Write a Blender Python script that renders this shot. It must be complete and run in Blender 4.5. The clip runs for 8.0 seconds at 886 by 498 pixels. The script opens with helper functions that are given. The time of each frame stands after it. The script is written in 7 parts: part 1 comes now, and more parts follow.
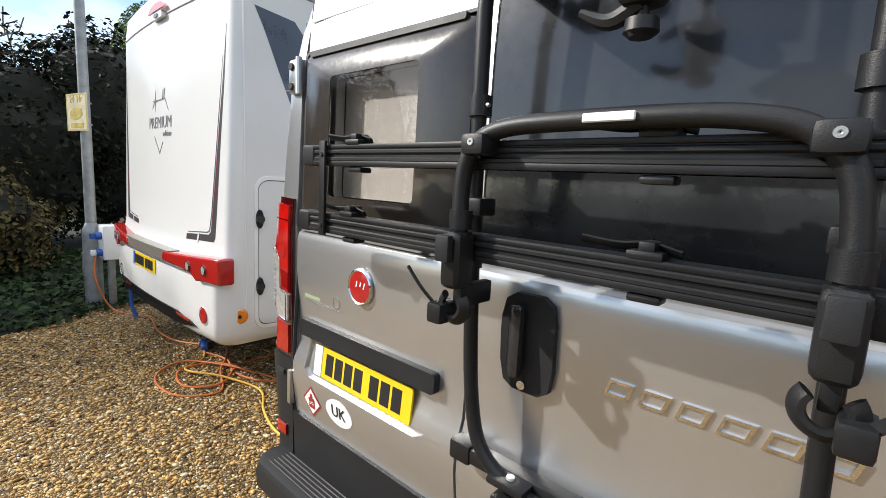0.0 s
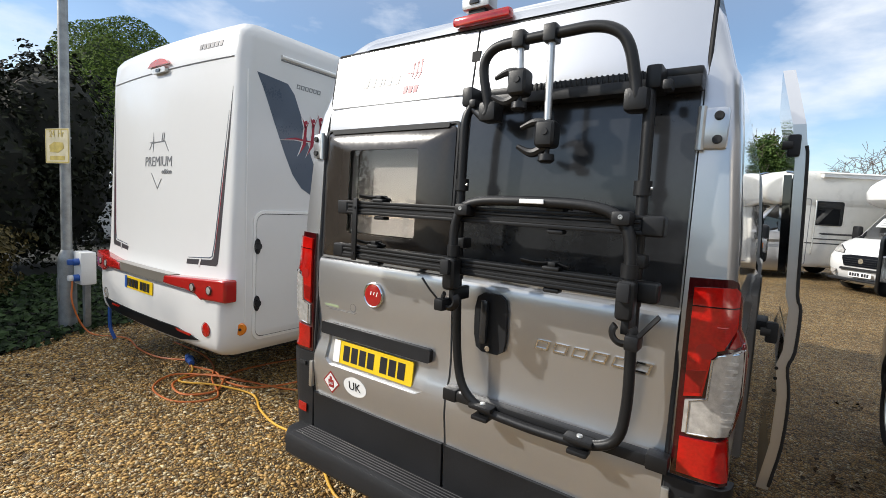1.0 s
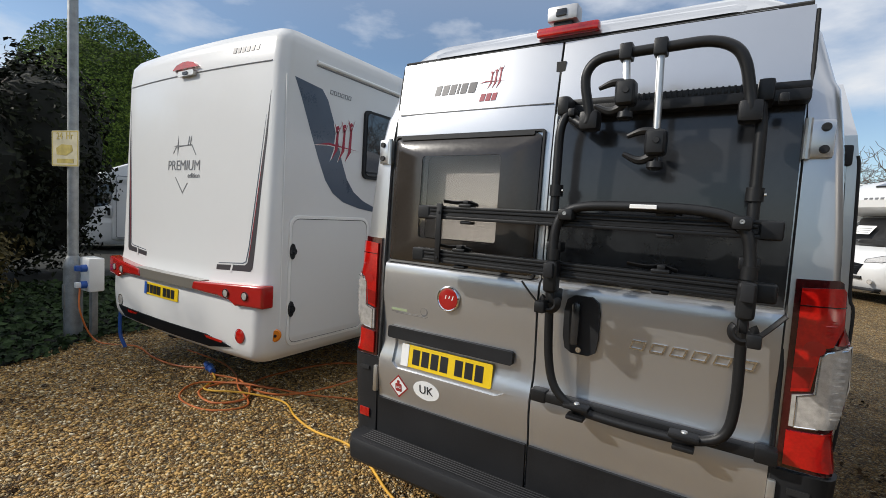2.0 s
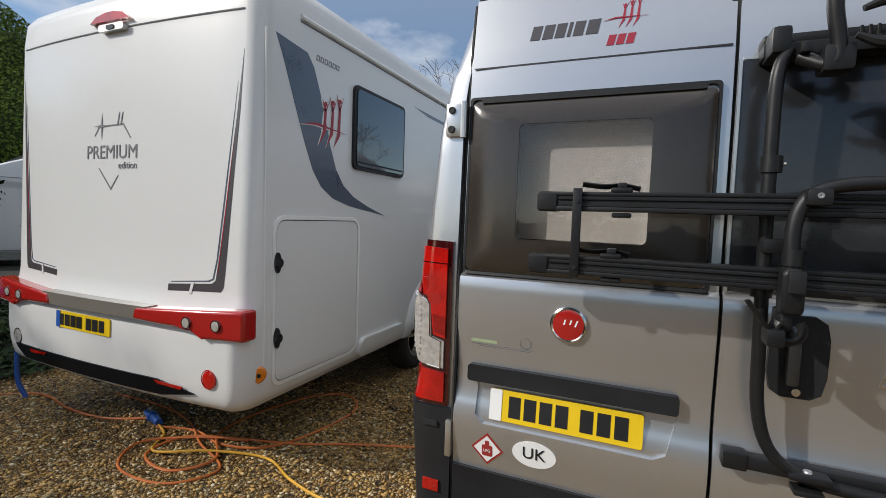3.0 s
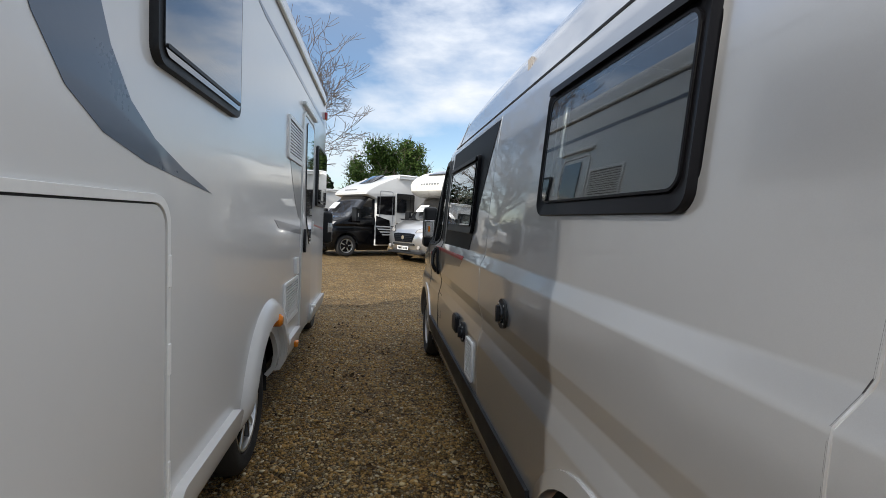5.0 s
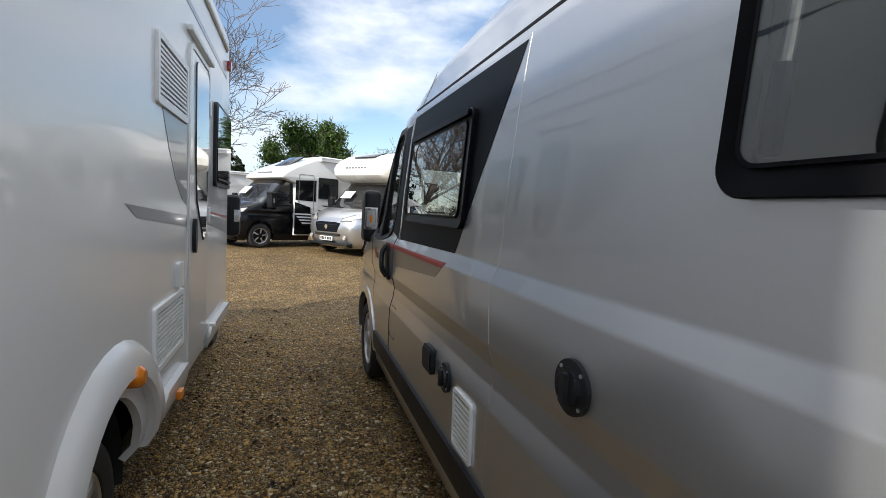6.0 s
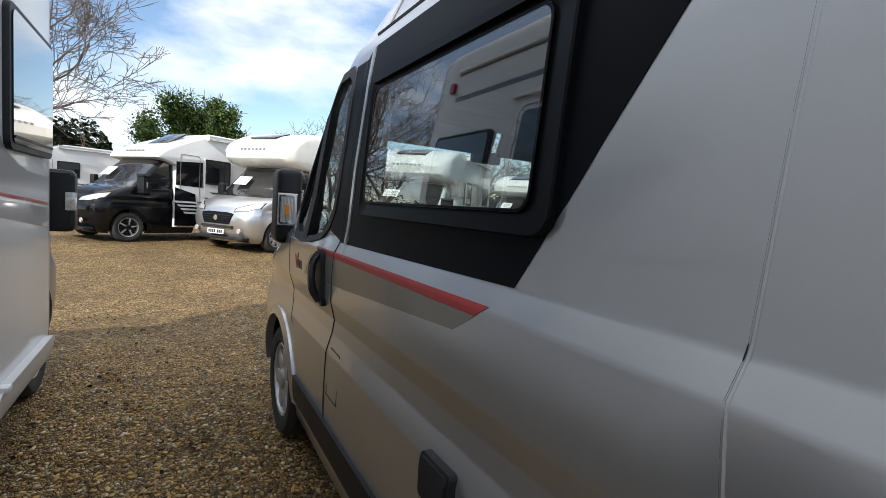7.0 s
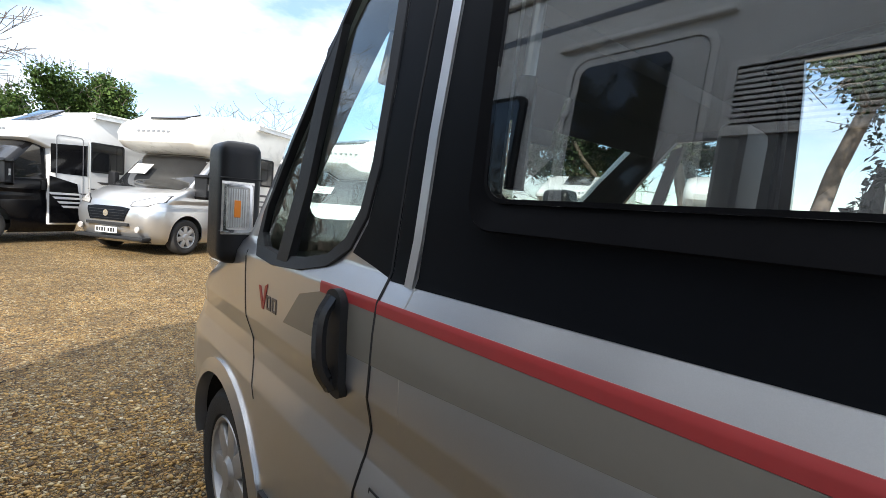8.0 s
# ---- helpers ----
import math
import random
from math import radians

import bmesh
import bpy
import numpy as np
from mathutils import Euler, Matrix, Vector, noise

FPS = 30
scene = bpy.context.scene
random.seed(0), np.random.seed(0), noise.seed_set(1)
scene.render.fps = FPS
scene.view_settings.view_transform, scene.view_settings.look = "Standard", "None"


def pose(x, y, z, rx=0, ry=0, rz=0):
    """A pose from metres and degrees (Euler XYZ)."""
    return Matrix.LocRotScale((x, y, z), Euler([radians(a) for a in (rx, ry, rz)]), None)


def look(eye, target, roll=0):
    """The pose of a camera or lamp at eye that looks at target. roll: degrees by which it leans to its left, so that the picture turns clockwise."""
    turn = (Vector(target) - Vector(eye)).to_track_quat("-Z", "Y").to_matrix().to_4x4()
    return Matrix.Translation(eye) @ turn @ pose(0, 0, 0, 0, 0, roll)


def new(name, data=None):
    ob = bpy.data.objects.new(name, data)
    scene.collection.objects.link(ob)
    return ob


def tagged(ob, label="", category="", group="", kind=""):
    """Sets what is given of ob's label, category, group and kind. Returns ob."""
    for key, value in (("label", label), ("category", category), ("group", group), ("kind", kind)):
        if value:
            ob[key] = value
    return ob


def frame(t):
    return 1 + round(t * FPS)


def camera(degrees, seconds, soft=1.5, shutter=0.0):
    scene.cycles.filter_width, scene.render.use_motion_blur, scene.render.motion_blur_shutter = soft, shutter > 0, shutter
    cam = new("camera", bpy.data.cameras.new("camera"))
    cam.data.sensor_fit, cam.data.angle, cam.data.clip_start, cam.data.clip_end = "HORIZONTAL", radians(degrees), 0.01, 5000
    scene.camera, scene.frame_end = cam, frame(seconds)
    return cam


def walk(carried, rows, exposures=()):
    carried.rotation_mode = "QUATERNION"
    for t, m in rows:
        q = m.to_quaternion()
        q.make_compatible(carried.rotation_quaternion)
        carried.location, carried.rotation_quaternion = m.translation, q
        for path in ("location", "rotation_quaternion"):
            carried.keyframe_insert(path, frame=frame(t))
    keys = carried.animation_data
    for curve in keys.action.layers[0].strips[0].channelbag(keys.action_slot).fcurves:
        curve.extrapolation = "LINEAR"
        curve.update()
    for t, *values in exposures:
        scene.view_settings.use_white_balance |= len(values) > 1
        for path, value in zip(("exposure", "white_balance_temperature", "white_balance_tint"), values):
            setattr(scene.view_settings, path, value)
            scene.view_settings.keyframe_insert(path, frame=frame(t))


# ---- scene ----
cam = camera(87.5, 8.0, soft=0.8)
PATH = [
    (0, (0.032, 0.005, 1.569), (-1.289, 1.478, 1.285), 3.0),
    (0.5, (0.249, -0.341, 1.593), (-0.958, 1.239, 1.37), 2.8),
    (1, (0.354, -0.661, 1.651), (-0.791, 0.969, 1.471), 3.1),
    (1.5, (0.259, -0.937, 1.648), (-0.857, 0.715, 1.49), 3.2),
    (1.7, (0.191, -0.979, 1.642), (-0.916, 0.68, 1.488), 3.3),
    (2.8, (-0.785, -0.734, 1.563), (-1.63, 1.073, 1.428), 2.3),
    (3, (-0.94, -0.672, 1.563), (-1.724, 1.163, 1.432), 2.0),
    (3.5, (-1.357, -0.397, 1.546), (-1.917, 1.519, 1.423), 1.6),
    (4, (-1.794, -0.068, 1.547), (-2.068, 1.909, 1.424), 1.6),
    (4.5, (-2.151, 0.3, 1.549), (-2.115, 2.295, 1.418), 2.0),
    (4.7, (-2.23, 0.502, 1.519), (-2.081, 2.493, 1.395), 2.2),
    (5.8, (-2.383, 1.721, 1.498), (-1.828, 3.637, 1.353), 2.9),
    (6, (-2.37, 1.913, 1.496), (-1.75, 3.808, 1.339), 3.0),
    (6.5, (-2.325, 2.5, 1.495), (-1.499, 4.313, 1.325), 3.6),
    (7, (-2.302, 3.039, 1.47), (-1.299, 4.762, 1.306), 4.1),
    (7.5, (-2.219, 3.619, 1.465), (-1.06, 5.238, 1.283), 3.7),
    (8, (-2.236, 4.102, 1.46), (-0.951, 5.625, 1.296), 4.3),
]
walk(cam, [(t, look(eye, target, roll)) for t, eye, target, roll in PATH], [(0, 0.80), (0.5, 0.76), (1.0, 0.42), (1.5, 0.12), (3.0, -0.02), (3.5, 0.05), (4.5, 0.24), (6.0, 0.53), (7.0, 0.68), (7.5, 0.82), (8.0, 1.2)])


# ---- light ----
SUN_TO = Vector((-0.675, -0.515, 0.53)).normalized()
world = bpy.data.worlds.new("world")
scene.world = world
world.use_nodes = True
wn, wl = world.node_tree.nodes, world.node_tree.links
bg = wn["Background"]
sky = wn.new("ShaderNodeTexSky")
sky.sky_type = "NISHITA"
sky.sun_disc = False
sky.sun_elevation = math.asin(SUN_TO.z)
sky.sun_rotation = math.atan2(SUN_TO.x, SUN_TO.y)
sky.dust_density, sky.ozone_density = 0.5, 2.2
tc = wn.new("ShaderNodeTexCoord")
mp = wn.new("ShaderNodeMapping")
mp.inputs["Scale"].default_value = (1.0, 1.0, 2.6)
mp.inputs["Rotation"].default_value = (0.0, 0.0, 0.6)
mp.inputs["Location"].default_value = (0.35, 0.2, 0.1)
cl = wn.new("ShaderNodeTexNoise")
cl.inputs["Scale"].default_value, cl.inputs["Detail"].default_value, cl.inputs["Roughness"].default_value = 2.1, 7.0, 0.55
cr = wn.new("ShaderNodeValToRGB")
cr.color_ramp.elements[0].position, cr.color_ramp.elements[1].position = 0.49, 0.69
mx = wn.new("ShaderNodeMix")
mx.data_type = "RGBA"
wl.new(tc.outputs["Generated"], mp.inputs["Vector"])
wl.new(mp.outputs[0], cl.inputs["Vector"])
wl.new(cl.outputs["Fac"], cr.inputs["Fac"])
sepw = wn.new("ShaderNodeSeparateXYZ")
wl.new(tc.outputs["Generated"], sepw.inputs[0])
high = wn.new("ShaderNodeMapRange")
high.inputs[1].default_value, high.inputs[2].default_value, high.inputs[3].default_value, high.inputs[4].default_value = 0.30, 0.85, 0.0, 1.0
wl.new(sepw.outputs["Z"], high.inputs[0])
cover = wn.new("ShaderNodeMath")
cover.operation, cover.use_clamp = "MULTIPLY_ADD", True
cover.inputs[1].default_value = 0.55
wl.new(high.outputs[0], cover.inputs[0])
wl.new(cr.outputs["Color"], cover.inputs[2])
wl.new(cover.outputs[0], mx.inputs[0])
gain = wn.new("ShaderNodeMath")
gain.operation = "MULTIPLY_ADD"
gain.inputs[1].default_value, gain.inputs[2].default_value = 0.7, 1.0
wl.new(high.outputs[0], gain.inputs[0])
tint = wn.new("ShaderNodeVectorMath")
tint.operation = "SCALE"
tint.inputs[0].default_value = (6.4, 6.6, 6.9)
wl.new(gain.outputs[0], tint.inputs["Scale"])
wl.new(tint.outputs[0], mx.inputs[7])
wl.new(sky.outputs[0], mx.inputs[6])
wl.new(mx.outputs[2], bg.inputs["Color"])
bg.inputs["Strength"].default_value = 0.125
sun = new("sun", bpy.data.lights.new("sun", "SUN"))
sun.data.energy, sun.data.angle, sun.data.color = 3.6, radians(1.2), (1, 0.95, 0.87)
sun.matrix_world = look(SUN_TO * 50, (0, 0, 0))


# ---- materials ----
def mat(name, col, rough=0.5, metal=0.0, coat=0.0, var=0.08, scale=5.0, bump=0.0, bscale=80.0, trans=0.0, flake=0.0, rvar=0.08, spec=0.5, random_obj=0.0):
    m = bpy.data.materials.new(name)
    m.use_nodes = True
    n, l = m.node_tree.nodes, m.node_tree.links
    b = n["Principled BSDF"]
    b.inputs["Metallic"].default_value = metal
    b.inputs["Coat Weight"].default_value = coat
    b.inputs["Coat Roughness"].default_value = 0.03
    b.inputs["Transmission Weight"].default_value = trans
    b.inputs["Specular IOR Level"].default_value = spec
    co = n.new("ShaderNodeTexCoord")
    big = n.new("ShaderNodeTexNoise")
    big.inputs["Scale"].default_value, big.inputs["Detail"].default_value = scale, 5.0
    fine = n.new("ShaderNodeTexNoise")
    fine.inputs["Scale"].default_value, fine.inputs["Detail"].default_value = scale * 14, 3.0
    l.new(co.outputs["Object"], big.inputs["Vector"])
    l.new(co.outputs["Object"], fine.inputs["Vector"])
    add = n.new("ShaderNodeMath")
    add.operation = "MULTIPLY_ADD"
    add.inputs[1].default_value = 0.45
    l.new(fine.outputs["Fac"], add.inputs[0])
    l.new(big.outputs["Fac"], add.inputs[2])
    rng = n.new("ShaderNodeMapRange")
    rng.inputs[1].default_value, rng.inputs[2].default_value = 0.45, 1.0
    rng.inputs[3].default_value, rng.inputs[4].default_value = 1 - var, 1 + var
    l.new(add.outputs[0], rng.inputs[0])
    last = rng.outputs[0]
    if random_obj:
        oi = n.new("ShaderNodeObjectInfo")
        r2 = n.new("ShaderNodeMapRange")
        r2.inputs[3].default_value, r2.inputs[4].default_value = 1 - random_obj, 1 + random_obj
        l.new(oi.outputs["Random"], r2.inputs[0])
        mu = n.new("ShaderNodeMath")
        mu.operation = "MULTIPLY"
        l.new(last, mu.inputs[0])
        l.new(r2.outputs[0], mu.inputs[1])
        last = mu.outputs[0]
    if flake:
        vo = n.new("ShaderNodeTexVoronoi")
        vo.inputs["Scale"].default_value = 900
        l.new(co.outputs["Object"], vo.inputs["Vector"])
        r3 = n.new("ShaderNodeMapRange")
        r3.inputs[3].default_value, r3.inputs[4].default_value = 1 - flake, 1 + flake
        sep = n.new("ShaderNodeSeparateColor")
        l.new(vo.outputs["Color"], sep.inputs[0])
        l.new(sep.outputs[0], r3.inputs[0])
        mu = n.new("ShaderNodeMath")
        mu.operation = "MULTIPLY"
        l.new(last, mu.inputs[0])
        l.new(r3.outputs[0], mu.inputs[1])
        last = mu.outputs[0]
    vm = n.new("ShaderNodeVectorMath")
    vm.operation = "SCALE"
    vm.inputs[0].default_value = col
    l.new(last, vm.inputs["Scale"])
    l.new(vm.outputs[0], b.inputs["Base Color"])
    rr_ = n.new("ShaderNodeMapRange")
    rr_.inputs[1].default_value, rr_.inputs[2].default_value = 0.4, 1.0
    rr_.inputs[3].default_value, rr_.inputs[4].default_value = max(rough - rvar, 0.0), min(rough + rvar, 1.0)
    l.new(add.outputs[0], rr_.inputs[0])
    l.new(rr_.outputs[0], b.inputs["Roughness"])
    if bump:
        bn = n.new("ShaderNodeTexNoise")
        bn.inputs["Scale"].default_value, bn.inputs["Detail"].default_value = bscale, 4.0
        l.new(co.outputs["Object"], bn.inputs["Vector"])
        bp = n.new("ShaderNodeBump")
        bp.inputs["Strength"].default_value, bp.inputs["Distance"].default_value = bump, 0.01
        l.new(bn.outputs["Fac"], bp.inputs["Height"])
        l.new(bp.outputs[0], b.inputs["Normal"])
    return m


def glass(name, col=(1, 1, 1), rough=0.0, ior=1.45):
    m = bpy.data.materials.new(name)
    m.use_nodes = True
    b = m.node_tree.nodes["Principled BSDF"]
    b.inputs["Base Color"].default_value = (*col, 1)
    b.inputs["Roughness"].default_value = rough
    b.inputs["Transmission Weight"].default_value = 1.0
    b.inputs["IOR"].default_value = ior
    return m


SILVER = mat("silver_paint", (0.545, 0.55, 0.56), 0.29, 0.80, 1.0, 0.02, 2.0, flake=0.02, rvar=0.0)
LINING = mat("cabin_lining", (0.15, 0.138, 0.125), 0.8, var=0.10)
PALE_LINING = mat("pale_cabin_panel", (0.33, 0.30, 0.27), 0.7, var=0.06)
WHITE = mat("white_gelcoat", (0.655, 0.655, 0.645), 0.27, 0.0, 0.35, 0.012, 1.1, rvar=0.0)
WHITE_TRIM = mat("white_trim_plastic", (0.74, 0.74, 0.72), 0.4, var=0.05)
CREAM = mat("cream_gelcoat", (0.78, 0.76, 0.70), 0.3, 0, 0.3, 0.04)
BLACK_GLOSS = mat("black_gloss_panel", (0.020, 0.021, 0.023), 0.17, 0, 0.3, 0.25, 3.0, rvar=0.04)
BLACK_VINYL = mat("black_vinyl_decal", (0.005, 0.006, 0.008), 0.42, var=0.15, spec=0.07, rvar=0.01)
FRAME = mat("black_window_frame", (0.005, 0.005, 0.006), 0.34, var=0.15, spec=0.09, rvar=0.02)
PLASTIC = mat("grey_black_plastic", (0.016, 0.0165, 0.018), 0.5, var=0.2, bump=0.08, bscale=350, spec=0.28)
RACK = mat("black_powder_coat", (0.010, 0.0102, 0.011), 0.40, var=0.25, bump=0.10, bscale=420, spec=0.34)
MIRROR_BLACK = mat("black_mirror_shell", (0.009, 0.009, 0.010), 0.42, var=0.15, bump=0.06, bscale=380, spec=0.3)
RUBBER = mat("tyre_rubber", (0.022, 0.021, 0.020), 0.8, var=0.25, bump=0.2, bscale=120)
DARK = mat("dark_underbody", (0.012, 0.012, 0.012), 0.85, var=0.3)
ALU = mat("brushed_aluminium", (0.62, 0.62, 0.60), 0.35, 0.9, var=0.08)
CHROME = mat("chrome", (0.75, 0.75, 0.76), 0.12, 1.0, var=0.03)
RIM_SILVER = mat("silver_wheel_trim", (0.45, 0.45, 0.45), 0.38, 0.6, var=0.12)
GALV = mat("galvanised_steel", (0.30, 0.31, 0.31), 0.5, 0.7, var=0.3, scale=12, bump=0.1)
RED_LENS = mat("red_lens", (0.40, 0.006, 0.004), 0.10, 0, 0.8, 0.50, 7, rvar=0.02)
RED_DIM = mat("dim_red_lens", (0.23, 0.005, 0.004), 0.10, 0, 0.8, 0.35, 9, rvar=0.02)
RED_DEEP = mat("deep_red_lens_edge", (0.045, 0.003, 0.004), 0.10, 0, 0.7, 0.15)
RED_PLASTIC = mat("red_plastic", (0.36, 0.013, 0.011), 0.15, 0, 0.6, 0.08, rvar=0.02)
CLEAR_LENS = mat("clear_lens", (0.52, 0.50, 0.47), 0.10, 0.35, 1.0, 0.30, 40)
AMBER = mat("amber_lens", (0.75, 0.22, 0.015), 0.15, 0, 0.6, 0.1)
YELLOW = mat("yellow_plate", (0.78, 0.53, 0.012), 0.35, 0, 0.3, 0.05)
BLACK_INK = mat("black_ink", (0.012, 0.012, 0.014), 0.45, var=0.1)
RED_VINYL = mat("red_vinyl_stripe", (0.33, 0.030, 0.030), 0.4, var=0.06)
RED_INK = mat("red_ink", (0.30, 0.015, 0.035), 0.4, var=0.08)
GREY_VINYL = mat("grey_vinyl", (0.215, 0.198, 0.170), 0.34, 0.3, 0.3, 0.03, rvar=0.0)
NAVY = mat("navy_grey_decal", (0.075, 0.095, 0.13), 0.3, 0, 0.4, 0.1)
DARKGREY = mat("charcoal_decal", (0.055, 0.05, 0.055), 0.35, 0, 0.3, 0.06, rvar=0.01)
MIDGREY = mat("mid_grey_decal", (0.20, 0.205, 0.215), 0.35, 0.2, 0.3, 0.04, rvar=0.01)
SMOKE = mat("smoked_acrylic_frame", (0.036, 0.030, 0.025), 0.2, 0, 0.2, 0.15)
NET = mat("fly_screen_net", (0.37, 0.365, 0.355), 0.7, var=0.10, scale=60, bump=0.2, bscale=260)
WIN_DARK = mat("dark_tinted_glass", (0.012, 0.013, 0.015), 0.03, 0, 1.0, 0.1, rvar=0.02)
GLASS = glass("window_glass", (0.66, 0.69, 0.68), ior=1.95)
CAB_GLASS = glass("green_tint_glass", (0.84, 0.94, 0.91), ior=1.6)
SEAT = mat("grey_seat_fabric", (0.16, 0.15, 0.145), 0.9, var=0.15, bump=0.3, bscale=500)
SEAT_PALE = mat("pale_seat_leather", (0.40, 0.37, 0.34), 0.6, var=0.1)
DASH = mat("charcoal_dashboard", (0.03, 0.03, 0.032), 0.6, var=0.2, bump=0.2, bscale=400)
WOOD = mat("walnut_laminate", (0.16, 0.085, 0.045), 0.4, var=0.25, scale=3)
PAPER = mat("white_card", (0.80, 0.80, 0.78), 0.6, var=0.04)
SIGN_FACE = mat("faded_sign_face", (0.52, 0.47, 0.32), 0.5, var=0.2, scale=9)
SIGN_INK = mat("faded_yellow_ink", (0.42, 0.33, 0.08), 0.5, var=0.3, scale=20)
ORANGE = mat("orange_cable_sheath", (0.50, 0.13, 0.025), 0.55, var=0.2)
YELLOW_CABLE = mat("yellow_cable_sheath", (0.62, 0.33, 0.03), 0.55, var=0.2)
BLUE = mat("blue_connector_plastic", (0.02, 0.09, 0.36), 0.4, var=0.15)
GREENISH = mat("faded_green_print", (0.34, 0.40, 0.24), 0.5, var=0.1)
BLACK_PAINT = mat("black_paint", (0.005, 0.005, 0.006), 0.12, 0.0, 0.15, 0.1, rvar=0.02, spec=0.25)
BRONZE = mat("bronze_grey_paint", (0.20, 0.185, 0.165), 0.35, 0.6, 1.0, 0.05, flake=0.1)
BARK = mat("bark", (0.16, 0.125, 0.095), 0.9, var=0.4, scale=4, bump=0.6, bscale=30)
TWIG = mat("winter_twigs", (0.145, 0.115, 0.095), 0.9, var=0.3)


def leafmat(name, lo, hi):
    m = bpy.data.materials.new(name)
    m.use_nodes = True
    n, l = m.node_tree.nodes, m.node_tree.links
    b = n["Principled BSDF"]
    g = n.new("ShaderNodeNewGeometry")
    r = n.new("ShaderNodeValToRGB")
    r.color_ramp.elements[0].color, r.color_ramp.elements[1].color = (*lo, 1), (*hi, 1)
    l.new(g.outputs["Random Per Island"], r.inputs["Fac"])
    l.new(r.outputs["Color"], b.inputs["Base Color"])
    b.inputs["Roughness"].default_value = 0.6
    b.inputs["Specular IOR Level"].default_value = 0.12
    return m


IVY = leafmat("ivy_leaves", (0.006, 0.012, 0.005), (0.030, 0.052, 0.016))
CYPRESS = leafmat("cypress_leaves", (0.045, 0.080, 0.012), (0.16, 0.23, 0.040))
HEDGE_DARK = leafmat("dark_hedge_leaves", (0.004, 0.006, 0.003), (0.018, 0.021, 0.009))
BROWN_BUSH = leafmat("brown_green_leaves", (0.035, 0.030, 0.012), (0.11, 0.085, 0.03))
TREE_IVY = leafmat("green_ivy_leaves", (0.028, 0.060, 0.014), (0.10, 0.155, 0.04))
DEAD_LEAF = leafmat("dead_brown_leaves", (0.010, 0.007, 0.004), (0.07, 0.038, 0.016))
PINE = leafmat("pine_needles", (0.022, 0.035, 0.018), (0.06, 0.085, 0.04))
CORE_GREEN = mat("cypress_core", (0.035, 0.060, 0.014), 0.9, var=0.5, scale=5, bump=0.8, bscale=10)
# near-black colour that stands for the shade deep inside hedges and bushes
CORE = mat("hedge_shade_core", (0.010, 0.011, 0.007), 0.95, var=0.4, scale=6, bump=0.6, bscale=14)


PEBBLE_TONES = ((0.0, (0.055, 0.031, 0.012)), (0.14, (0.20, 0.108, 0.032)), (0.32, (0.36, 0.212, 0.068)), (0.52, (0.46, 0.285, 0.092)), (0.68, (0.52, 0.315, 0.105)), (0.80, (0.30, 0.235, 0.145)), (0.90, (0.58, 0.44, 0.22)), (1.0, (0.68, 0.58, 0.40)))


def pebble_ramp(n):
    r = n.new("ShaderNodeValToRGB")
    e = r.color_ramp.elements
    e[0].color, e[1].color = (*PEBBLE_TONES[0][1], 1), (*PEBBLE_TONES[-1][1], 1)
    for p, c in PEBBLE_TONES[1:-1]:
        e.new(p).color = (*c, 1)
    return r


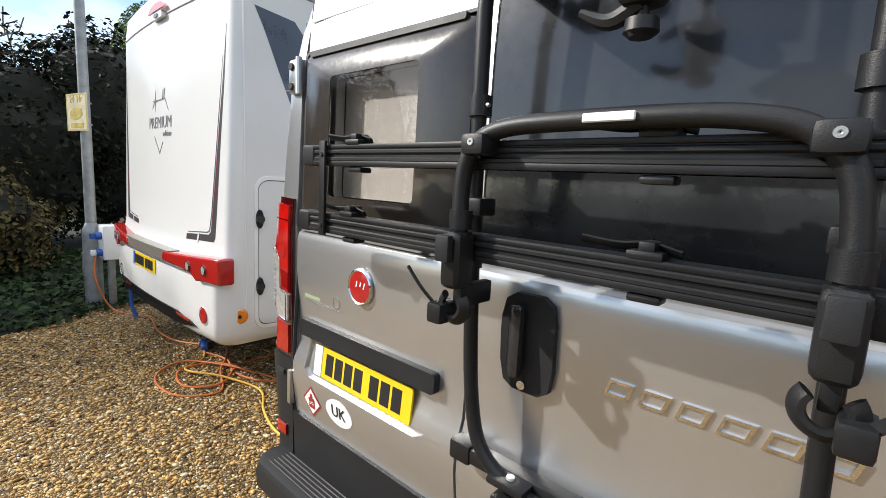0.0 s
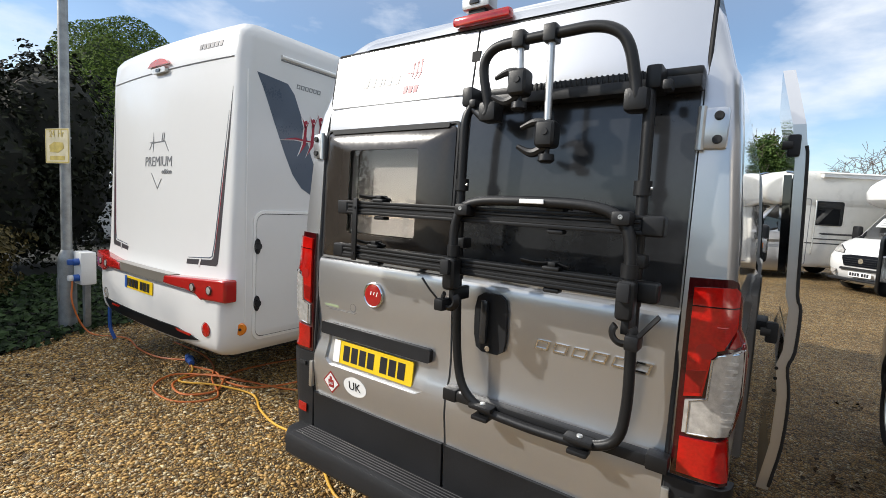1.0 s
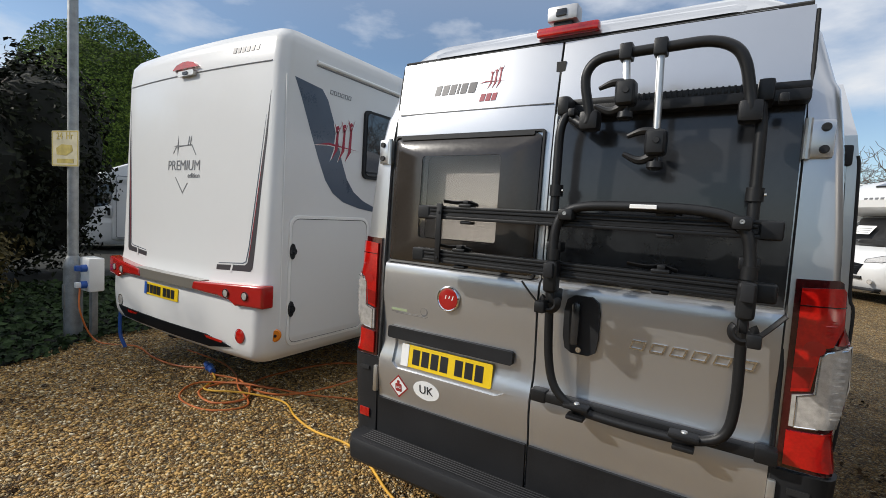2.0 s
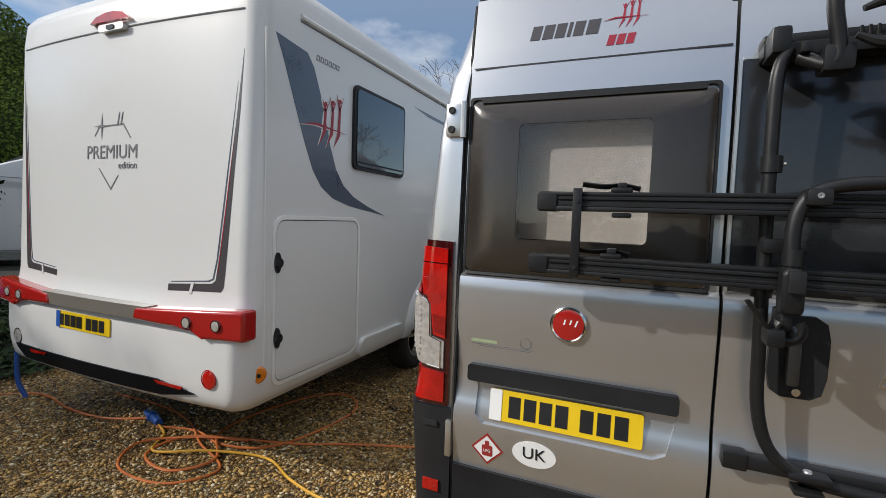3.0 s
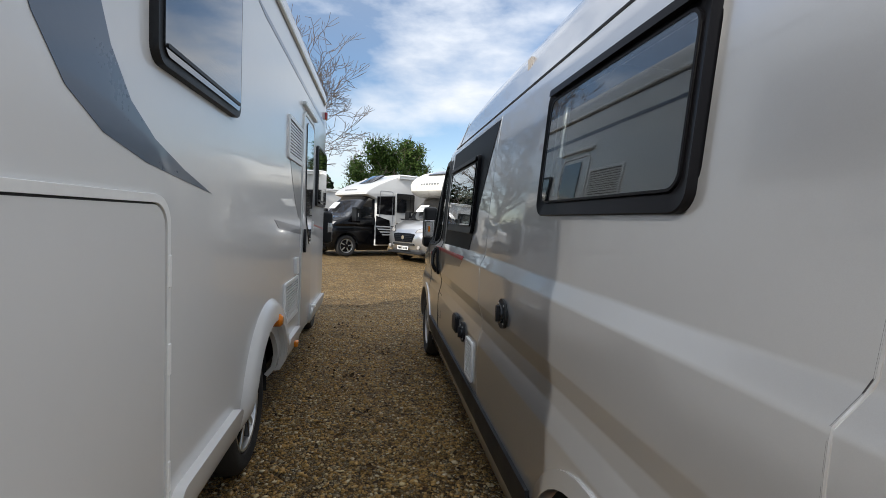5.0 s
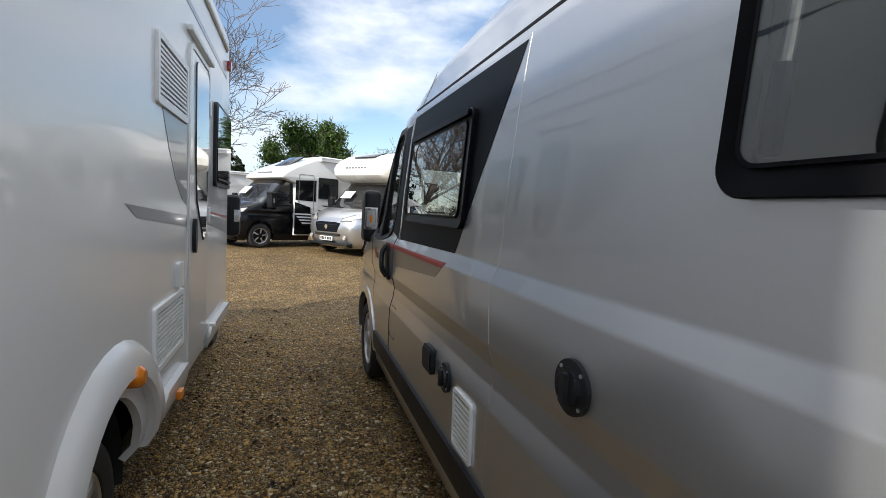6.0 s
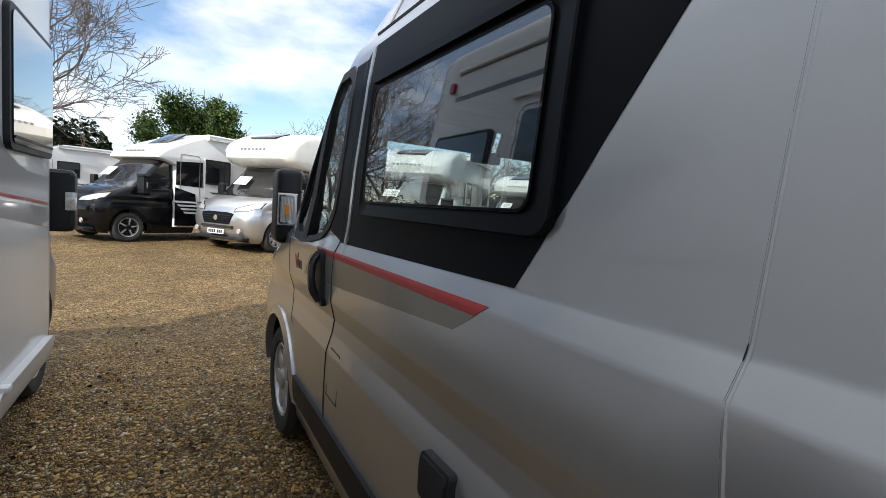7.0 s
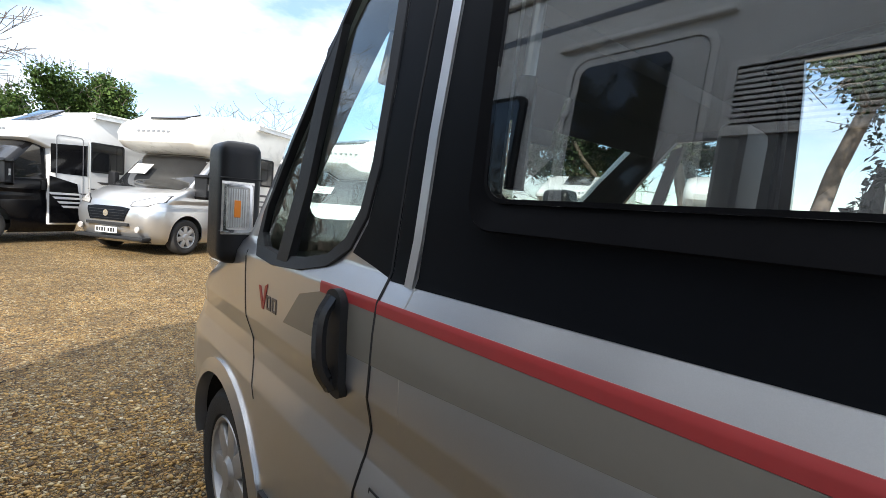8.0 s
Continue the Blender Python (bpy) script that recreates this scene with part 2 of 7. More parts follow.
def gravel_mat():
    """Angular pea gravel: tinted stones of two sizes, with the shade in their gaps painted dark."""
    m = bpy.data.materials.new("ochre_gravel")
    m.use_nodes = True
    n, l = m.node_tree.nodes, m.node_tree.links
    b = n["Principled BSDF"]
    co = n.new("ShaderNodeTexCoord")
    warp = n.new("ShaderNodeTexNoise")
    warp.inputs["Scale"].default_value, warp.inputs["Detail"].default_value = 45, 2
    mixv = n.new("ShaderNodeVectorMath")
    mixv.operation = "MULTIPLY_ADD"
    mixv.inputs[1].default_value = (0.012, 0.012, 0.0)
    l.new(co.outputs["Object"], warp.inputs["Vector"])
    l.new(warp.outputs["Color"], mixv.inputs[0])
    l.new(co.outputs["Object"], mixv.inputs[2])
    stone = n.new("ShaderNodeTexVoronoi")
    stone.inputs["Scale"].default_value = 54
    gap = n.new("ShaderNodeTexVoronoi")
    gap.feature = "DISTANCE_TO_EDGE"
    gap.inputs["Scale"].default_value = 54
    small = n.new("ShaderNodeTexVoronoi")
    small.inputs["Scale"].default_value = 150
    big = n.new("ShaderNodeTexNoise")
    big.inputs["Scale"].default_value, big.inputs["Detail"].default_value = 0.9, 6
    patch = n.new("ShaderNodeTexNoise")
    patch.inputs["Scale"].default_value, patch.inputs["Detail"].default_value = 7.0, 4
    for k in (stone, gap, small):
        l.new(mixv.outputs[0], k.inputs["Vector"])
    for k in (big, patch):
        l.new(co.outputs["Object"], k.inputs["Vector"])
    sep = n.new("ShaderNodeSeparateColor")
    l.new(stone.outputs["Color"], sep.inputs[0])
    ramp = pebble_ramp(n)
    l.new(sep.outputs[0], ramp.inputs["Fac"])
    spread = n.new("ShaderNodeMapRange")
    spread.inputs[1].default_value, spread.inputs[2].default_value, spread.inputs[3].default_value, spread.inputs[4].default_value = 0.3, 0.7, 0.72, 1.25
    l.new(big.outputs["Fac"], spread.inputs[0])
    fine = n.new("ShaderNodeMapRange")
    fine.inputs[1].default_value, fine.inputs[2].default_value, fine.inputs[3].default_value, fine.inputs[4].default_value = 0.35, 0.65, 0.75, 1.2
    l.new(patch.outputs["Fac"], fine.inputs[0])
    both = n.new("ShaderNodeMath")
    both.operation = "MULTIPLY"
    l.new(spread.outputs[0], both.inputs[0])
    l.new(fine.outputs[0], both.inputs[1])
    vm = n.new("ShaderNodeVectorMath")
    vm.operation = "SCALE"
    l.new(ramp.outputs["Color"], vm.inputs[0])
    l.new(both.outputs[0], vm.inputs["Scale"])
    # shade between the stones is put into the colour as dark brown
    gap_shade = n.new("ShaderNodeMix")
    gap_shade.data_type = "RGBA"
    gap_shade.inputs[6].default_value = (0.045, 0.029, 0.013, 1)
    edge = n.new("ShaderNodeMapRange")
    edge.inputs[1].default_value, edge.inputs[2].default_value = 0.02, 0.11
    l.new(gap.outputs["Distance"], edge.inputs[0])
    l.new(edge.outputs[0], gap_shade.inputs[0])
    l.new(vm.outputs[0], gap_shade.inputs[7])
    l.new(gap_shade.outputs[2], b.inputs["Base Color"])
    high = n.new("ShaderNodeMapRange")
    high.inputs[1].default_value, high.inputs[2].default_value = 0.0, 0.35
    l.new(gap.outputs["Distance"], high.inputs[0])
    rise = n.new("ShaderNodeMath")
    rise.operation = "MULTIPLY_ADD"
    rise.inputs[1].default_value = -0.35
    l.new(small.outputs["Distance"], rise.inputs[0])
    l.new(high.outputs[0], rise.inputs[2])
    tilt = n.new("ShaderNodeMath")
    tilt.operation = "MULTIPLY_ADD"
    tilt.inputs[1].default_value = 0.5
    l.new(sep.outputs[1], tilt.inputs[0])
    l.new(rise.outputs[0], tilt.inputs[2])
    bp = n.new("ShaderNodeBump")
    bp.inputs["Strength"].default_value, bp.inputs["Distance"].default_value = 1.0, 0.018
    l.new(tilt.outputs[0], bp.inputs["Height"])
    l.new(bp.outputs[0], b.inputs["Normal"])
    b.inputs["Roughness"].default_value = 0.62
    b.inputs["Specular IOR Level"].default_value = 0.3
    return m


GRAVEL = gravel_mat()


def stone_mat():
    m = bpy.data.materials.new("gravel_stone")
    m.use_nodes = True
    n, l = m.node_tree.nodes, m.node_tree.links
    b = n["Principled BSDF"]
    g = n.new("ShaderNodeNewGeometry")
    r = pebble_ramp(n)
    l.new(g.outputs["Random Per Island"], r.inputs["Fac"])
    l.new(r.outputs["Color"], b.inputs["Base Color"])
    b.inputs["Roughness"].default_value = 0.6
    b.inputs["Specular IOR Level"].default_value = 0.3
    return m


STONE = stone_mat()


# ---- building helpers ----
def thing(name, base, label, category, group="", kind=""):
    ob = new(name)
    ob.empty_display_size = 0.1
    ob.matrix_basis = Matrix.Translation(base)
    return tagged(ob, label, category, group, kind)


def finish(bm, name, material, smooth=35):
    bmesh.ops.recalc_face_normals(bm, faces=bm.faces)
    me = bpy.data.meshes.new(name)
    bm.to_mesh(me)
    bm.free()
    for m in material if isinstance(material, (list, tuple)) else [material]:
        me.materials.append(m)
    if smooth:
        me.shade_smooth()
        me.set_sharp_from_angle(angle=radians(smooth))
    return me


def part(name, bm, material, parent=None, label="", smooth=35):
    """Links a bmesh, built in world or in the thing's own space, as one mesh under parent."""
    me = bm if isinstance(bm, bpy.types.Mesh) else finish(bm, name, material, smooth)
    ob = new(name, me)
    if parent is not None:
        ob.parent = parent
        if parent.type == "EMPTY":
            ob.matrix_parent_inverse = parent.matrix_basis.inverted()
    return tagged(ob, label)


def lone(name, bm, material, base, label, category, group="", kind="", smooth=35):
    me = bm if isinstance(bm, bpy.types.Mesh) else finish(bm, name, material, smooth)
    me.transform(Matrix.Translation(-Vector(base)))
    ob = new(name, me)
    ob.matrix_basis = Matrix.Translation(base)
    return tagged(ob, label, category, group, kind)


def box(lo, hi, bev=0.0, bm=None, m=None, seg=2):
    b = bmesh.new()
    bmesh.ops.create_cube(b, size=1)
    for v in b.verts:
        v.co = [(lo[i] + hi[i]) / 2 + v.co[i] * (hi[i] - lo[i]) for i in range(3)]
    if bev:
        bmesh.ops.bevel(b, geom=b.edges[:], offset=bev, segments=seg, affect="EDGES", profile=0.6)
    return merge(b, bm, m)


def merge(b, bm, m=None):
    if m is not None:
        bmesh.ops.transform(b, matrix=m, verts=b.verts)
    if bm is None:
        return b
    me = bpy.data.meshes.new("tmp")
    b.to_mesh(me)
    b.free()
    bm.from_mesh(me)
    bpy.data.meshes.remove(me)
    return bm


def lathe(profile, n=32, bm=None, m=None):
    """profile: (radius, along). Turned about the x axis."""
    b = bmesh.new()
    rows = []
    for r, a in profile:
        if r < 1e-5:
            rows.append([b.verts.new((a, 0, 0))])
        else:
            rows.append([b.verts.new((a, r * math.cos(2 * math.pi * k / n), r * math.sin(2 * math.pi * k / n))) for k in range(n)])
    for p, q in zip(rows, rows[1:]):
        for k in range(n):
            j = (k + 1) % n
            if len(p) == 1 and len(q) == 1:
                continue
            if len(p) == 1:
                b.faces.new((p[0], q[j], q[k]))
            elif len(q) == 1:
                b.faces.new((p[k], p[j], q[0]))
            else:
                b.faces.new((p[k], p[j], q[j], q[k]))
    return merge(b, bm, m)


def catmull(pts, per=6):
    pts = [Vector(p) for p in pts]
    if len(pts) < 3:
        return pts
    ext = [pts[0] * 2 - pts[1], *pts, pts[-1] * 2 - pts[-2]]
    out = []
    for a, b, c, d in zip(ext, ext[1:], ext[2:], ext[3:]):
        for k in range(per):
            t = k / per
            out.append(0.5 * (2 * b + (c - a) * t + (2 * a - 5 * b + 4 * c - d) * t * t + (3 * b - a - 3 * c + d) * t ** 3))
    out.append(pts[-1])
    return out


def tube(pts, r, n=10, bm=None, per=6, flat=1.0):
    """A swept tube; r: one radius or one per point of pts."""
    line = catmull(pts, per) if per > 1 else [Vector(p) for p in pts]
    b = bmesh.new()
    rows, up = [], None
    for k, p in enumerate(line):
        d = (line[min(k + 1, len(line) - 1)] - line[max(k - 1, 0)]).normalized()
        if up is None:
            up = d.orthogonal().normalized()
        up = (up - d * up.dot(d)).normalized()
        side = d.cross(up)
        rad = r if not isinstance(r, (list, tuple)) else float(np.interp(k / (len(line) - 1), np.linspace(0, 1, len(r)), r))
        rows.append([b.verts.new(p + (up * math.cos(2 * math.pi * j / n) + side * math.sin(2 * math.pi * j / n) * flat) * rad) for j in range(n)])
    for p, q in zip(rows, rows[1:]):
        for j in range(n):
            b.faces.new((p[j], p[(j + 1) % n], q[(j + 1) % n], q[j]))
    b.faces.new(rows[0][::-1])
    b.faces.new(rows[-1])
    return merge(b, bm)


def rr(u0, v0, u1, v1, r, n=5):
    """A rounded rectangle as a loop of 4 * (n + 1) points."""
    out = []
    for cu, cv, a0 in ((u1 - r, v1 - r, 0), (u0 + r, v1 - r, 90), (u0 + r, v0 + r, 180), (u1 - r, v0 + r, 270)):
        for k in range(n + 1):
            a = radians(a0 + 90 * k / n)
            out.append((cu + r * math.cos(a), cv + r * math.sin(a)))
    return out


def circle(u, v, r, n=24):
    return [(u + r * math.cos(2 * math.pi * k / n), v + r * math.sin(2 * math.pi * k / n)) for k in range(n)]


def plate(poly, w0, w1, f, bm=None, cuts=(), cuts_u=()):
    """A flat slab from w0 to w1 over a polygon in (u, v), laid on a surface by f(u, v, w)."""
    b = bmesh.new()
    vs = [b.verts.new((u, v, w1)) for u, v in poly]
    b.faces.new(vs)
    for c in cuts:
        bmesh.ops.bisect_plane(b, geom=b.verts[:] + b.edges[:] + b.faces[:], plane_co=(0, c, 0), plane_no=(0, 1, 0))
    for c in cuts_u:
        bmesh.ops.bisect_plane(b, geom=b.verts[:] + b.edges[:] + b.faces[:], plane_co=(c, 0, 0), plane_no=(1, 0, 0))
    if abs(w1 - w0) > 1e-6:
        ret = bmesh.ops.extrude_face_region(b, geom=b.faces[:])
        for g in ret["geom"]:
            if isinstance(g, bmesh.types.BMVert):
                g.co.z = w0
    for v in b.verts:
        v.co = f(*v.co)
    return merge(b, bm)


def ring(outer, inner, w0, w1, f, bm=None, w_in=None):
    """A frame between two loops of one length, from w0 to w1 (w_in: the inner edge's front)."""
    b = bmesh.new()
    w_in = w1 if w_in is None else w_in
    n = len(outer)
    loops = []
    for lp, w in ((outer, w0), (outer, w1 - 0.004), ([(a[0] * 0.94 + c[0] * 0.06, a[1] * 0.94 + c[1] * 0.06) for a, c in zip(outer, inner)], w1), (inner, w_in), (inner, w0)):
        loops.append([b.verts.new(f(u, v, w)) for u, v in lp])
    for p, q in zip(loops, loops[1:] + loops[:1]):
        for k in range(n):
            b.faces.new((p[k], p[(k + 1) % n], q[(k + 1) % n], q[k]))
    return merge(b, bm)


def text_on(body, size, u, v, w, f, bm=None, deep=0.002):
    cu = bpy.data.curves.new("txt", "FONT")
    cu.body, cu.size, cu.extrude = body, size, deep / 2
    cu.align_x, cu.align_y = "CENTER", "CENTER"
    ob = bpy.data.objects.new("txt", cu)
    me = bpy.data.meshes.new_from_object(ob)
    b = bmesh.new()
    b.from_mesh(me)
    for x in b.verts:
        x.co = f(u + x.co.x, v + x.co.y, w + x.co.z)
    bpy.data.objects.remove(ob)
    return merge(b, bm)


def carved(bm, name, material, cutters, thick=0.0, smooth=30):
    """A mesh from bm, thickened inwards, less the cutters."""
    me = finish(bm, name, material, 0)
    ob = new(name, me)
    if thick:
        so = ob.modifiers.new("thick", "SOLIDIFY")
        so.thickness, so.offset, so.use_even_offset = thick, -1, False
        so.material_offset = 1 if isinstance(material, (list, tuple)) else 0
    tmp = []
    for c in cutters:
        co = new("cutter", finish(c, "cutter", [], 0))
        tmp.append(co)
        bo = ob.modifiers.new("cut", "BOOLEAN")
        bo.operation, bo.solver, bo.object = "DIFFERENCE", "EXACT", co
    bpy.context.view_layer.update()
    res = bpy.data.meshes.new_from_object(ob.evaluated_get(bpy.context.evaluated_depsgraph_get()))
    for o in (ob, *tmp):
        bpy.data.objects.remove(o)
    res.name = name
    res.shade_smooth()
    res.set_sharp_from_angle(angle=radians(smooth))
    return res


def table(rows):
    zs, vs = [r[0] for r in rows], [r[1] for r in rows]
    return lambda z: float(np.interp(z, zs, vs))


# ---- profiles shared by the panel vans (x across, y ahead of the front axle) ----
VAN_HALF = table([(0.20, 0.93), (0.28, 0.985), (0.45, 1.012), (0.60, 1.022), (0.84, 1.025), (0.92, 1.007), (0.98, 1.003), (1.06, 1.027), (1.20, 1.030), (1.265, 1.029),
                  (1.325, 1.002), (1.60, 0.992), (1.95, 0.966), (2.10, 0.948), (2.13, 0.932), (2.30, 0.885), (2.40, 0.825), (2.47, 0.72), (2.505, 0.58), (2.52, 0.40)])
VAN_REAR = table([(0.20, 0.99), (0.40, 0.95), (1.36, 0.945), (1.9, 0.965), (2.39, 1.03), (2.47, 1.08), (2.505, 1.18), (2.52, 1.4)])
VAN_FRONT = table([(0.20, 0.58), (0.35, 0.76), (0.60, 0.85), (0.80, 0.85), (1.0, 0.75), (1.15, 0.55), (1.25, 0.28), (1.33, 0.0), (1.6, -0.26), (1.855, -0.50), (2.0, -0.65),
                   (2.1, -0.78), (2.25, -1.1), (2.35, -1.5), (2.45, -2.1), (2.505, -2.8), (2.52, -3.2)])
VAN_EDGE = table([(0.20, 0.45), (1.0, 0.45), (1.25, 0.45), (1.33, 0.24), (2.1, 0.22), (2.35, 0.30), (2.52, 0.4)])
VAN_Z = [0.20, 0.24, 0.28, 0.36, 0.45, 0.55, 0.65, 0.75, 0.833, 0.84, 0.847, 0.88, 0.914, 0.92, 0.926, 0.974, 0.98, 0.986, 1.02, 1.054, 1.06, 1.066, 1.12, 1.20, 1.258, 1.265, 1.272, 1.318, 1.325, 1.332, 1.36, 1.40, 1.5, 1.6, 1.7, 1.8, 1.9, 2.0, 2.06,
         2.10, 2.13, 2.2, 2.26, 2.30, 2.345, 2.39, 2.43, 2.455, 2.475, 2.492, 2.505, 2.52]


VAN_CORNER = table([(0.2, 0.05), (0.8, 0.03), (1.5, 0.028), (1.9, 0.034), (2.13, 0.06), (2.3, 0.10), (2.52, 0.2)])


def van_contour(z, rear, axle):
    """Half a slice of the body at height z: (half width, y) from the rear's middle round to the nose's middle."""
    h, yr, yf = VAN_HALF(z), rear(z), axle + VAN_FRONT(z)
    yp = yf - VAN_EDGE(z)
    e = min(0.862, h * 0.9)
    pts = [(0, yr), (e * 0.5, yr), (e, yr)]
    rad_x, rad_y = min(VAN_CORNER(z), h - e - 0.004), 0.07
    e2 = h - rad_x
    pts += [(e + (e2 - e) * 0.5, yr), (e2, yr + 0.002)]
    for k in range(1, 8):
        a = radians(90 * k / 7)
        pts.append((e2 + rad_x * math.sin(a), yr + 0.002 + rad_y * (1 - math.cos(a))))
    y0 = yr + rad_y
    pts += [(h, y0 + (yp - y0) * k / 26) for k in range(1, 27)]
    for k in range(1, 11):
        a = radians(9 * k)
        pts.append((h * max(math.cos(a), 0) ** 0.6, yp + (yf - yp) * math.sin(a) ** 0.75))
    return pts


def van_shell(cx, rear, axle, opening=True):
    b = bmesh.new()
    rows = []
    for z in VAN_Z:
        half = van_contour(z, rear, axle)
        full = [(cx - x, y) for x, y in half] + [(cx + x, y) for x, y in half[-2:0:-1]]
        rows.append([b.verts.new((x, y, z)) for x, y in full])
    n = len(rows[0])
    for i, (p, q) in enumerate(zip(rows, rows[1:])):
        for k in range(n):
            j = (k + 1) % n
            if opening and VAN_Z[i + 1] <= 2.391 and (k < 2 or k >= n - 2):
                continue
            b.faces.new((p[k], p[j], q[j], q[k]))
    b.faces.new(rows[-1])
    return b


def wheel(parent, x, y, z, r, out, style, label):
    """out: -1 or 1, the way its face looks along x."""
    m = pose(x, y, z) @ Matrix.Diagonal((out, 1, 1, 1))
    rim = r * 0.66
    ty = part("wheel", lathe([(rim, -0.11), (r * 0.86, -0.115), (r * 0.97, -0.10), (r, -0.08), (r, -0.05), (r * 0.985, -0.045), (r, -0.04), (r, 0.0), (r * 0.985, 0.005), (r, 0.01), (r, 0.05), (r * 0.975, 0.085), (r * 0.9, 0.108),
                              (r * 0.80, 0.112), (rim * 1.04, 0.10), (rim, 0.08), (rim, -0.11)], 40, None, m), RUBBER, parent, label)
    dark = style == "dark"
    rb = lathe([(rim, 0.088), (rim * 0.97, 0.098), (rim * 0.92, 0.094), (rim * 0.88, 0.06), (rim * 0.86, 0.03)], 40, None, m)
    part("rim_ring", rb, ALU if dark else RIM_SILVER, ty)
    part("brake_disc", lathe([(rim * 0.9, 0.02), (0, 0.02)], 24, None, m), DARK, ty)
    n = 5 if dark else 7
    for k in range(n):
        a0 = 2 * math.pi * k / n
        if dark:
            for s in (-1, 1):
                b = bmesh.new()
                box((0.045, -0.016, rim * 0.2), (0.088, 0.016, rim * 0.92), 0.006, b, m @ pose(0, 0, 0, math.degrees(a0) + s * 11))
                part("spoke", b, ALU if s > 0 else BLACK_PAINT, ty)
        else:
            b = bmesh.new()
            box((0.05, -rim * 0.2, rim * 0.22), (0.085, rim * 0.2, rim * 0.93), 0.012, b, m @ pose(0, 0, 0, math.degrees(a0)))
            part("spoke", b, RIM_SILVER, ty)
    part("hub_cap", lathe([(rim * 0.3, 0.05), (rim * 0.3, 0.085), (rim * 0.22, 0.1), (0, 0.104)], 24, None, m), BLACK_PAINT if dark else RIM_SILVER, ty)
    return ty


# ---- ground ----
def ground_z(x, y):
    t = min(max((y - 7.5) / 9.0, 0.0), 1.0)
    return 0.22 * t * t * (3 - 2 * t)


def build_ground():
    b = bmesh.new()
    xs = [-500, -120, -40, -20, -12, -8, -6, -4, -2, 0, 2, 4, 8, 14, 24, 60, 160, 500]
    ys = [-500, -100, -30, -10, -4, -2, 0, 2, 4, 6, 8, 9, 10, 11, 12, 13, 14, 15, 16, 17, 20, 26, 40, 90, 200, 600]
    g = [[b.verts.new((x, y, ground_z(x, y))) for x in xs] for y in ys]
    for r, q in zip(g, g[1:]):
        for k in range(len(xs) - 1):
            b.faces.new((r[k], r[k + 1], q[k + 1], q[k]))
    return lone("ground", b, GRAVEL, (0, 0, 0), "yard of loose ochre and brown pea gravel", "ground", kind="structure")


build_ground()

# ---- camper van ----
CX, AXLE = -0.71, 5.97
van = thing("camper_van", (CX, 3.9, 0), "silver high-roof camper van with bike rack, side door slid back", "camper van")
DOOR_Y = table([(0.36, 0.95), (0.62, 0.938), (0.78, 0.918), (0.84, 0.920), (0.93, 0.945), (1.02, 0.948), (1.22, 0.934), (1.33, 0.936), (1.352, 0.942), (1.366, 0.962), (1.9, 0.972), (2.10, 0.985), (2.39, 1.028)])
DOOR_V = [0.36, 0.45, 0.55, 0.62, 0.70, 0.78, 0.81, 0.84, 0.885, 0.93, 0.97, 1.02, 1.12, 1.22, 1.30, 1.33, 1.345, 1.352, 1.366, 1.5, 1.7, 1.9, 2.0, 2.10, 2.2, 2.3, 2.385]


def LEFT(u, v, w):
    return (CX - VAN_HALF(v) - w, u, v)


def RIGHT(u, v, w):
    return (CX + VAN_HALF(v) + w, u, v)


def REAR(u, v, w):
    return (u, DOOR_Y(v) - w, v)


def arch_cutter(cx, y, z, r, x0, x1):
    return lathe([(0, x0), (r, x0), (r, x1), (0, x1)], 40, None, pose(cx, y, z))


CAB_WIN = [(4.935, 2.0), (4.945, 1.75), (4.965, 1.55), (5.0, 1.44), (5.06, 1.365), (5.15, 1.315), (5.28, 1.288), (5.46, 1.275), (5.60, 1.285), (5.655, 1.33), (5.62, 1.42), (5.45, 1.63), (5.28, 1.835), (5.16, 1.98), (5.10, 2.025), (4.98, 2.03)]
CAB_WIN_FAR = [(y, min(z, 1.90)) for y, z in CAB_WIN if z < 1.9] + [(5.22, 1.90), (4.96, 1.90)]
cutters = [
    plate(rr(3.70, 1.432, 4.625, 1.92, 0.05), -0.2, 0.2, LEFT),
    plate(rr(1.65, 1.58, 2.51, 1.96, 0.05), -0.2, 0.2, LEFT),
    plate(CAB_WIN, -0.2, 0.25, LEFT),
    plate(CAB_WIN_FAR, -0.2, 0.25, RIGHT),
    box((CX + 0.70, 3.45, 0.42), (CX + 1.3, 4.70, 2.20)),
    plate(rr(-0.80, 1.40, 0.80, 2.03, 0.09), 5.02, 7.0, lambda u, v, w: (CX + u, w, v)),
]
for yy in (AXLE, AXLE - 4.035):
    cutters.append(arch_cutter(CX, yy, 0.36, 0.405, 0.7, 1.3))
    cutters.append(arch_cutter(CX, yy, 0.36, 0.405, -1.3, -0.7))
body = part("body", carved(van_shell(CX, VAN_REAR, AXLE), "body", [SILVER, LINING], cutters, 0.03), None, van, "silver metallic steel body shell")
part("cabin_floor", box((CX - 0.93, 1.05, 0.36), (CX + 0.93, 6.3, 0.42)), WOOD, van)
part("underbody", box((CX - 0.85, 1.0, 0.2), (CX + 0.85, 6.5, 0.34)), DARK, van)
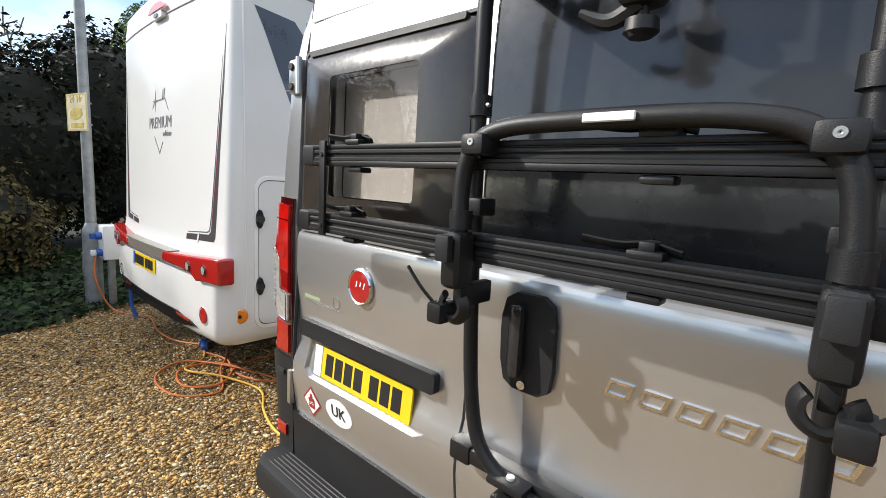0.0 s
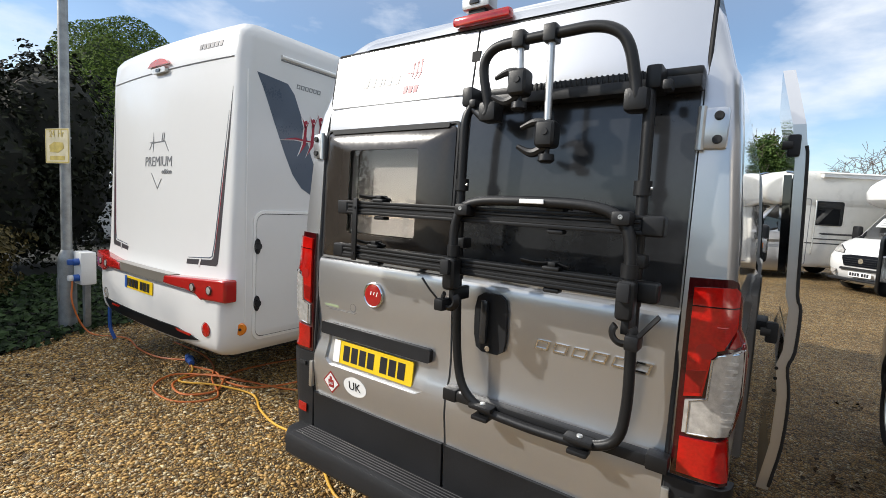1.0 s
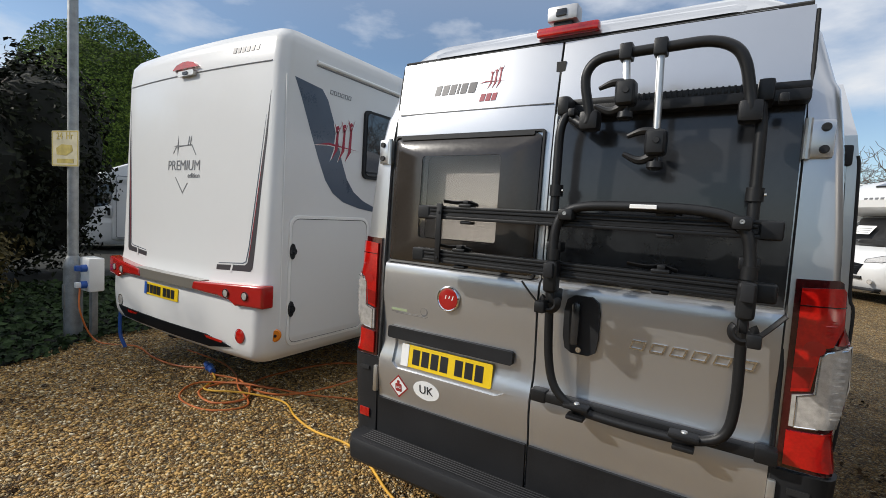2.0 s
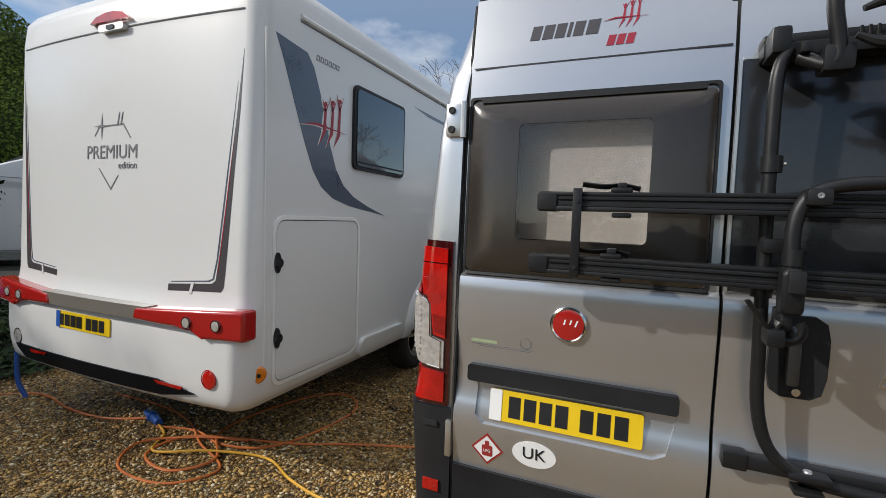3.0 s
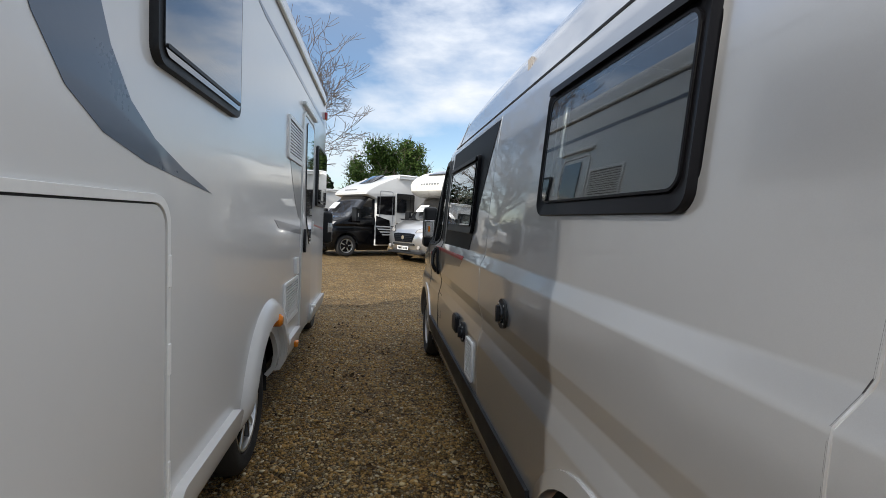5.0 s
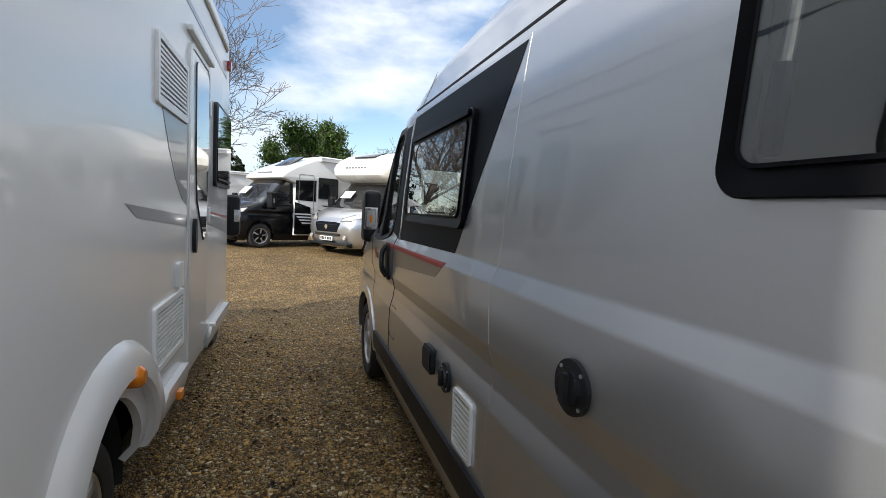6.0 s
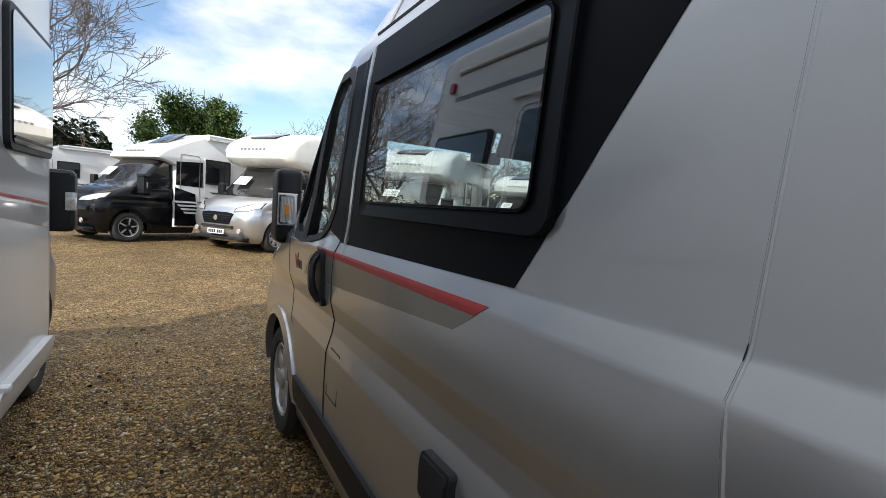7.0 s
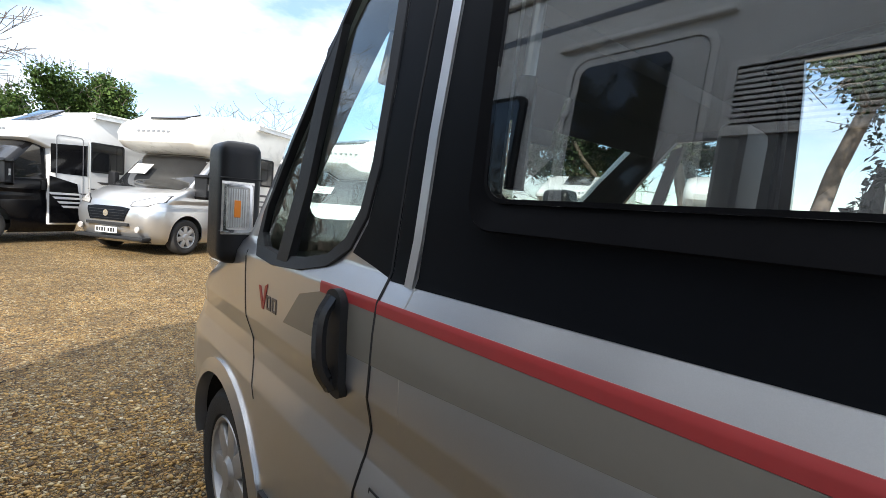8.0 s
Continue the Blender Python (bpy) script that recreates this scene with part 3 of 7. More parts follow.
for yy in (AXLE, AXLE - 4.035):
    for s in (-1, 1):
        b = bmesh.new()
        tubepts = [(yy + 0.42 * math.cos(radians(a)), 0.36 + 0.42 * math.sin(radians(a))) for a in range(-20, 201, 10)]
        for x0, x1 in ((0.70, 0.985),):
            rows = [[b.verts.new((CX + s * x, y, z)) for y, z in tubepts] for x in (x0, x1)]
            for k in range(len(tubepts) - 1):
                b.faces.new((rows[0][k], rows[0][k + 1], rows[1][k + 1], rows[1][k]))
            b.faces.new(rows[0])
        part("wheel_arch_liner", b, DARK, van)
        wheel(van, CX + s * 0.90, yy, 0.345, 0.345, s, "plain", "silver plastic wheel trim on a black tyre")

# rear doors
def rear_door(u0, u1, cut, name):
    b = bmesh.new()
    us = np.linspace(u0, u1, 7)
    front = [[b.verts.new(REAR(u, v, 0 if 0 < i < 6 else -0.004)) for i, u in enumerate(us)] for v in DOOR_V]
    back = [[b.verts.new(REAR(u, v, -0.035)) for u in us] for v in DOOR_V]
    n = len(us)
    for p, q, pb, qb in zip(front, front[1:], back, back[1:]):
        for k in range(n - 1):
            b.faces.new((p[k], p[k + 1], q[k + 1], q[k]))
            b.faces.new((pb[k], qb[k], qb[k + 1], pb[k + 1]))
        for k in (0, n - 1):
            b.faces.new((p[k], q[k], qb[k], pb[k]))
    for r, rb in ((front[0], back[0]), (front[-1], back[-1])):
        for k in range(n - 1):
            b.faces.new((r[k], r[k + 1], rb[k + 1], rb[k]))
    return part("rear_door", carved(b, "rear_door", [SILVER, LINING], cut, 0), None, van, name)


SEAM = -0.706
ldoor = rear_door(-1.556, SEAM - 0.005, [plate(rr(-1.36, 1.49, -0.915, 1.91, 0.03), -0.2, 0.2, REAR),
                                         plate([(-1.47, 0.965), (-0.80, 0.965), (-0.83, 0.835), (-0.87, 0.815), (-1.44, 0.815), (-1.47, 0.84)], -0.014, 0.2, REAR, cuts=(0.84, 0.885, 0.93))],
                  "silver rear door with a smoked acrylic window")
rdoor = rear_door(SEAM + 0.005, 0.146, [], "silver rear door with a glossy black upper panel")
part("door_jamb", box((-1.57, 0.99, 0.34), (0.165, 1.01, 0.62)), DARK, van)
part("rear_sill", box((-1.58, 0.96, 0.30), (0.16, 1.05, 0.37)), DARK, van)
part("door_seal", box((SEAM - 0.02, 0.985, 0.36), (SEAM + 0.02, 0.998, 1.36)), RUBBER, van)
part("door_seal", box((SEAM - 0.02, 1.012, 1.36), (SEAM + 0.02, 1.03, 2.3)), RUBBER, van)
for u in (-1.562, 0.152):
    part("door_seal", tube([(u, DOOR_Y(v) + 0.014, v) for v in (0.40, 0.8, 1.2, 1.36, 1.7, 2.1, 2.37)], 0.008, 6, None, 3), RUBBER, van)
part("door_seal", tube([(u, DOOR_Y(2.385) + 0.012, 2.392) for u in (-1.55, -0.9, -0.3, 0.14)], 0.010, 6, None, 2), RUBBER, van)

# smoked acrylic rear window
wb = bmesh.new()
ring(rr(-1.550, 1.362, -0.738, 2.012, 0.014, 6), rr(-1.540, 1.373, -0.748, 2.002, 0.014, 6), -0.004, 0.012, REAR, wb)
wf = part("window_frame", wb, PLASTIC, ldoor, "black rubber window surround")
ring_o, ring_m, ring_i = rr(-1.538, 1.375, -0.750, 1.992, 0.022, 6), rr(-1.50, 1.412, -0.79, 1.958, 0.03, 6), rr(-1.352, 1.50, -0.925, 1.902, 0.02, 6)
b = bmesh.new()
lo = [[b.verts.new(REAR(u, v, w)) for u, v in lp] for lp, w in ((ring_o, 0.002), (ring_o, 0.014), (ring_m, 0.034), (ring_i, 0.036), (ring_i, 0.030))]
for p, q in zip(lo, lo[1:]):
    for k in range(len(p)):
        b.faces.new((p[k], p[(k + 1) % len(p)], q[(k + 1) % len(p)], q[k]))
part("acrylic_border", b, SMOKE, ldoor, "brown smoked acrylic pane border", 40)
pn = part("pane", plate(ring_i, 0.028, 0.033, REAR), glass("smoked_glass", (0.66, 0.63, 0.60)), ldoor)
pn.visible_shadow = False
part("hinge_rail", plate(rr(-1.50, 1.985, -0.78, 2.005, 0.006, 2), 0.01, 0.026, REAR), PLASTIC, ldoor)
part("fly_screen", plate(rr(-1.36, 1.50, -0.915, 1.91, 0.01, 2), -0.045, -0.040, REAR), NET, ldoor, "pale fly screen behind the pane")

# black upper panel on the other door
b = plate([(-0.690, 1.374), (0.142, 1.374), (0.142, 2.065), (-0.690, 2.065)], 0.001, 0.005, REAR, None, (1.5, 1.7, 1.9, 2.0), (-0.4, -0.1))
part("black_panel", b, BLACK_GLOSS, rdoor, "glossy black window panel")
part("edge_strip", plate([(-0.70, 1.372), (-0.692, 1.372), (-0.692, 2.07), (-0.70, 2.07)], 0.001, 0.009, REAR, None, (1.5, 1.7, 1.9, 2.0)), ALU, rdoor)
part("edge_strip", plate([(-0.69, 2.067), (0.142, 2.067), (0.142, 2.076), (-0.69, 2.076)], 0.001, 0.009, REAR), ALU, rdoor)
# joints in the upper door skin
part("door_crease", plate([(-1.545, 2.118), (SEAM - 0.012, 2.118), (SEAM - 0.012, 2.123), (-1.545, 2.123)], 0.0005, 0.002, REAR), BLACK_INK, ldoor)
# lower plastic
for u0, u1, dr in ((-1.553, SEAM - 0.007, ldoor), (SEAM + 0.007, 0.143, rdoor)):
    part("lower_moulding", plate([(u0, 0.37), (u1, 0.37), (u1, 0.635), (u0, 0.635)], -0.002, 0.014, REAR, None, (0.45, 0.55, 0.62)), PLASTIC, dr, "dark grey plastic lower door moulding")
# handle strip over the plate, plate and its bars
part("grip_strip", plate(rr(-1.505, 0.968, -0.80, 1.030, 0.012, 3), -0.01, 0.024, REAR, None, (0.99, 1.01)), PLASTIC, ldoor, "black plastic grip strip")


def number_plate(parent, u0, u1, v0, v1, f, ground, blank, w=0.0):
    pl = part("number_plate", plate(rr(u0, v0, u1, v1, 0.008, 2), w + 0.001, w + 0.008, f), ground, parent)
    hgt = v1 - v0
    if blank:
        part("blank_strip", plate(rr(u0, v0, u0 + 0.045, v1, 0.004, 2), w + 0.008, w + 0.010, f), PAPER, pl)
        u0 += 0.045
    wd = (u1 - u0) * 0.09
    x = u0 + (u1 - u0) * 0.055
    for k in range(7):
        if k == 4:
            x += wd * 0.65
        part("bar", plate([(x, v0 + hgt * 0.16), (x + wd, v0 + hgt * 0.16), (x + wd, v0 + hgt * 0.84), (x, v0 + hgt * 0.84)], w + 0.008, w + 0.0095, f), BLACK_INK, pl)
        x += wd * 1.3
    return pl


FLAT_REAR = lambda u, v, w: (u, 0.948 - (0.94 - v) * 0.10 - w, v)
number_plate(ldoor, -1.417, -0.898, 0.835, 0.947, FLAT_REAR, YELLOW, True)
part("sticker", plate([(-1.478, 0.722), (-1.417, 0.660), (-1.356, 0.722), (-1.417, 0.785)], 0.0005, 0.002, REAR, None, (0.70, 0.74)), RED_VINYL, ldoor, "red gas warning sticker")
part("sticker", plate([(-1.468, 0.722), (-1.417, 0.671), (-1.366, 0.722), (-1.417, 0.774)], 0.002, 0.003, REAR, None, (0.70, 0.74)), PAPER, ldoor, "white inner diamond of the sticker")
b = plate(rr(-1.437, 0.695, -1.397, 0.738, 0.006, 3), 0.003, 0.004, REAR)
plate(rr(-1.425, 0.738, -1.409, 0.755, 0.003, 2), 0.003, 0.004, REAR, b)
part("bottle_sign", b, RED_VINYL, ldoor, "red gas bottle shape")
part("sticker_text", text_on("LPG", 0.016, -1.417, 0.716, 0.005, REAR, None, 0.001), PAPER, ldoor)
part("sticker", plate([(-1.245 + 0.078 * math.cos(2 * math.pi * k / 32), 0.740 + 0.049 * math.sin(2 * math.pi * k / 32)) for k in range(32)], 0.0005, 0.002, REAR, None, (0.72, 0.76)), PAPER, ldoor, "white oval country sticker")
part("sticker_text", text_on("UK", 0.062, -1.245, 0.742, 0.0035, REAR, None, 0.001), BLACK_INK, ldoor, "black letters UK")
# badge
mb = pose(-1.151, DOOR_Y(1.217) - 0.002, 1.217, 0, 0, 90)
bd = part("badge", lathe([(0.063, 0.0), (0.061, -0.008), (0.056, -0.011), (0.051, -0.007), (0, -0.007)], 36, None, mb @ Matrix.Diagonal((1, 1, 1.0, 1))), CHROME, ldoor, "chrome ringed round badge")
part("badge_face", lathe([(0.052, -0.0075), (0.04, -0.0095), (0, -0.010)], 36, None, mb), RED_PLASTIC, bd, "red badge face")
for k in range(3):
    part("badge_figure", plate([(-1.172 + k * 0.018, 1.198), (-1.166 + k * 0.018, 1.198), (-1.158 + k * 0.02, 1.235), (-1.163 + k * 0.02, 1.235)], 0.011, 0.0125, REAR), PAPER, bd)
# dealer sticker: faded writing as bars
part("dealer_sticker", plate([(-1.50, 1.112), (-1.40, 1.112), (-1.40, 1.124), (-1.50, 1.124)], 0.0005, 0.0012, REAR), GREENISH, ldoor, "faded green dealer sticker")
for u0, u1, v in ((-1.50, -1.27, 1.104), (-1.47, -1.28, 1.098)):
    part("dealer_line", plate([(u0, v), (u1, v), (u1, v + 0.002), (u0, v + 0.002)], 0.0005, 0.0012, REAR), MIDGREY, ldoor)
part("dealer_ring", ring(circle(-1.295, 1.128, 0.022, 20), circle(-1.297, 1.130, 0.018, 20), 0.0005, 0.0012, REAR), MIDGREY, ldoor)
# converter's mark on the upper door: plain shapes
for k, (u, wd) in enumerate(((-1.345, 0.034), (-1.303, 0.036), (-1.26, 0.034), (-1.218, 0.012), (-1.198, 0.034), (-1.155, 0.04))):
    part("mark_bar", plate([(u, 2.205), (u + wd, 2.205), (u + wd + 0.01, 2.255), (u + 0.01, 2.255)], 0.0005, 0.002, REAR, None, (2.23,)), DARKGREY, ldoor)
for k in range(3):
    u = -1.085 + k * 0.03
    part("mark_bar", plate([(u, 2.158), (u + 0.024, 2.158), (u + 0.032, 2.193), (u + 0.008, 2.193)], 0.0005, 0.002, REAR), RED_INK, ldoor)


def figures(parent, u, v, s, f, w, flip=1, ink=RED_INK):
    """Three leaping figures and an arc, as plain strokes."""
    for k in range(3):
        x = u + flip * s * (0.22 * k)
        t = s * (0.75 + 0.12 * k)
        b = plate([(x - flip * s * 0.10, v - s * 0.30), (x + flip * s * 0.0, v - s * 0.05), (x + flip * s * 0.05, v + t * 0.50), (x + flip * s * 0.11, v + t * 0.50), (x + flip * s * 0.09, v - s * 0.05)], w, w + 0.0015, f)
        plate([(x + flip * s * 0.05, v + t * 0.42), (x - flip * s * 0.02, v + t * 0.72), (x + flip * s * 0.10, v + t * 0.5)], w, w + 0.0015, f, b)
        plate([(x + flip * s * 0.09, v + t * 0.42), (x + flip * s * 0.20, v + t * 0.75), (x + flip * s * 0.10, v + t * 0.52)], w, w + 0.0015, f, b)
        plate(circle(x + flip * s * 0.08, v + t * 0.62, s * 0.045, 12), w, w + 0.0015, f, b)
        part("mark_figure", b, ink, parent, smooth=0)
    b = plate([(u - flip * s * 0.6, v - s * 0.02), (u - flip * s * 0.2, v + s * 0.08), (u + flip * s * 0.8, v + s * 0.02), (u - flip * s * 0.2, v + s * 0.03)], w + 0.0016, w + 0.0025, f)
    part("mark_arc", b, ink, parent, smooth=0)


figures(ldoor, -1.04, 2.245, 0.10, REAR, 0.0005)
# model lettering on the other door: chrome bars
for k in range(6):
    u = -0.325 + k * 0.07
    b = ring([(u, 1.144), (u + 0.052, 1.144), (u + 0.064, 1.182), (u + 0.012, 1.182)], [(u + 0.008, 1.151), (u + 0.046, 1.151), (u + 0.054, 1.175), (u + 0.016, 1.175)], 0.0, 0.005, REAR)
    part("model_mark", b, CHROME, rdoor, smooth=0)
# door handle
b = bmesh.new()
hp = part("handle_plate", plate([(-0.582, 1.15), (-0.572, 1.10), (-0.545, 1.083), (-0.475, 1.083), (-0.449, 1.10), (-0.440, 1.15), (-0.440, 1.26), (-0.449, 1.305), (-0.475, 1.323), (-0.545, 1.323), (-0.572, 1.305), (-0.582, 1.26)], -0.005, 0.018, REAR, b, (1.15, 1.22)), PLASTIC, rdoor, "black plastic door handle plate")
part("grip", box((-0.545, 0.885, 1.125), (-0.510, 0.912, 1.30), 0.012), BLACK_GLOSS, hp)
part("lock", lathe([(0.011, 0), (0.011, -0.004), (0, -0.005)], 16, None, pose(-0.512, 0.913, 1.105, 0, 0, 90)), CHROME, hp)
# hinges on the pillars
for u, s in ((-1.60, -1), (0.187, 1)):
    for v in (1.93,):
        y0 = VAN_REAR(v) - 0.003
        h1 = part("hinge", box((u - 0.038, y0 - 0.022, v - 0.062), (u + 0.038, y0 + 0.02, v + 0.062), 0.012), SILVER, van, "silver painted door hinge")
        for dv in (-0.035, 0.035):
            part("bolt", lathe([(0.014, 0), (0.013, -0.008), (0.007, -0.009), (0, -0.006)], 14, None, pose(u + s * 0.012, y0 - 0.0215, v + dv, 0, 0, 90)), PLASTIC, h1)
        part("pin", tube([(u - s * 0.034, y0 - 0.02, v - 0.065), (u - s * 0.034, y0 - 0.02, v + 0.065)], 0.012, 10, None, 1), ALU, h1)
    b = box((u - s * 0.028 - 0.012, 0.913, 0.66), (u - s * 0.028 + 0.012, 0.945, 0.80), 0.005)
    part("hinge", b, ALU, van, "bare lower door hinge")

# tail lights, wrapped round the corners
def corner_point(s_, v, w, side):
    """s_: metres along the slice from the door edge, round the corner, forward."""
    pts = van_contour(v, VAN_REAR, AXLE)[2:18]
    d = 0
    for p, q in zip(pts, pts[1:]):
        st = math.hypot(q[0] - p[0], q[1] - p[1])
        if s_ <= d + st or q is pts[-1]:
            t = (s_ - d) / st
            nx, ny = (q[1] - p[1]) / st, -(q[0] - p[0]) / st
            return (CX + side * (p[0] + (q[0] - p[0]) * t + nx * w), p[1] + (q[1] - p[1]) * t + ny * w, v)
        d += st


def wrap(poly, w0, w1, side):
    f = lambda u, v, w: corner_point(u, v, w, side)
    poly = [(u - 0.022 * (1 - u / 0.12) if 0.02 < u < 0.12 else u - 0.15 * (u - 0.12) if 0.12 < u < 0.3 else u, v) for u, v in poly]
    return plate(poly, w0, w1, f, None, [0.88 + 0.05 * k for k in range(12)], [0.02 + 0.02 * k for k in range(15)])


for side in (-1, 1):
    tl = part("tail_light", wrap([(0.030, 0.845), (0.185, 0.845), (0.20, 0.90), (0.275, 1.10), (0.292, 1.24), (0.265, 1.335), (0.21, 1.415), (0.15, 1.472), (0.12, 1.482), (0.030, 1.478)], -0.006, 0.012, side), RED_DEEP, van, "red and clear tail light cluster")
    part("red_lens", wrap([(0.044, 1.108), (0.086, 1.120), (0.100, 1.262), (0.125, 1.272), (0.150, 1.35), (0.148, 1.445), (0.125, 1.458), (0.044, 1.450)], 0.012, 0.021, side), RED_LENS, tl, "bright red brake lens", 40)
    part("upper_lens", wrap([(0.152, 1.352), (0.134, 1.277), (0.19, 1.296), (0.215, 1.30), (0.218, 1.385), (0.19, 1.412), (0.152, 1.442)], 0.012, 0.019, side), RED_DIM, tl, "duller red outer lens", 40)
    part("side_lens", wrap([(0.172, 0.87), (0.195, 0.90), (0.262, 1.10), (0.274, 1.24), (0.250, 1.335), (0.222, 1.375), (0.222, 1.29), (0.182, 1.28), (0.184, 1.14), (0.160, 1.0)], 0.012, 0.017, side), RED_DIM, tl)
    part("clear_lens", wrap([(0.048, 0.992), (0.150, 1.004), (0.174, 1.14), (0.172, 1.276), (0.112, 1.252), (0.098, 1.235), (0.094, 1.112), (0.048, 1.096)], 0.012, 0.020, side), CLEAR_LENS, tl, "clear reversing lens")
    part("lens_rim", tube([corner_point(u, v, 0.0205, side) for u, v in ((0.048, 0.992), (0.10, 0.998), (0.150, 1.004), (0.174, 1.14), (0.172, 1.276), (0.15, 1.266), (0.112, 1.252), (0.098, 1.235), (0.094, 1.112), (0.048, 1.096), (0.048, 0.992))], 0.003, 6, None, 1), CHROME, tl)
    part("fog_lens", wrap([(0.044, 0.86), (0.165, 0.86), (0.18, 0.90), (0.168, 0.985), (0.044, 0.975)], 0.012, 0.020, side), RED_LENS, tl, "lower red lens")
    part("lens_divider", wrap([(0.044, 1.392), (0.150, 1.396), (0.150, 1.400), (0.044, 1.396)], 0.021, 0.0225, side), RED_DEEP, tl)
    part("lens_shade", wrap([(0.044, 1.12), (0.082, 1.13), (0.090, 1.20), (0.044, 1.19)], 0.021, 0.0222, side), RED_DIM, tl, "darker lower strip of the brake lens")
    part("bulb_spot", wrap(circle(0.085, 1.26, 0.024, 14), 0.021, 0.0224, side), RED_PLASTIC, tl)
    for k in range(9):
        q = 1.295 + k * 0.0065
        part("lens_rib", wrap([(0.085, q), (0.118, q + 0.004), (0.118, q + 0.0062), (0.085, q + 0.0022)], 0.021, 0.0216, side), RED_LENS, tl)
    for k in range(10):
        q = 1.03 + k * 0.022
        part("lens_rib", wrap([(0.135, q), (0.158, q + 0.003), (0.158, q + 0.013), (0.135, q + 0.010)], 0.020, 0.0214, side), CLEAR_LENS, tl)
    bc = part("bumper_corner", wrap([(-0.005, 0.37), (0.42, 0.37), (0.42, 0.56), (0.30, 0.62), (0.24, 0.74), (0.235, 0.838), (-0.005, 0.838)], -0.004, 0.022, side), PLASTIC, van, "dark grey plastic bumper corner")
    part("reflector", wrap([(0.05, 0.505), (0.105, 0.505), (0.105, 0.55), (0.05, 0.55)], 0.022, 0.027, side), RED_LENS, bc, "small red reflector")
    part("clip", wrap([(0.06, 0.765), (0.11, 0.765), (0.11, 0.785), (0.06, 0.785)], 0.022, 0.03, side), DARK, bc)

# step bumper
b = bmesh.new()
prof = [(0.99, 0.30), (0.83, 0.30), (0.805, 0.33), (0.80, 0.40), (0.812, 0.428), (0.84, 0.436), (0.945, 0.436), (0.99, 0.43)]
xs = [-1.66, -1.62, -1.2, -0.7, -0.2, 0.2, 0.24]
rows = []
for x in xs:
    dy = 0.035 if x in (-1.66, 0.24) else 0.0
    rows.append([b.verts.new((x, y + dy, z)) for y, z in prof])
for p, q in zip(rows, rows[1:]):
    for k in range(len(prof)):
        j = (k + 1) % len(prof)
        b.faces.new((p[k], p[j], q[j], q[k]))
b.faces.new(rows[0])
b.faces.new(rows[-1][::-1])
step = part("step_bumper", b, PLASTIC, van, "dark grey plastic rear step with a ribbed tread")
for k in range(6):
    part("tread_rib", box((-1.58, 0.838 + k * 0.017, 0.434), (0.16, 0.847 + k * 0.017, 0.441), 0.002, seg=1), PLASTIC, step)
# roof spoiler, brake light and camera
b = bmesh.new()
sec = [(-0.86, 0.0), (-0.80, 0.04), (-0.62, 0.065), (0, 0.085), (0.62, 0.065), (0.80, 0.04), (0.86, 0.0)]
rows = [[b.verts.new((CX + x, y + (0.05 if abs(x) > 0.7 else 0.0), 2.398 + h * s)) for x, h in sec] for y, s in ((1.025, 0.0), (1.04, 0.45), (1.09, 0.9), (1.20, 1.25), (1.45, 1.35))]
for p, q in zip(rows, rows[1:]):
    for k in range(len(sec) - 1):
        b.faces.new((p[k], p[k + 1], q[k + 1], q[k]))
part("roof_spoiler", b, SILVER, van, "silver rounded rear roof edge")
part("brake_light", box((-0.825, 0.995, 2.408), (-0.555, 1.04, 2.448), 0.014), RED_LENS, van, "red high-level brake light")
rc = part("reversing_camera", box((-0.775, 0.985, 2.462), (-0.645, 1.06, 2.525), 0.012), RIM_SILVER, van, "silver reversing camera on the roof edge")
part("camera_lens", box((-0.735, 0.978, 2.478), (-0.690, 0.99, 2.508), 0.004), BLACK_GLOSS, rc)
part("camera_foot", box((-0.75, 1.0, 2.44), (-0.67, 1.06, 2.47), 0.004), PLASTIC, rc)

# side windows
def side_window(u0, v0, u1, v1, name, back=0.0):
    q0 = u0 + back
    fr = part("window_frame", ring(rr(u0, v0, u1, v1, 0.05, 6), rr(q0 + 0.036, v0 + 0.050, u1 - 0.036, v1 - 0.050, 0.035, 6), -0.012, 0.022, LEFT, None, 0.012), FRAME, van, name)
    p = part("pane", plate(rr(q0 + 0.03, v0 + 0.045, u1 - 0.03, v1 - 0.045, 0.04, 5), 0.014, 0.019, LEFT, None, [v0 + (v1 - v0) * k / 5 for k in range(1, 5)]), GLASS, fr)
    p.visible_shadow = False
    part("pane_edge", ring(rr(q0 + 0.03, v0 + 0.045, u1 - 0.03, v1 - 0.045, 0.04, 6), rr(q0 + 0.037, v0 + 0.052, u1 - 0.037, v1 - 0.052, 0.035, 6), 0.010, 0.0205, LEFT), FRAME, fr)
    part("hinge_rail", plate(rr(u0 + 0.03, v1 - 0.034, u1 - 0.03, v1 - 0.010, 0.008, 2), 0.012, 0.034, LEFT), FRAME, fr)
    for u in (q0 + 0.055, u1 - 0.055):
        st = part("window_stay", tube([LEFT(u, v1 - 0.07, -0.035), LEFT(u + 0.006, v1 - 0.26, -0.035)], 0.011, 10, None, 1), ALU, fr, "aluminium window stay")
        part("stay_foot", tube([LEFT(u + 0.006, v1 - 0.25, -0.035), LEFT(u + 0.008, v0 + 0.07, -0.035)], 0.016, 8, None, 1), FRAME, fr)
    return fr


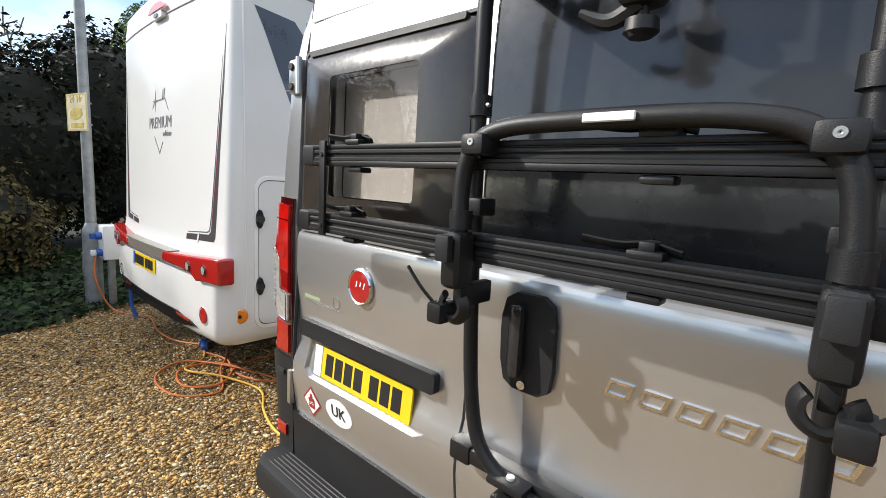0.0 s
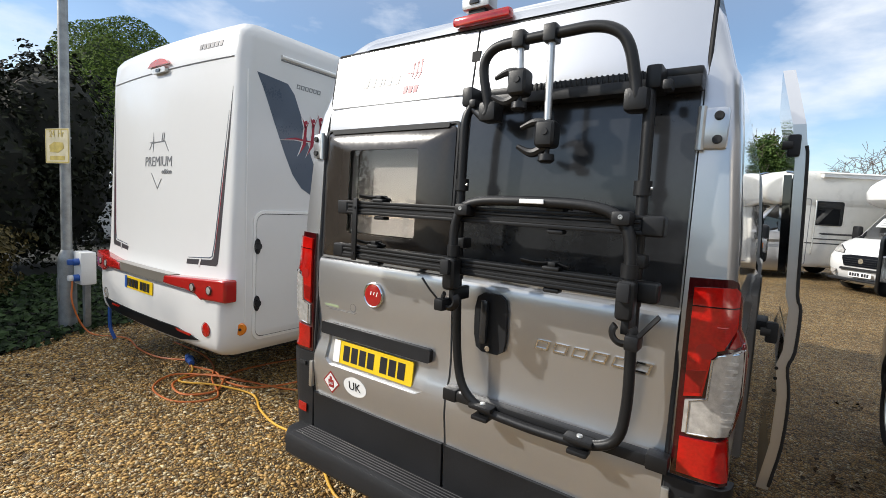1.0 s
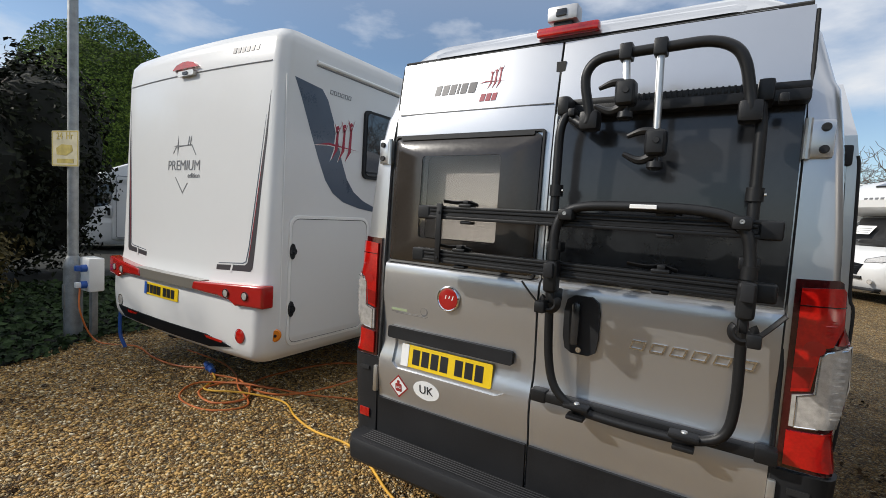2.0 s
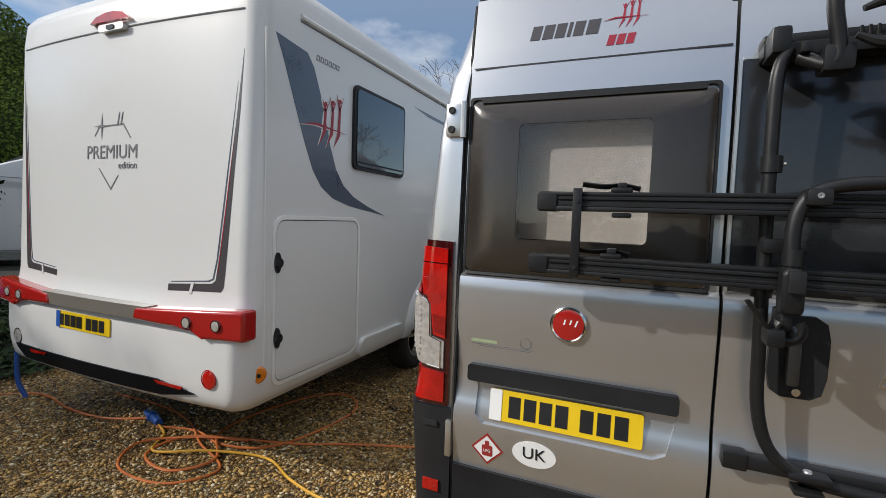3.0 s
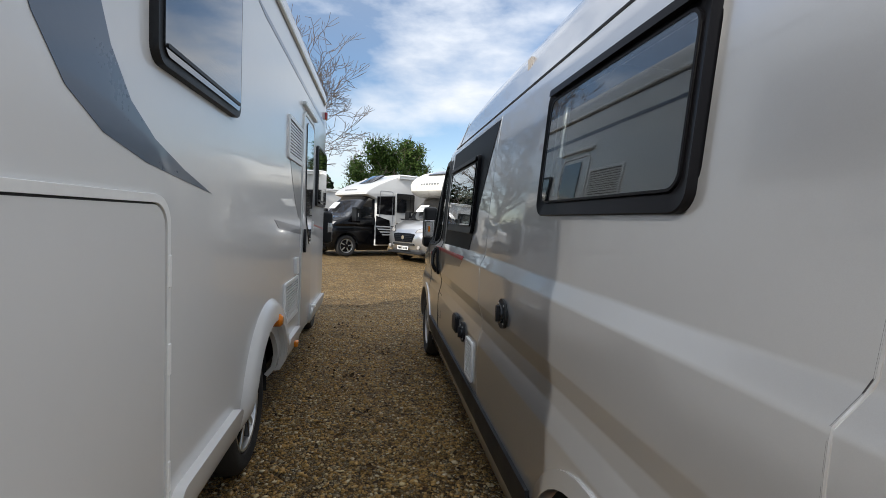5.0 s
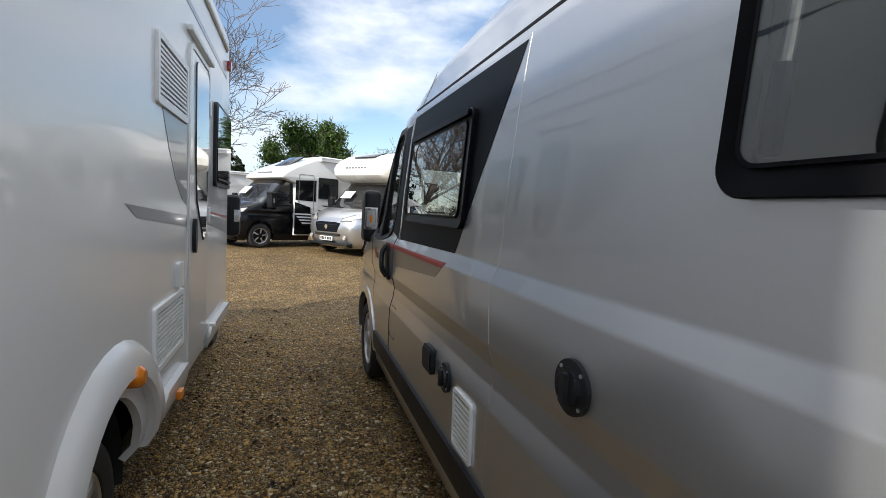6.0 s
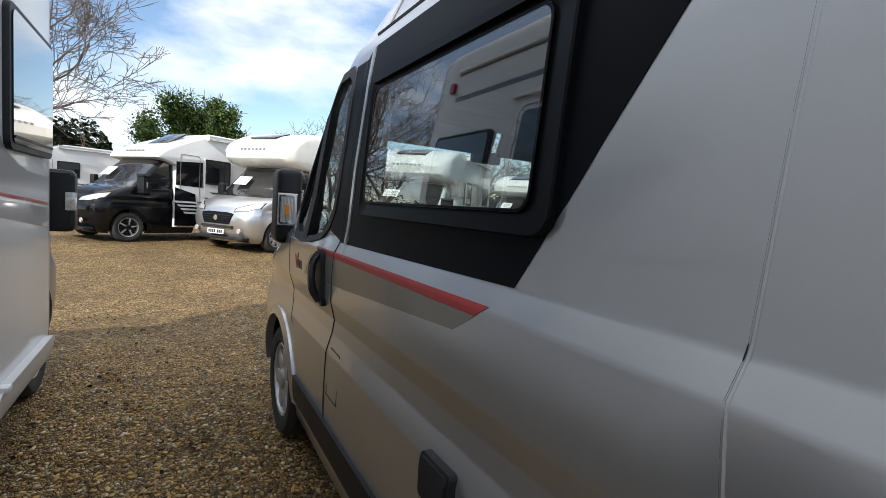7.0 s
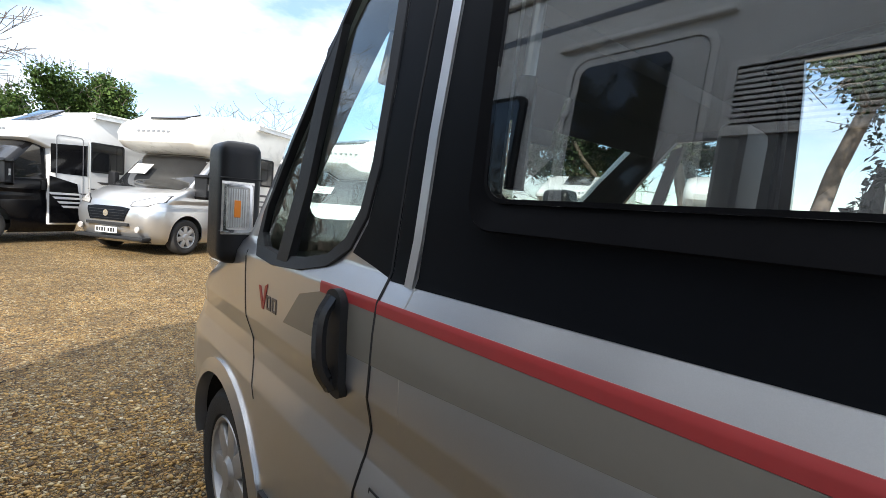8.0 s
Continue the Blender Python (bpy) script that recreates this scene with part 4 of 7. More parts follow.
side_window(3.66, 1.432, 4.652, 1.928, "black framed hinged acrylic side window", 0.03)
side_window(1.655, 1.540, 2.500, 2.000, "black framed hinged acrylic side window")
cw = part("cab_window", plate(CAB_WIN, -0.018, -0.013, LEFT, None, (1.45, 1.6, 1.75, 1.9)), CAB_GLASS, van, "green tinted cab door glass")
cw.visible_shadow = False
inner = [(p[0] * 0.94 + 5.27 * 0.06, p[1] * 0.94 + 1.63 * 0.06) for p in CAB_WIN]
part("cab_window_seal", ring([(5.27 + (p[0] - 5.27) * 1.05, 1.63 + (p[1] - 1.63) * 1.04) for p in CAB_WIN], inner, -0.02, 0.006, LEFT), PLASTIC, van)
part("quarter_bar", plate([(5.37, 1.28), (5.45, 1.28), (5.28, 1.86), (5.205, 1.92)], -0.02, 0.005, LEFT, None, (1.5, 1.7)), PLASTIC, van)
cw = part("cab_window", plate(CAB_WIN_FAR, -0.018, -0.013, RIGHT, None, (1.45, 1.6, 1.75)), CAB_GLASS, van)
part("quarter_bar", plate([(5.36, 1.28), (5.42, 1.28), (5.24, 1.86), (5.18, 1.88)], -0.03, 0.005, RIGHT, None, (1.5, 1.7)), PLASTIC, van)
cw.visible_shadow = False
# windscreen
b = bmesh.new()
zz = [1.35, 1.45, 1.6, 1.75, 1.9, 2.0, 2.08]
rows = []
for z in zz:
    half = van_contour(z, VAN_REAR, AXLE)[-8:]
    rows.append([b.verts.new((CX - x * 0.985, y - 0.018, z)) for x, y in half] + [b.verts.new((CX + x * 0.985, y - 0.018, z)) for x, y in half[-2::-1]])
for p, q in zip(rows, rows[1:]):
    for k in range(len(p) - 1):
        b.faces.new((p[k], p[k + 1], q[k + 1], q[k]))
bmesh.ops.recalc_face_normals(b, faces=b.faces)
ret = bmesh.ops.solidify(b, geom=b.faces[:], thickness=0.005)
ws = part("windscreen", b, CAB_GLASS, van, "clear curved windscreen")
ws.visible_shadow = False
# seams, drip gutter
def seam(pts, r, material, name):
    line = []
    for (y0, z0), (y1, z1) in zip(pts, pts[1:]):
        m_ = max(int(abs(z1 - z0) / 0.02), 1)
        line += [LEFT(y0 + (y1 - y0) * k / m_, z0 + (z1 - z0) * k / m_, -0.001) for k in range(m_)]
    line.append(LEFT(*pts[-1], -0.001))
    return part(name, tube(line, r, 6, None, 1), material, van)


for pts in ([(1.25, 2.06), (1.275, 1.7), (1.30, 1.34), (1.325, 1.27), (1.33, 0.95), (1.33, 0.60)], [(3.285, 2.08), (3.293, 1.9), (3.315, 1.34), (3.322, 1.27), (3.305, 1.05), (3.298, 0.90), (3.29, 0.50)]):
    seam(pts, 0.0032, SILVER, "panel_seam")
    seam([(y + 0.0045, z) for y, z in pts], 0.0011, BLACK_INK, "seam_groove")
part("pillar_strip", plate([(4.790, 1.31), (4.815, 1.31), (4.752, 2.06), (4.727, 2.06)], 0.0, 0.006, LEFT, None, (1.4, 1.6, 1.8, 1.95)), SILVER, van, "silver strip between the black panels")
seam([(4.805, 2.03), (4.84, 1.7), (4.878, 1.31), (4.89, 1.20), (4.905, 1.02), (4.93, 0.90), (4.95, 0.75), (4.96, 0.42)], 0.0045, BLACK_INK, "door_gap")
seam([(4.725, 2.05), (4.755, 1.7), (4.788, 1.31), (4.795, 1.25), (4.79, 1.05)], 0.0022, ALU, "slide_gap")
part("drip_gutter", tube([LEFT(y, 2.115, 0.0) for y in (1.14, 2.0, 3.0, 4.0, 4.75)], 0.008, 6, None, 2), BLACK_INK, van)
part("roof_joint", plate([(4.66, 2.13), (4.68, 2.13), (4.55, 2.30), (4.53, 2.30)], 0.0, 0.003, LEFT, None, (2.2, 2.26)), SILVER, van)
# vinyl
CU = (1.33, 1.4, 1.5, 1.6, 1.7, 1.8, 1.9, 1.95, 2.0)
bm_ = plate([(4.787, 1.312), (3.758, 1.326), (3.62, 1.53), (3.45, 1.80), (3.33, 2.0), (3.30, 2.065), (4.724, 2.065)], 0.0005, 0.002, LEFT, None, CU)
part("black_decal", carved(bm_, "black_decal", BLACK_VINYL, [plate(rr(3.70, 1.435, 4.625, 1.92, 0.05), -0.2, 0.2, LEFT)], 0), None, van, "black vinyl panel round the side window")
part("black_decal", plate([(4.872, 1.315), (5.04, 1.35), (4.985, 1.42), (4.955, 1.52), (4.93, 1.7), (4.918, 1.9), (4.925, 2.03), (4.81, 2.03), (4.84, 1.7)], 0.0005, 0.002, LEFT, None, CU), BLACK_VINYL, van)
part("black_decal", plate([(4.818, 1.312), (4.870, 1.312), (4.834, 1.7), (4.798, 2.03), (4.757, 2.06)], 0.0005, 0.002, LEFT, None, CU), BLACK_VINYL, van)
part("red_stripe", plate([(5.14, 1.243), (5.14, 1.270), (3.808, 1.278), (3.848, 1.250)], 0.0005, 0.002, LEFT, None, (1.262, 1.266, 1.272), (4.0, 4.5)), RED_VINYL, van, "red vinyl stripe")
part("grey_stripe", plate([(5.37, 1.112), (5.26, 1.215), (5.14, 1.243), (3.848, 1.249), (3.935, 1.198), (4.76, 1.140)], 0.0003, 0.0015, LEFT, None, (1.15, 1.20)), GREY_VINYL, van, "dull grey vinyl stripe")
part("badge_mark", plate([(5.575, 1.185), (5.555, 1.185), (5.535, 1.135), (5.52, 1.190), (5.495, 1.20), (5.53, 1.115), (5.545, 1.115)], 0.0005, 0.002, LEFT, None, (1.15,)), RED_VINYL, van)
for u in (5.47, 5.425):
    part("badge_mark", ring([(u, 1.12), (u + 0.034, 1.12), (u + 0.034, 1.165), (u, 1.165)], [(u + 0.008, 1.128), (u + 0.026, 1.128), (u + 0.026, 1.157), (u + 0.008, 1.157)], 0.0005, 0.002, LEFT), DARKGREY, van, smooth=0)
# side fittings
b = part("socket_box", plate(rr(3.878, 0.752, 4.02, 0.868, 0.012, 3), -0.004, 0.022, LEFT, None, (0.84,)), PLASTIC, van, "black hook-up socket cover")
part("socket_lid", plate(rr(3.888, 0.765, 4.01, 0.86, 0.01, 3), 0.022, 0.028, LEFT, None, (0.84,)), PLASTIC, b)


def round_cap(u, v, r, parent):
    f = lambda a, c, w: (CX - VAN_HALF(v) - w, a, c)
    c0 = part("filler_cap", plate(circle(u, v, r), -0.02, 0.012, f), PLASTIC, parent, "round black filler flange")
    part("cap", plate(circle(u, v, r * 0.66), 0.012, 0.024, f), BLACK_GLOSS, c0)
    part("grip", plate(rr(u - r * 0.16, v - r * 0.55, u + r * 0.16, v + r * 0.55, r * 0.1, 2), 0.024, 0.036, f), PLASTIC, c0)
    for k in range(4):
        a = radians(45 + 90 * k)
        part("screw", plate(circle(u + r * 0.84 * math.cos(a), v + r * 0.84 * math.sin(a), 0.005, 8), 0.012, 0.015, f), ALU, c0)


round_cap(2.81, 1.108, 0.066, van)
round_cap(3.715, 0.802, 0.062, van)
round_cap(1.56, 0.855, 0.035, van)
vf = part("side_vent", ring(rr(3.405, 0.575, 3.60, 0.81, 0.015, 4), rr(3.42, 0.592, 3.585, 0.793, 0.01, 4), 0.0, 0.012, LEFT), WHITE_TRIM, van, "white slatted vent cover")
part("vent_back", plate(rr(3.418, 0.59, 3.587, 0.795, 0.01, 3), 0.0, 0.003, LEFT), GREY_VINYL, vf)
for k in range(9):
    z = 0.60 + k * 0.021
    part("slat", plate([(3.42, z), (3.585, z), (3.585, z + 0.010), (3.42, z + 0.010)], 0.003, 0.010, LEFT), WHITE_TRIM, vf, smooth=0)
part("fuel_flap", ring([(4.775, 0.66), (4.92, 0.66), (4.885, 0.872), (4.768, 0.868)], [(4.779, 0.664), (4.916, 0.664), (4.882, 0.868), (4.772, 0.864)], -0.001, 0.002, LEFT), BLACK_INK, van, smooth=0)
part("sill_moulding", plate([(2.37, 0.40), (5.52, 0.40), (5.50, 0.54), (2.40, 0.54)], -0.004, 0.016, LEFT, None, (0.45,), [2.6 + 0.4 * k for k in range(7)]), PLASTIC, van, "dark grey sill moulding")
for yy in (AXLE, AXLE - 4.035):
    o = [(yy + 0.455 * math.cos(radians(a)), 0.36 + 0.455 * math.sin(radians(a))) for a in range(0, 181, 9)]
    i = [(yy + 0.400 * math.cos(radians(a)), 0.36 + 0.400 * math.sin(radians(a))) for a in range(0, 181, 9)]
    b = bmesh.new()
    lo = [[b.verts.new(LEFT(u, v, w)) for u, v in lp] for lp, w in ((o, -0.002), (o, 0.008), (i, 0.020), (i, -0.03))]
    for p, q in zip(lo, lo[1:]):
        for k in range(len(p) - 1):
            b.faces.new((p[k], p[k + 1], q[k + 1], q[k]))
    part("arch_lip", b, SILVER, van)
# door handle on the cab door
hd = part("cab_door_handle", plate(rr(4.995, 1.015, 5.075, 1.268, 0.036, 5), -0.004, 0.020, LEFT, None, (1.06, 1.15, 1.2)), PLASTIC, van, "black cab door handle")
part("grip", tube([LEFT(5.035, 1.25, 0.02), LEFT(5.035, 1.20, 0.045), LEFT(5.035, 1.10, 0.045), LEFT(5.035, 1.04, 0.02)], 0.017, 8, None, 5), BLACK_GLOSS, hd)


def mirror(parent, x, y, z, s, lamp=True):
    """A folded door mirror; s: the side that its lamp looks to."""
    b = box((x - 0.072, y - 0.10, z - 0.22), (x + 0.072, y + 0.10, z + 0.22), 0.05, None, None, 4)
    mb_ = part("mirror", b, MIRROR_BLACK, parent, "black folded door mirror")
    part("mirror_band", box((x - 0.0695, y - 0.1015, z + 0.085), (x + 0.0695, y + 0.10, z + 0.090), 0.002, seg=1), DARK, mb_)
    part("mirror_arm", box((x - s * 0.02, y - 0.02, z - 0.15), (x - s * 0.16, y + 0.06, z - 0.09), 0.02), PLASTIC, mb_)
    if lamp:
        lm = part("indicator", box((x - s * 0.026, y - 0.114, z - 0.10), (x + s * 0.062, y - 0.02, z + 0.065), 0.010), CLEAR_LENS, mb_, "clear mirror indicator lens")
        part("lens_bezel", ring(rr(x + s * 0.018 - 0.048, z - 0.104, x + s * 0.018 + 0.048, z + 0.069, 0.012, 3), rr(x + s * 0.018 - 0.039, z - 0.093, x + s * 0.018 + 0.039, z + 0.058, 0.009, 3), 0.0, 0.006, lambda u, v, w: (u, y - 0.112 - w, v)), CHROME, lm)
        for k in range(8):
            part("lens_rib", box((x + s * 0.018 - 0.030 + k * 0.008, y - 0.1155, z - 0.084), (x + s * 0.018 - 0.026 + k * 0.008, y - 0.113, z + 0.050), 0), ALU, lm)
        part("bulb", box((x + s * 0.018 - 0.012, y - 0.117, z - 0.05), (x + s * 0.018 + 0.010, y - 0.1135, z + 0.01), 0.001, seg=1), AMBER, lm, "amber bulb behind the lens")
    return mb_


mirror(van, -1.725, 5.935, 1.432, -1)
mirror(van, 0.275, 5.945, 1.432, 1)
# front end
for s in (-1, 1):
    b = plate([(0.55, 0.95), (0.90, 1.02), (0.93, 1.14), (0.70, 1.08)], 6.2, 6.62, lambda u, v, w: (CX + s * u, w, v))
    part("headlamp", b, CLEAR_LENS, van)
part("front_bumper", box((CX - 0.93, 6.2, 0.26), (CX + 0.93, 6.84, 0.62), 0.12), PLASTIC, van)
# bonnet joint and wing crease
seam([(5.72, 1.28), (5.71, 1.10), (5.68, 0.95), (5.60, 0.80)], 0.0035, BLACK_INK, "door_gap")

# sliding side door, slid back along the far side
sd_y0, sd_y1 = 2.05, 3.35
half_d = table([(0.36, 0.985), (0.6, 1.02), (0.84, 1.024), (0.98, 1.006), (1.06, 1.026), (1.265, 1.029), (1.325, 1.010), (1.95, 0.985), (2.10, 0.966), (2.42, 0.895)])
f_sd = lambda u, v, w: (CX + half_d(v) + 0.19 + w, u, v)
sdoor = part("sliding_door", plate([(sd_y0, 0.36), (sd_y1, 0.36), (sd_y1, 2.40), (sd_y0 + 0.12, 2.40), (sd_y0, 2.12)], -0.05, 0.0, f_sd, None, [0.5, 0.6, 0.84, 0.92, 0.98, 1.06, 1.265, 1.325, 1.5, 1.7, 1.95, 2.12, 2.25]), SILVER, van, "silver sliding side door, slid back and standing off the body")
part("door_rubber", tube([f_sd(sd_y0 - 0.004, v, -0.004) for v in (0.38, 0.6, 0.84, 0.98, 1.06, 1.26, 1.33, 1.6, 1.95, 2.02)], 0.007, 6, None, 3), RUBBER, sdoor)
part("door_trim", box((CX + 0.965, 2.1, 0.45), (CX + 1.05, 3.3, 1.30), 0.02), LINING, sdoor)
part("door_glass", plate([(2.2, 1.42), (3.2, 1.42), (3.2, 1.9), (2.2, 1.9)], -0.085, -0.052, f_sd), WIN_DARK, sdoor)
for v in (2.02, 1.14):
    lt = part("latch", box((CX + 1.09, 2.01, v - 0.05), (CX + 1.14, 2.06, v + 0.05), 0.012), PLASTIC, sdoor, "black door latch")
    part("roller", lathe([(0.02, -0.02), (0.02, 0.02), (0, 0.02)], 12, None, pose(CX + 1.09, 2.02, v)), RUBBER, lt)
for v in (0.86, 0.92, 0.97):
    part("screw", lathe([(0.008, 0), (0.008, -0.006), (0, -0.006)], 10, None, pose(CX + 1.15, 2.048, v, 0, 0, 90)), DARK, sdoor)
part("door_arm", box((CX + 0.93, 2.25, 1.10), (CX + 1.10, 2.45, 1.15), 0.01), PLASTIC, sdoor)

# cabin
for s in (-1, 1):
    st = part("cab_seat", box((CX + s * 0.5 - 0.26, 4.75, 0.72), (CX + s * 0.5 + 0.26, 5.28, 0.92), 0.06, None, None, 3), SEAT, van, "grey cab seat with a pale head cover")
    part("seat_base", box((CX + s * 0.5 - 0.2, 4.8, 0.42), (CX + s * 0.5 + 0.2, 5.2, 0.74), 0.02), DASH, st)
    part("backrest", box((-0.25, -0.07, 0), (0.25, 0.07, 0.66 if s > 0 else 0.48), 0.06, None, pose(CX + s * 0.5, 4.80, 0.88, 8), 3), SEAT, st)
    if s < 0:
        continue
    part("headrest", box((-0.14, -0.05, 0.52), (0.14, 0.06, 1.0), 0.05, None, pose(CX + s * 0.56, 4.83, 0.88, 3), 3), SEAT_PALE, st)
dash = part("dashboard", box((CX - 0.88, 5.45, 0.78), (CX + 0.88, 5.95, 1.26), 0.09, None, None, 3), DASH, van, "charcoal dashboard")
mw = pose(CX + 0.45, 5.33, 1.20, 0, 0, 90) @ pose(0, 0, 0, 0, 62, 0)
ring_pts = [mw @ Vector((0, 0.185 * math.cos(2 * math.pi * k / 24), 0.185 * math.sin(2 * math.pi * k / 24))) for k in range(25)]
sw = part("steering_wheel", tube(ring_pts, 0.016, 8, None, 2), DASH, van)
part("wheel_boss", tube([mw @ Vector((0.0, 0, -0.18)), mw @ Vector((0.0, 0, 0)), mw @ Vector((0, 0, 0.18))], 0.035, 8, None, 2), DASH, sw)
part("rear_view_mirror", box((CX - 0.05, 5.40, 1.775), (CX + 0.16, 5.44, 1.85), 0.018), DASH, van, "black rear-view mirror")
part("mirror_stem", tube([(CX + 0.05, 5.44, 1.82), (CX + 0.05, 5.49, 1.835)], 0.012, 8, None, 1), DASH, van)
part("cab_headliner", box((CX - 0.84, 4.86, 1.925), (CX + 0.86, 5.22, 1.985), 0.02), LINING, van)
for s in (-1, 1):
    part("sun_visor", box((-0.40, -0.012, -0.15), (0.40, 0.012, 0.02), 0.01, None, pose(CX + s * 0.42, 5.22, 1.945, 22)), LINING, van, "grey folding sun visor")
part("ceiling_locker", box((CX + 0.45, 2.0, 1.95), (CX + 0.86, 3.0, 2.3), 0.03), PALE_LINING, van)
part("partition", box((CX - 0.9, 3.0, 0.42), (CX + 0.9, 3.05, 2.3)), PALE_LINING, van, "pale cabin partition")
part("bench_seat", box((CX - 0.9, 3.06, 0.42), (CX - 0.1, 3.5, 0.95), 0.05), SEAT, van)
part("bench_back", box((CX - 0.88, 3.07, 0.95), (CX - 0.12, 3.2, 1.45), 0.05), SEAT, van)
part("grab_trim", tube([(CX + 0.88, 3.42, 0.5), (CX + 0.86, 3.42, 1.9), (CX + 0.78, 3.46, 2.21), (CX + 0.78, 4.70, 2.21), (CX + 0.86, 4.74, 1.9), (CX + 0.90, 4.74, 0.5)], 0.02, 8, None, 5), RUBBER, van)

# ---- bike rack on the rear doors ----
rack = part("bike_rack", box((-0.670, 0.872, 0.868), (0.156, 0.918, 0.908), 0.008), RACK, van, "black tubular bike rack with folded rails")
part("bar_end", box((-0.685, 0.868, 0.862), (-0.62, 0.922, 0.914), 0.008), RACK, rack)
part("bar_end", box((0.10, 0.868, 0.862), (0.166, 0.922, 0.914), 0.008), RACK, rack)
tb = part("top_bar", box((-0.655, 0.905, 2.045), (0.150, 0.975, 2.085), 0.008), RACK, rack)
part("top_bar_hood", box((-0.655, 0.915, 2.083), (0.150, 0.985, 2.112), 0.010), RACK, tb)
for k in range(26):
    x = -0.44 + k * 0.018
    part("hood_rib", box((x, 0.912, 2.08), (x + 0.007, 0.92, 2.112), 0.001, seg=1), RACK, tb)
low = [(-0.606, 0.857, 2.045), (-0.628, 0.842, 1.985), (-0.632, 0.842, 1.85), (-0.628, 0.842, 1.5), (-0.622, 0.847, 1.25), (-0.612, 0.855, 1.06), (-0.575, 0.853, 0.945), (-0.49, 0.858, 0.885), (-0.35, 0.858, 0.872), (-0.2, 0.858, 0.872),
       (-0.08, 0.858, 0.882), (0.01, 0.856, 0.93), (0.034, 0.855, 1.05), (0.032, 0.852, 1.25), (0.03, 0.842, 1.5), (0.026, 0.842, 1.85), (0.024, 0.842, 1.97), (0.018, 0.857, 2.035)]
part("main_tube", tube(low, 0.0175, 12, None, 5), RACK, rack)
for x in (-0.485, -0.105):
    ft = part("foot_clamp", box((x - 0.05, 0.825, 0.885), (x + 0.05, 0.905, 0.905), 0.008), RACK, rack)
    part("clamp_jaw", box((x - 0.035, 0.826, 0.845), (x + 0.035, 0.880, 0.862), 0.006), RACK, ft)
    part("bolt", lathe([(0.012, 0), (0.010, 0.006), (0, 0.007)], 12, None, pose(x, 0.855, 0.904, 0, -90, 0)), ALU, ft)
for x in (-0.628, 0.026):
    for z in (1.74, 1.40):
        cb = part("collar", tube([(x, 0.842, z - 0.022), (x, 0.842, z + 0.022)], 0.026, 12, None, 1), RACK, rack)
        part("screw", lathe([(0.005, 0), (0.005, 0.006), (0, 0.006)], 8, None, pose(x + 0.025, 0.832, z)), ALU, cb)
    hk = part("top_bracket", box((x - 0.022, 0.835, 2.035), (x + 0.026, 0.96, 2.108), 0.014), RACK, rack)
    part("bracket_knob", box((x + 0.035, 0.80, 2.02), (x + 0.062, 0.85, 2.05), 0.008), RACK, hk)
# upper hoop
up = [(-0.585, 0.840, 2.02), (-0.530, 0.810, 1.985), (-0.512, 0.805, 2.02), (-0.530, 0.795, 2.12), (-0.525, 0.790, 2.175), (-0.485, 0.790, 2.213), (-0.40, 0.790, 2.222), (-0.25, 0.790, 2.226), (-0.14, 0.790, 2.226), (-0.07, 0.790, 2.20), (-0.035, 0.795, 2.15),
      (-0.015, 0.805, 2.06), (-0.005, 0.810, 1.995), (0.0, 0.840, 2.02)]
hoop = part("upper_hoop", tube(up, 0.018, 12, None, 5), RACK, rack)
for x in (-0.512, -0.008):
    part("hoop_joint", box((x - 0.035, 0.790, 1.965), (x + 0.035, 0.865, 2.035), 0.016), RACK, hoop)


def claw(x, z, zt):
    arm = part("holding_arm", tube([(x, 0.790, zt), (x + 0.008, 0.785, z + 0.05)], 0.0125, 12, None, 1), ALU, rack, "silver bike holding arm with a black claw")
    part("arm_clamp", box((x - 0.022, 0.763, zt - 0.028), (x + 0.022, 0.820, zt + 0.028), 0.008), RACK, arm)
    hd_ = part("claw_body", box((x - 0.025, 0.750, z - 0.035), (x + 0.045, 0.820, z + 0.055), 0.022, None, None, 3), RACK, arm)
    part("jaw", tube([(x + 0.02, 0.785, z + 0.045), (x - 0.035, 0.785, z + 0.052), (x - 0.085, 0.785, z + 0.036)], [0.016, 0.014, 0.008], 8, None, 5), RACK, hd_)
    part("jaw", tube([(x + 0.01, 0.785, z - 0.028), (x - 0.04, 0.785, z - 0.048), (x - 0.095, 0.785, z - 0.025)], [0.018, 0.015, 0.008], 8, None, 5), RACK, hd_)
    part("pivot", lathe([(0.012, 0), (0.010, -0.006), (0, -0.006)], 12, None, pose(x + 0.015, 0.752, z + 0.015, 0, 0, 90)), PLASTIC, hd_)
    part("knob", lathe([(0.010, -0.04), (0.010, -0.01), (0.026, -0.008), (0.028, 0.012), (0.018, 0.02), (0, 0.02)], 14, None, pose(x + 0.012, 0.785, z - 0.062, 0, 90, 0)), RACK, hd_)


claw(-0.392, 2.07, 2.224)
claw(-0.281, 1.895, 2.226)
# folded support hoop with its label
mid = [(-0.584, 0.745, 1.40), (-0.588, 0.745, 1.48), (-0.590, 0.747, 1.56), (-0.578, 0.748, 1.622), (-0.550, 0.750, 1.658), (-0.49, 0.750, 1.678), (-0.38, 0.750, 1.684), (-0.2, 0.750, 1.684), (-0.09, 0.750, 1.676), (-0.025, 0.750, 1.656), (0.016, 0.748, 1.61), (0.030, 0.747, 1.54),
       (0.032, 0.745, 1.48), (0.030, 0.745, 1.40)]
sh = part("support_hoop", tube(mid, 0.0178, 12, None, 5), RACK, rack)
part("label", box((-0.328, 0.727, 1.677), (-0.242, 0.733, 1.692), 0.002, seg=1), PAPER, sh, "small pale maker's label")
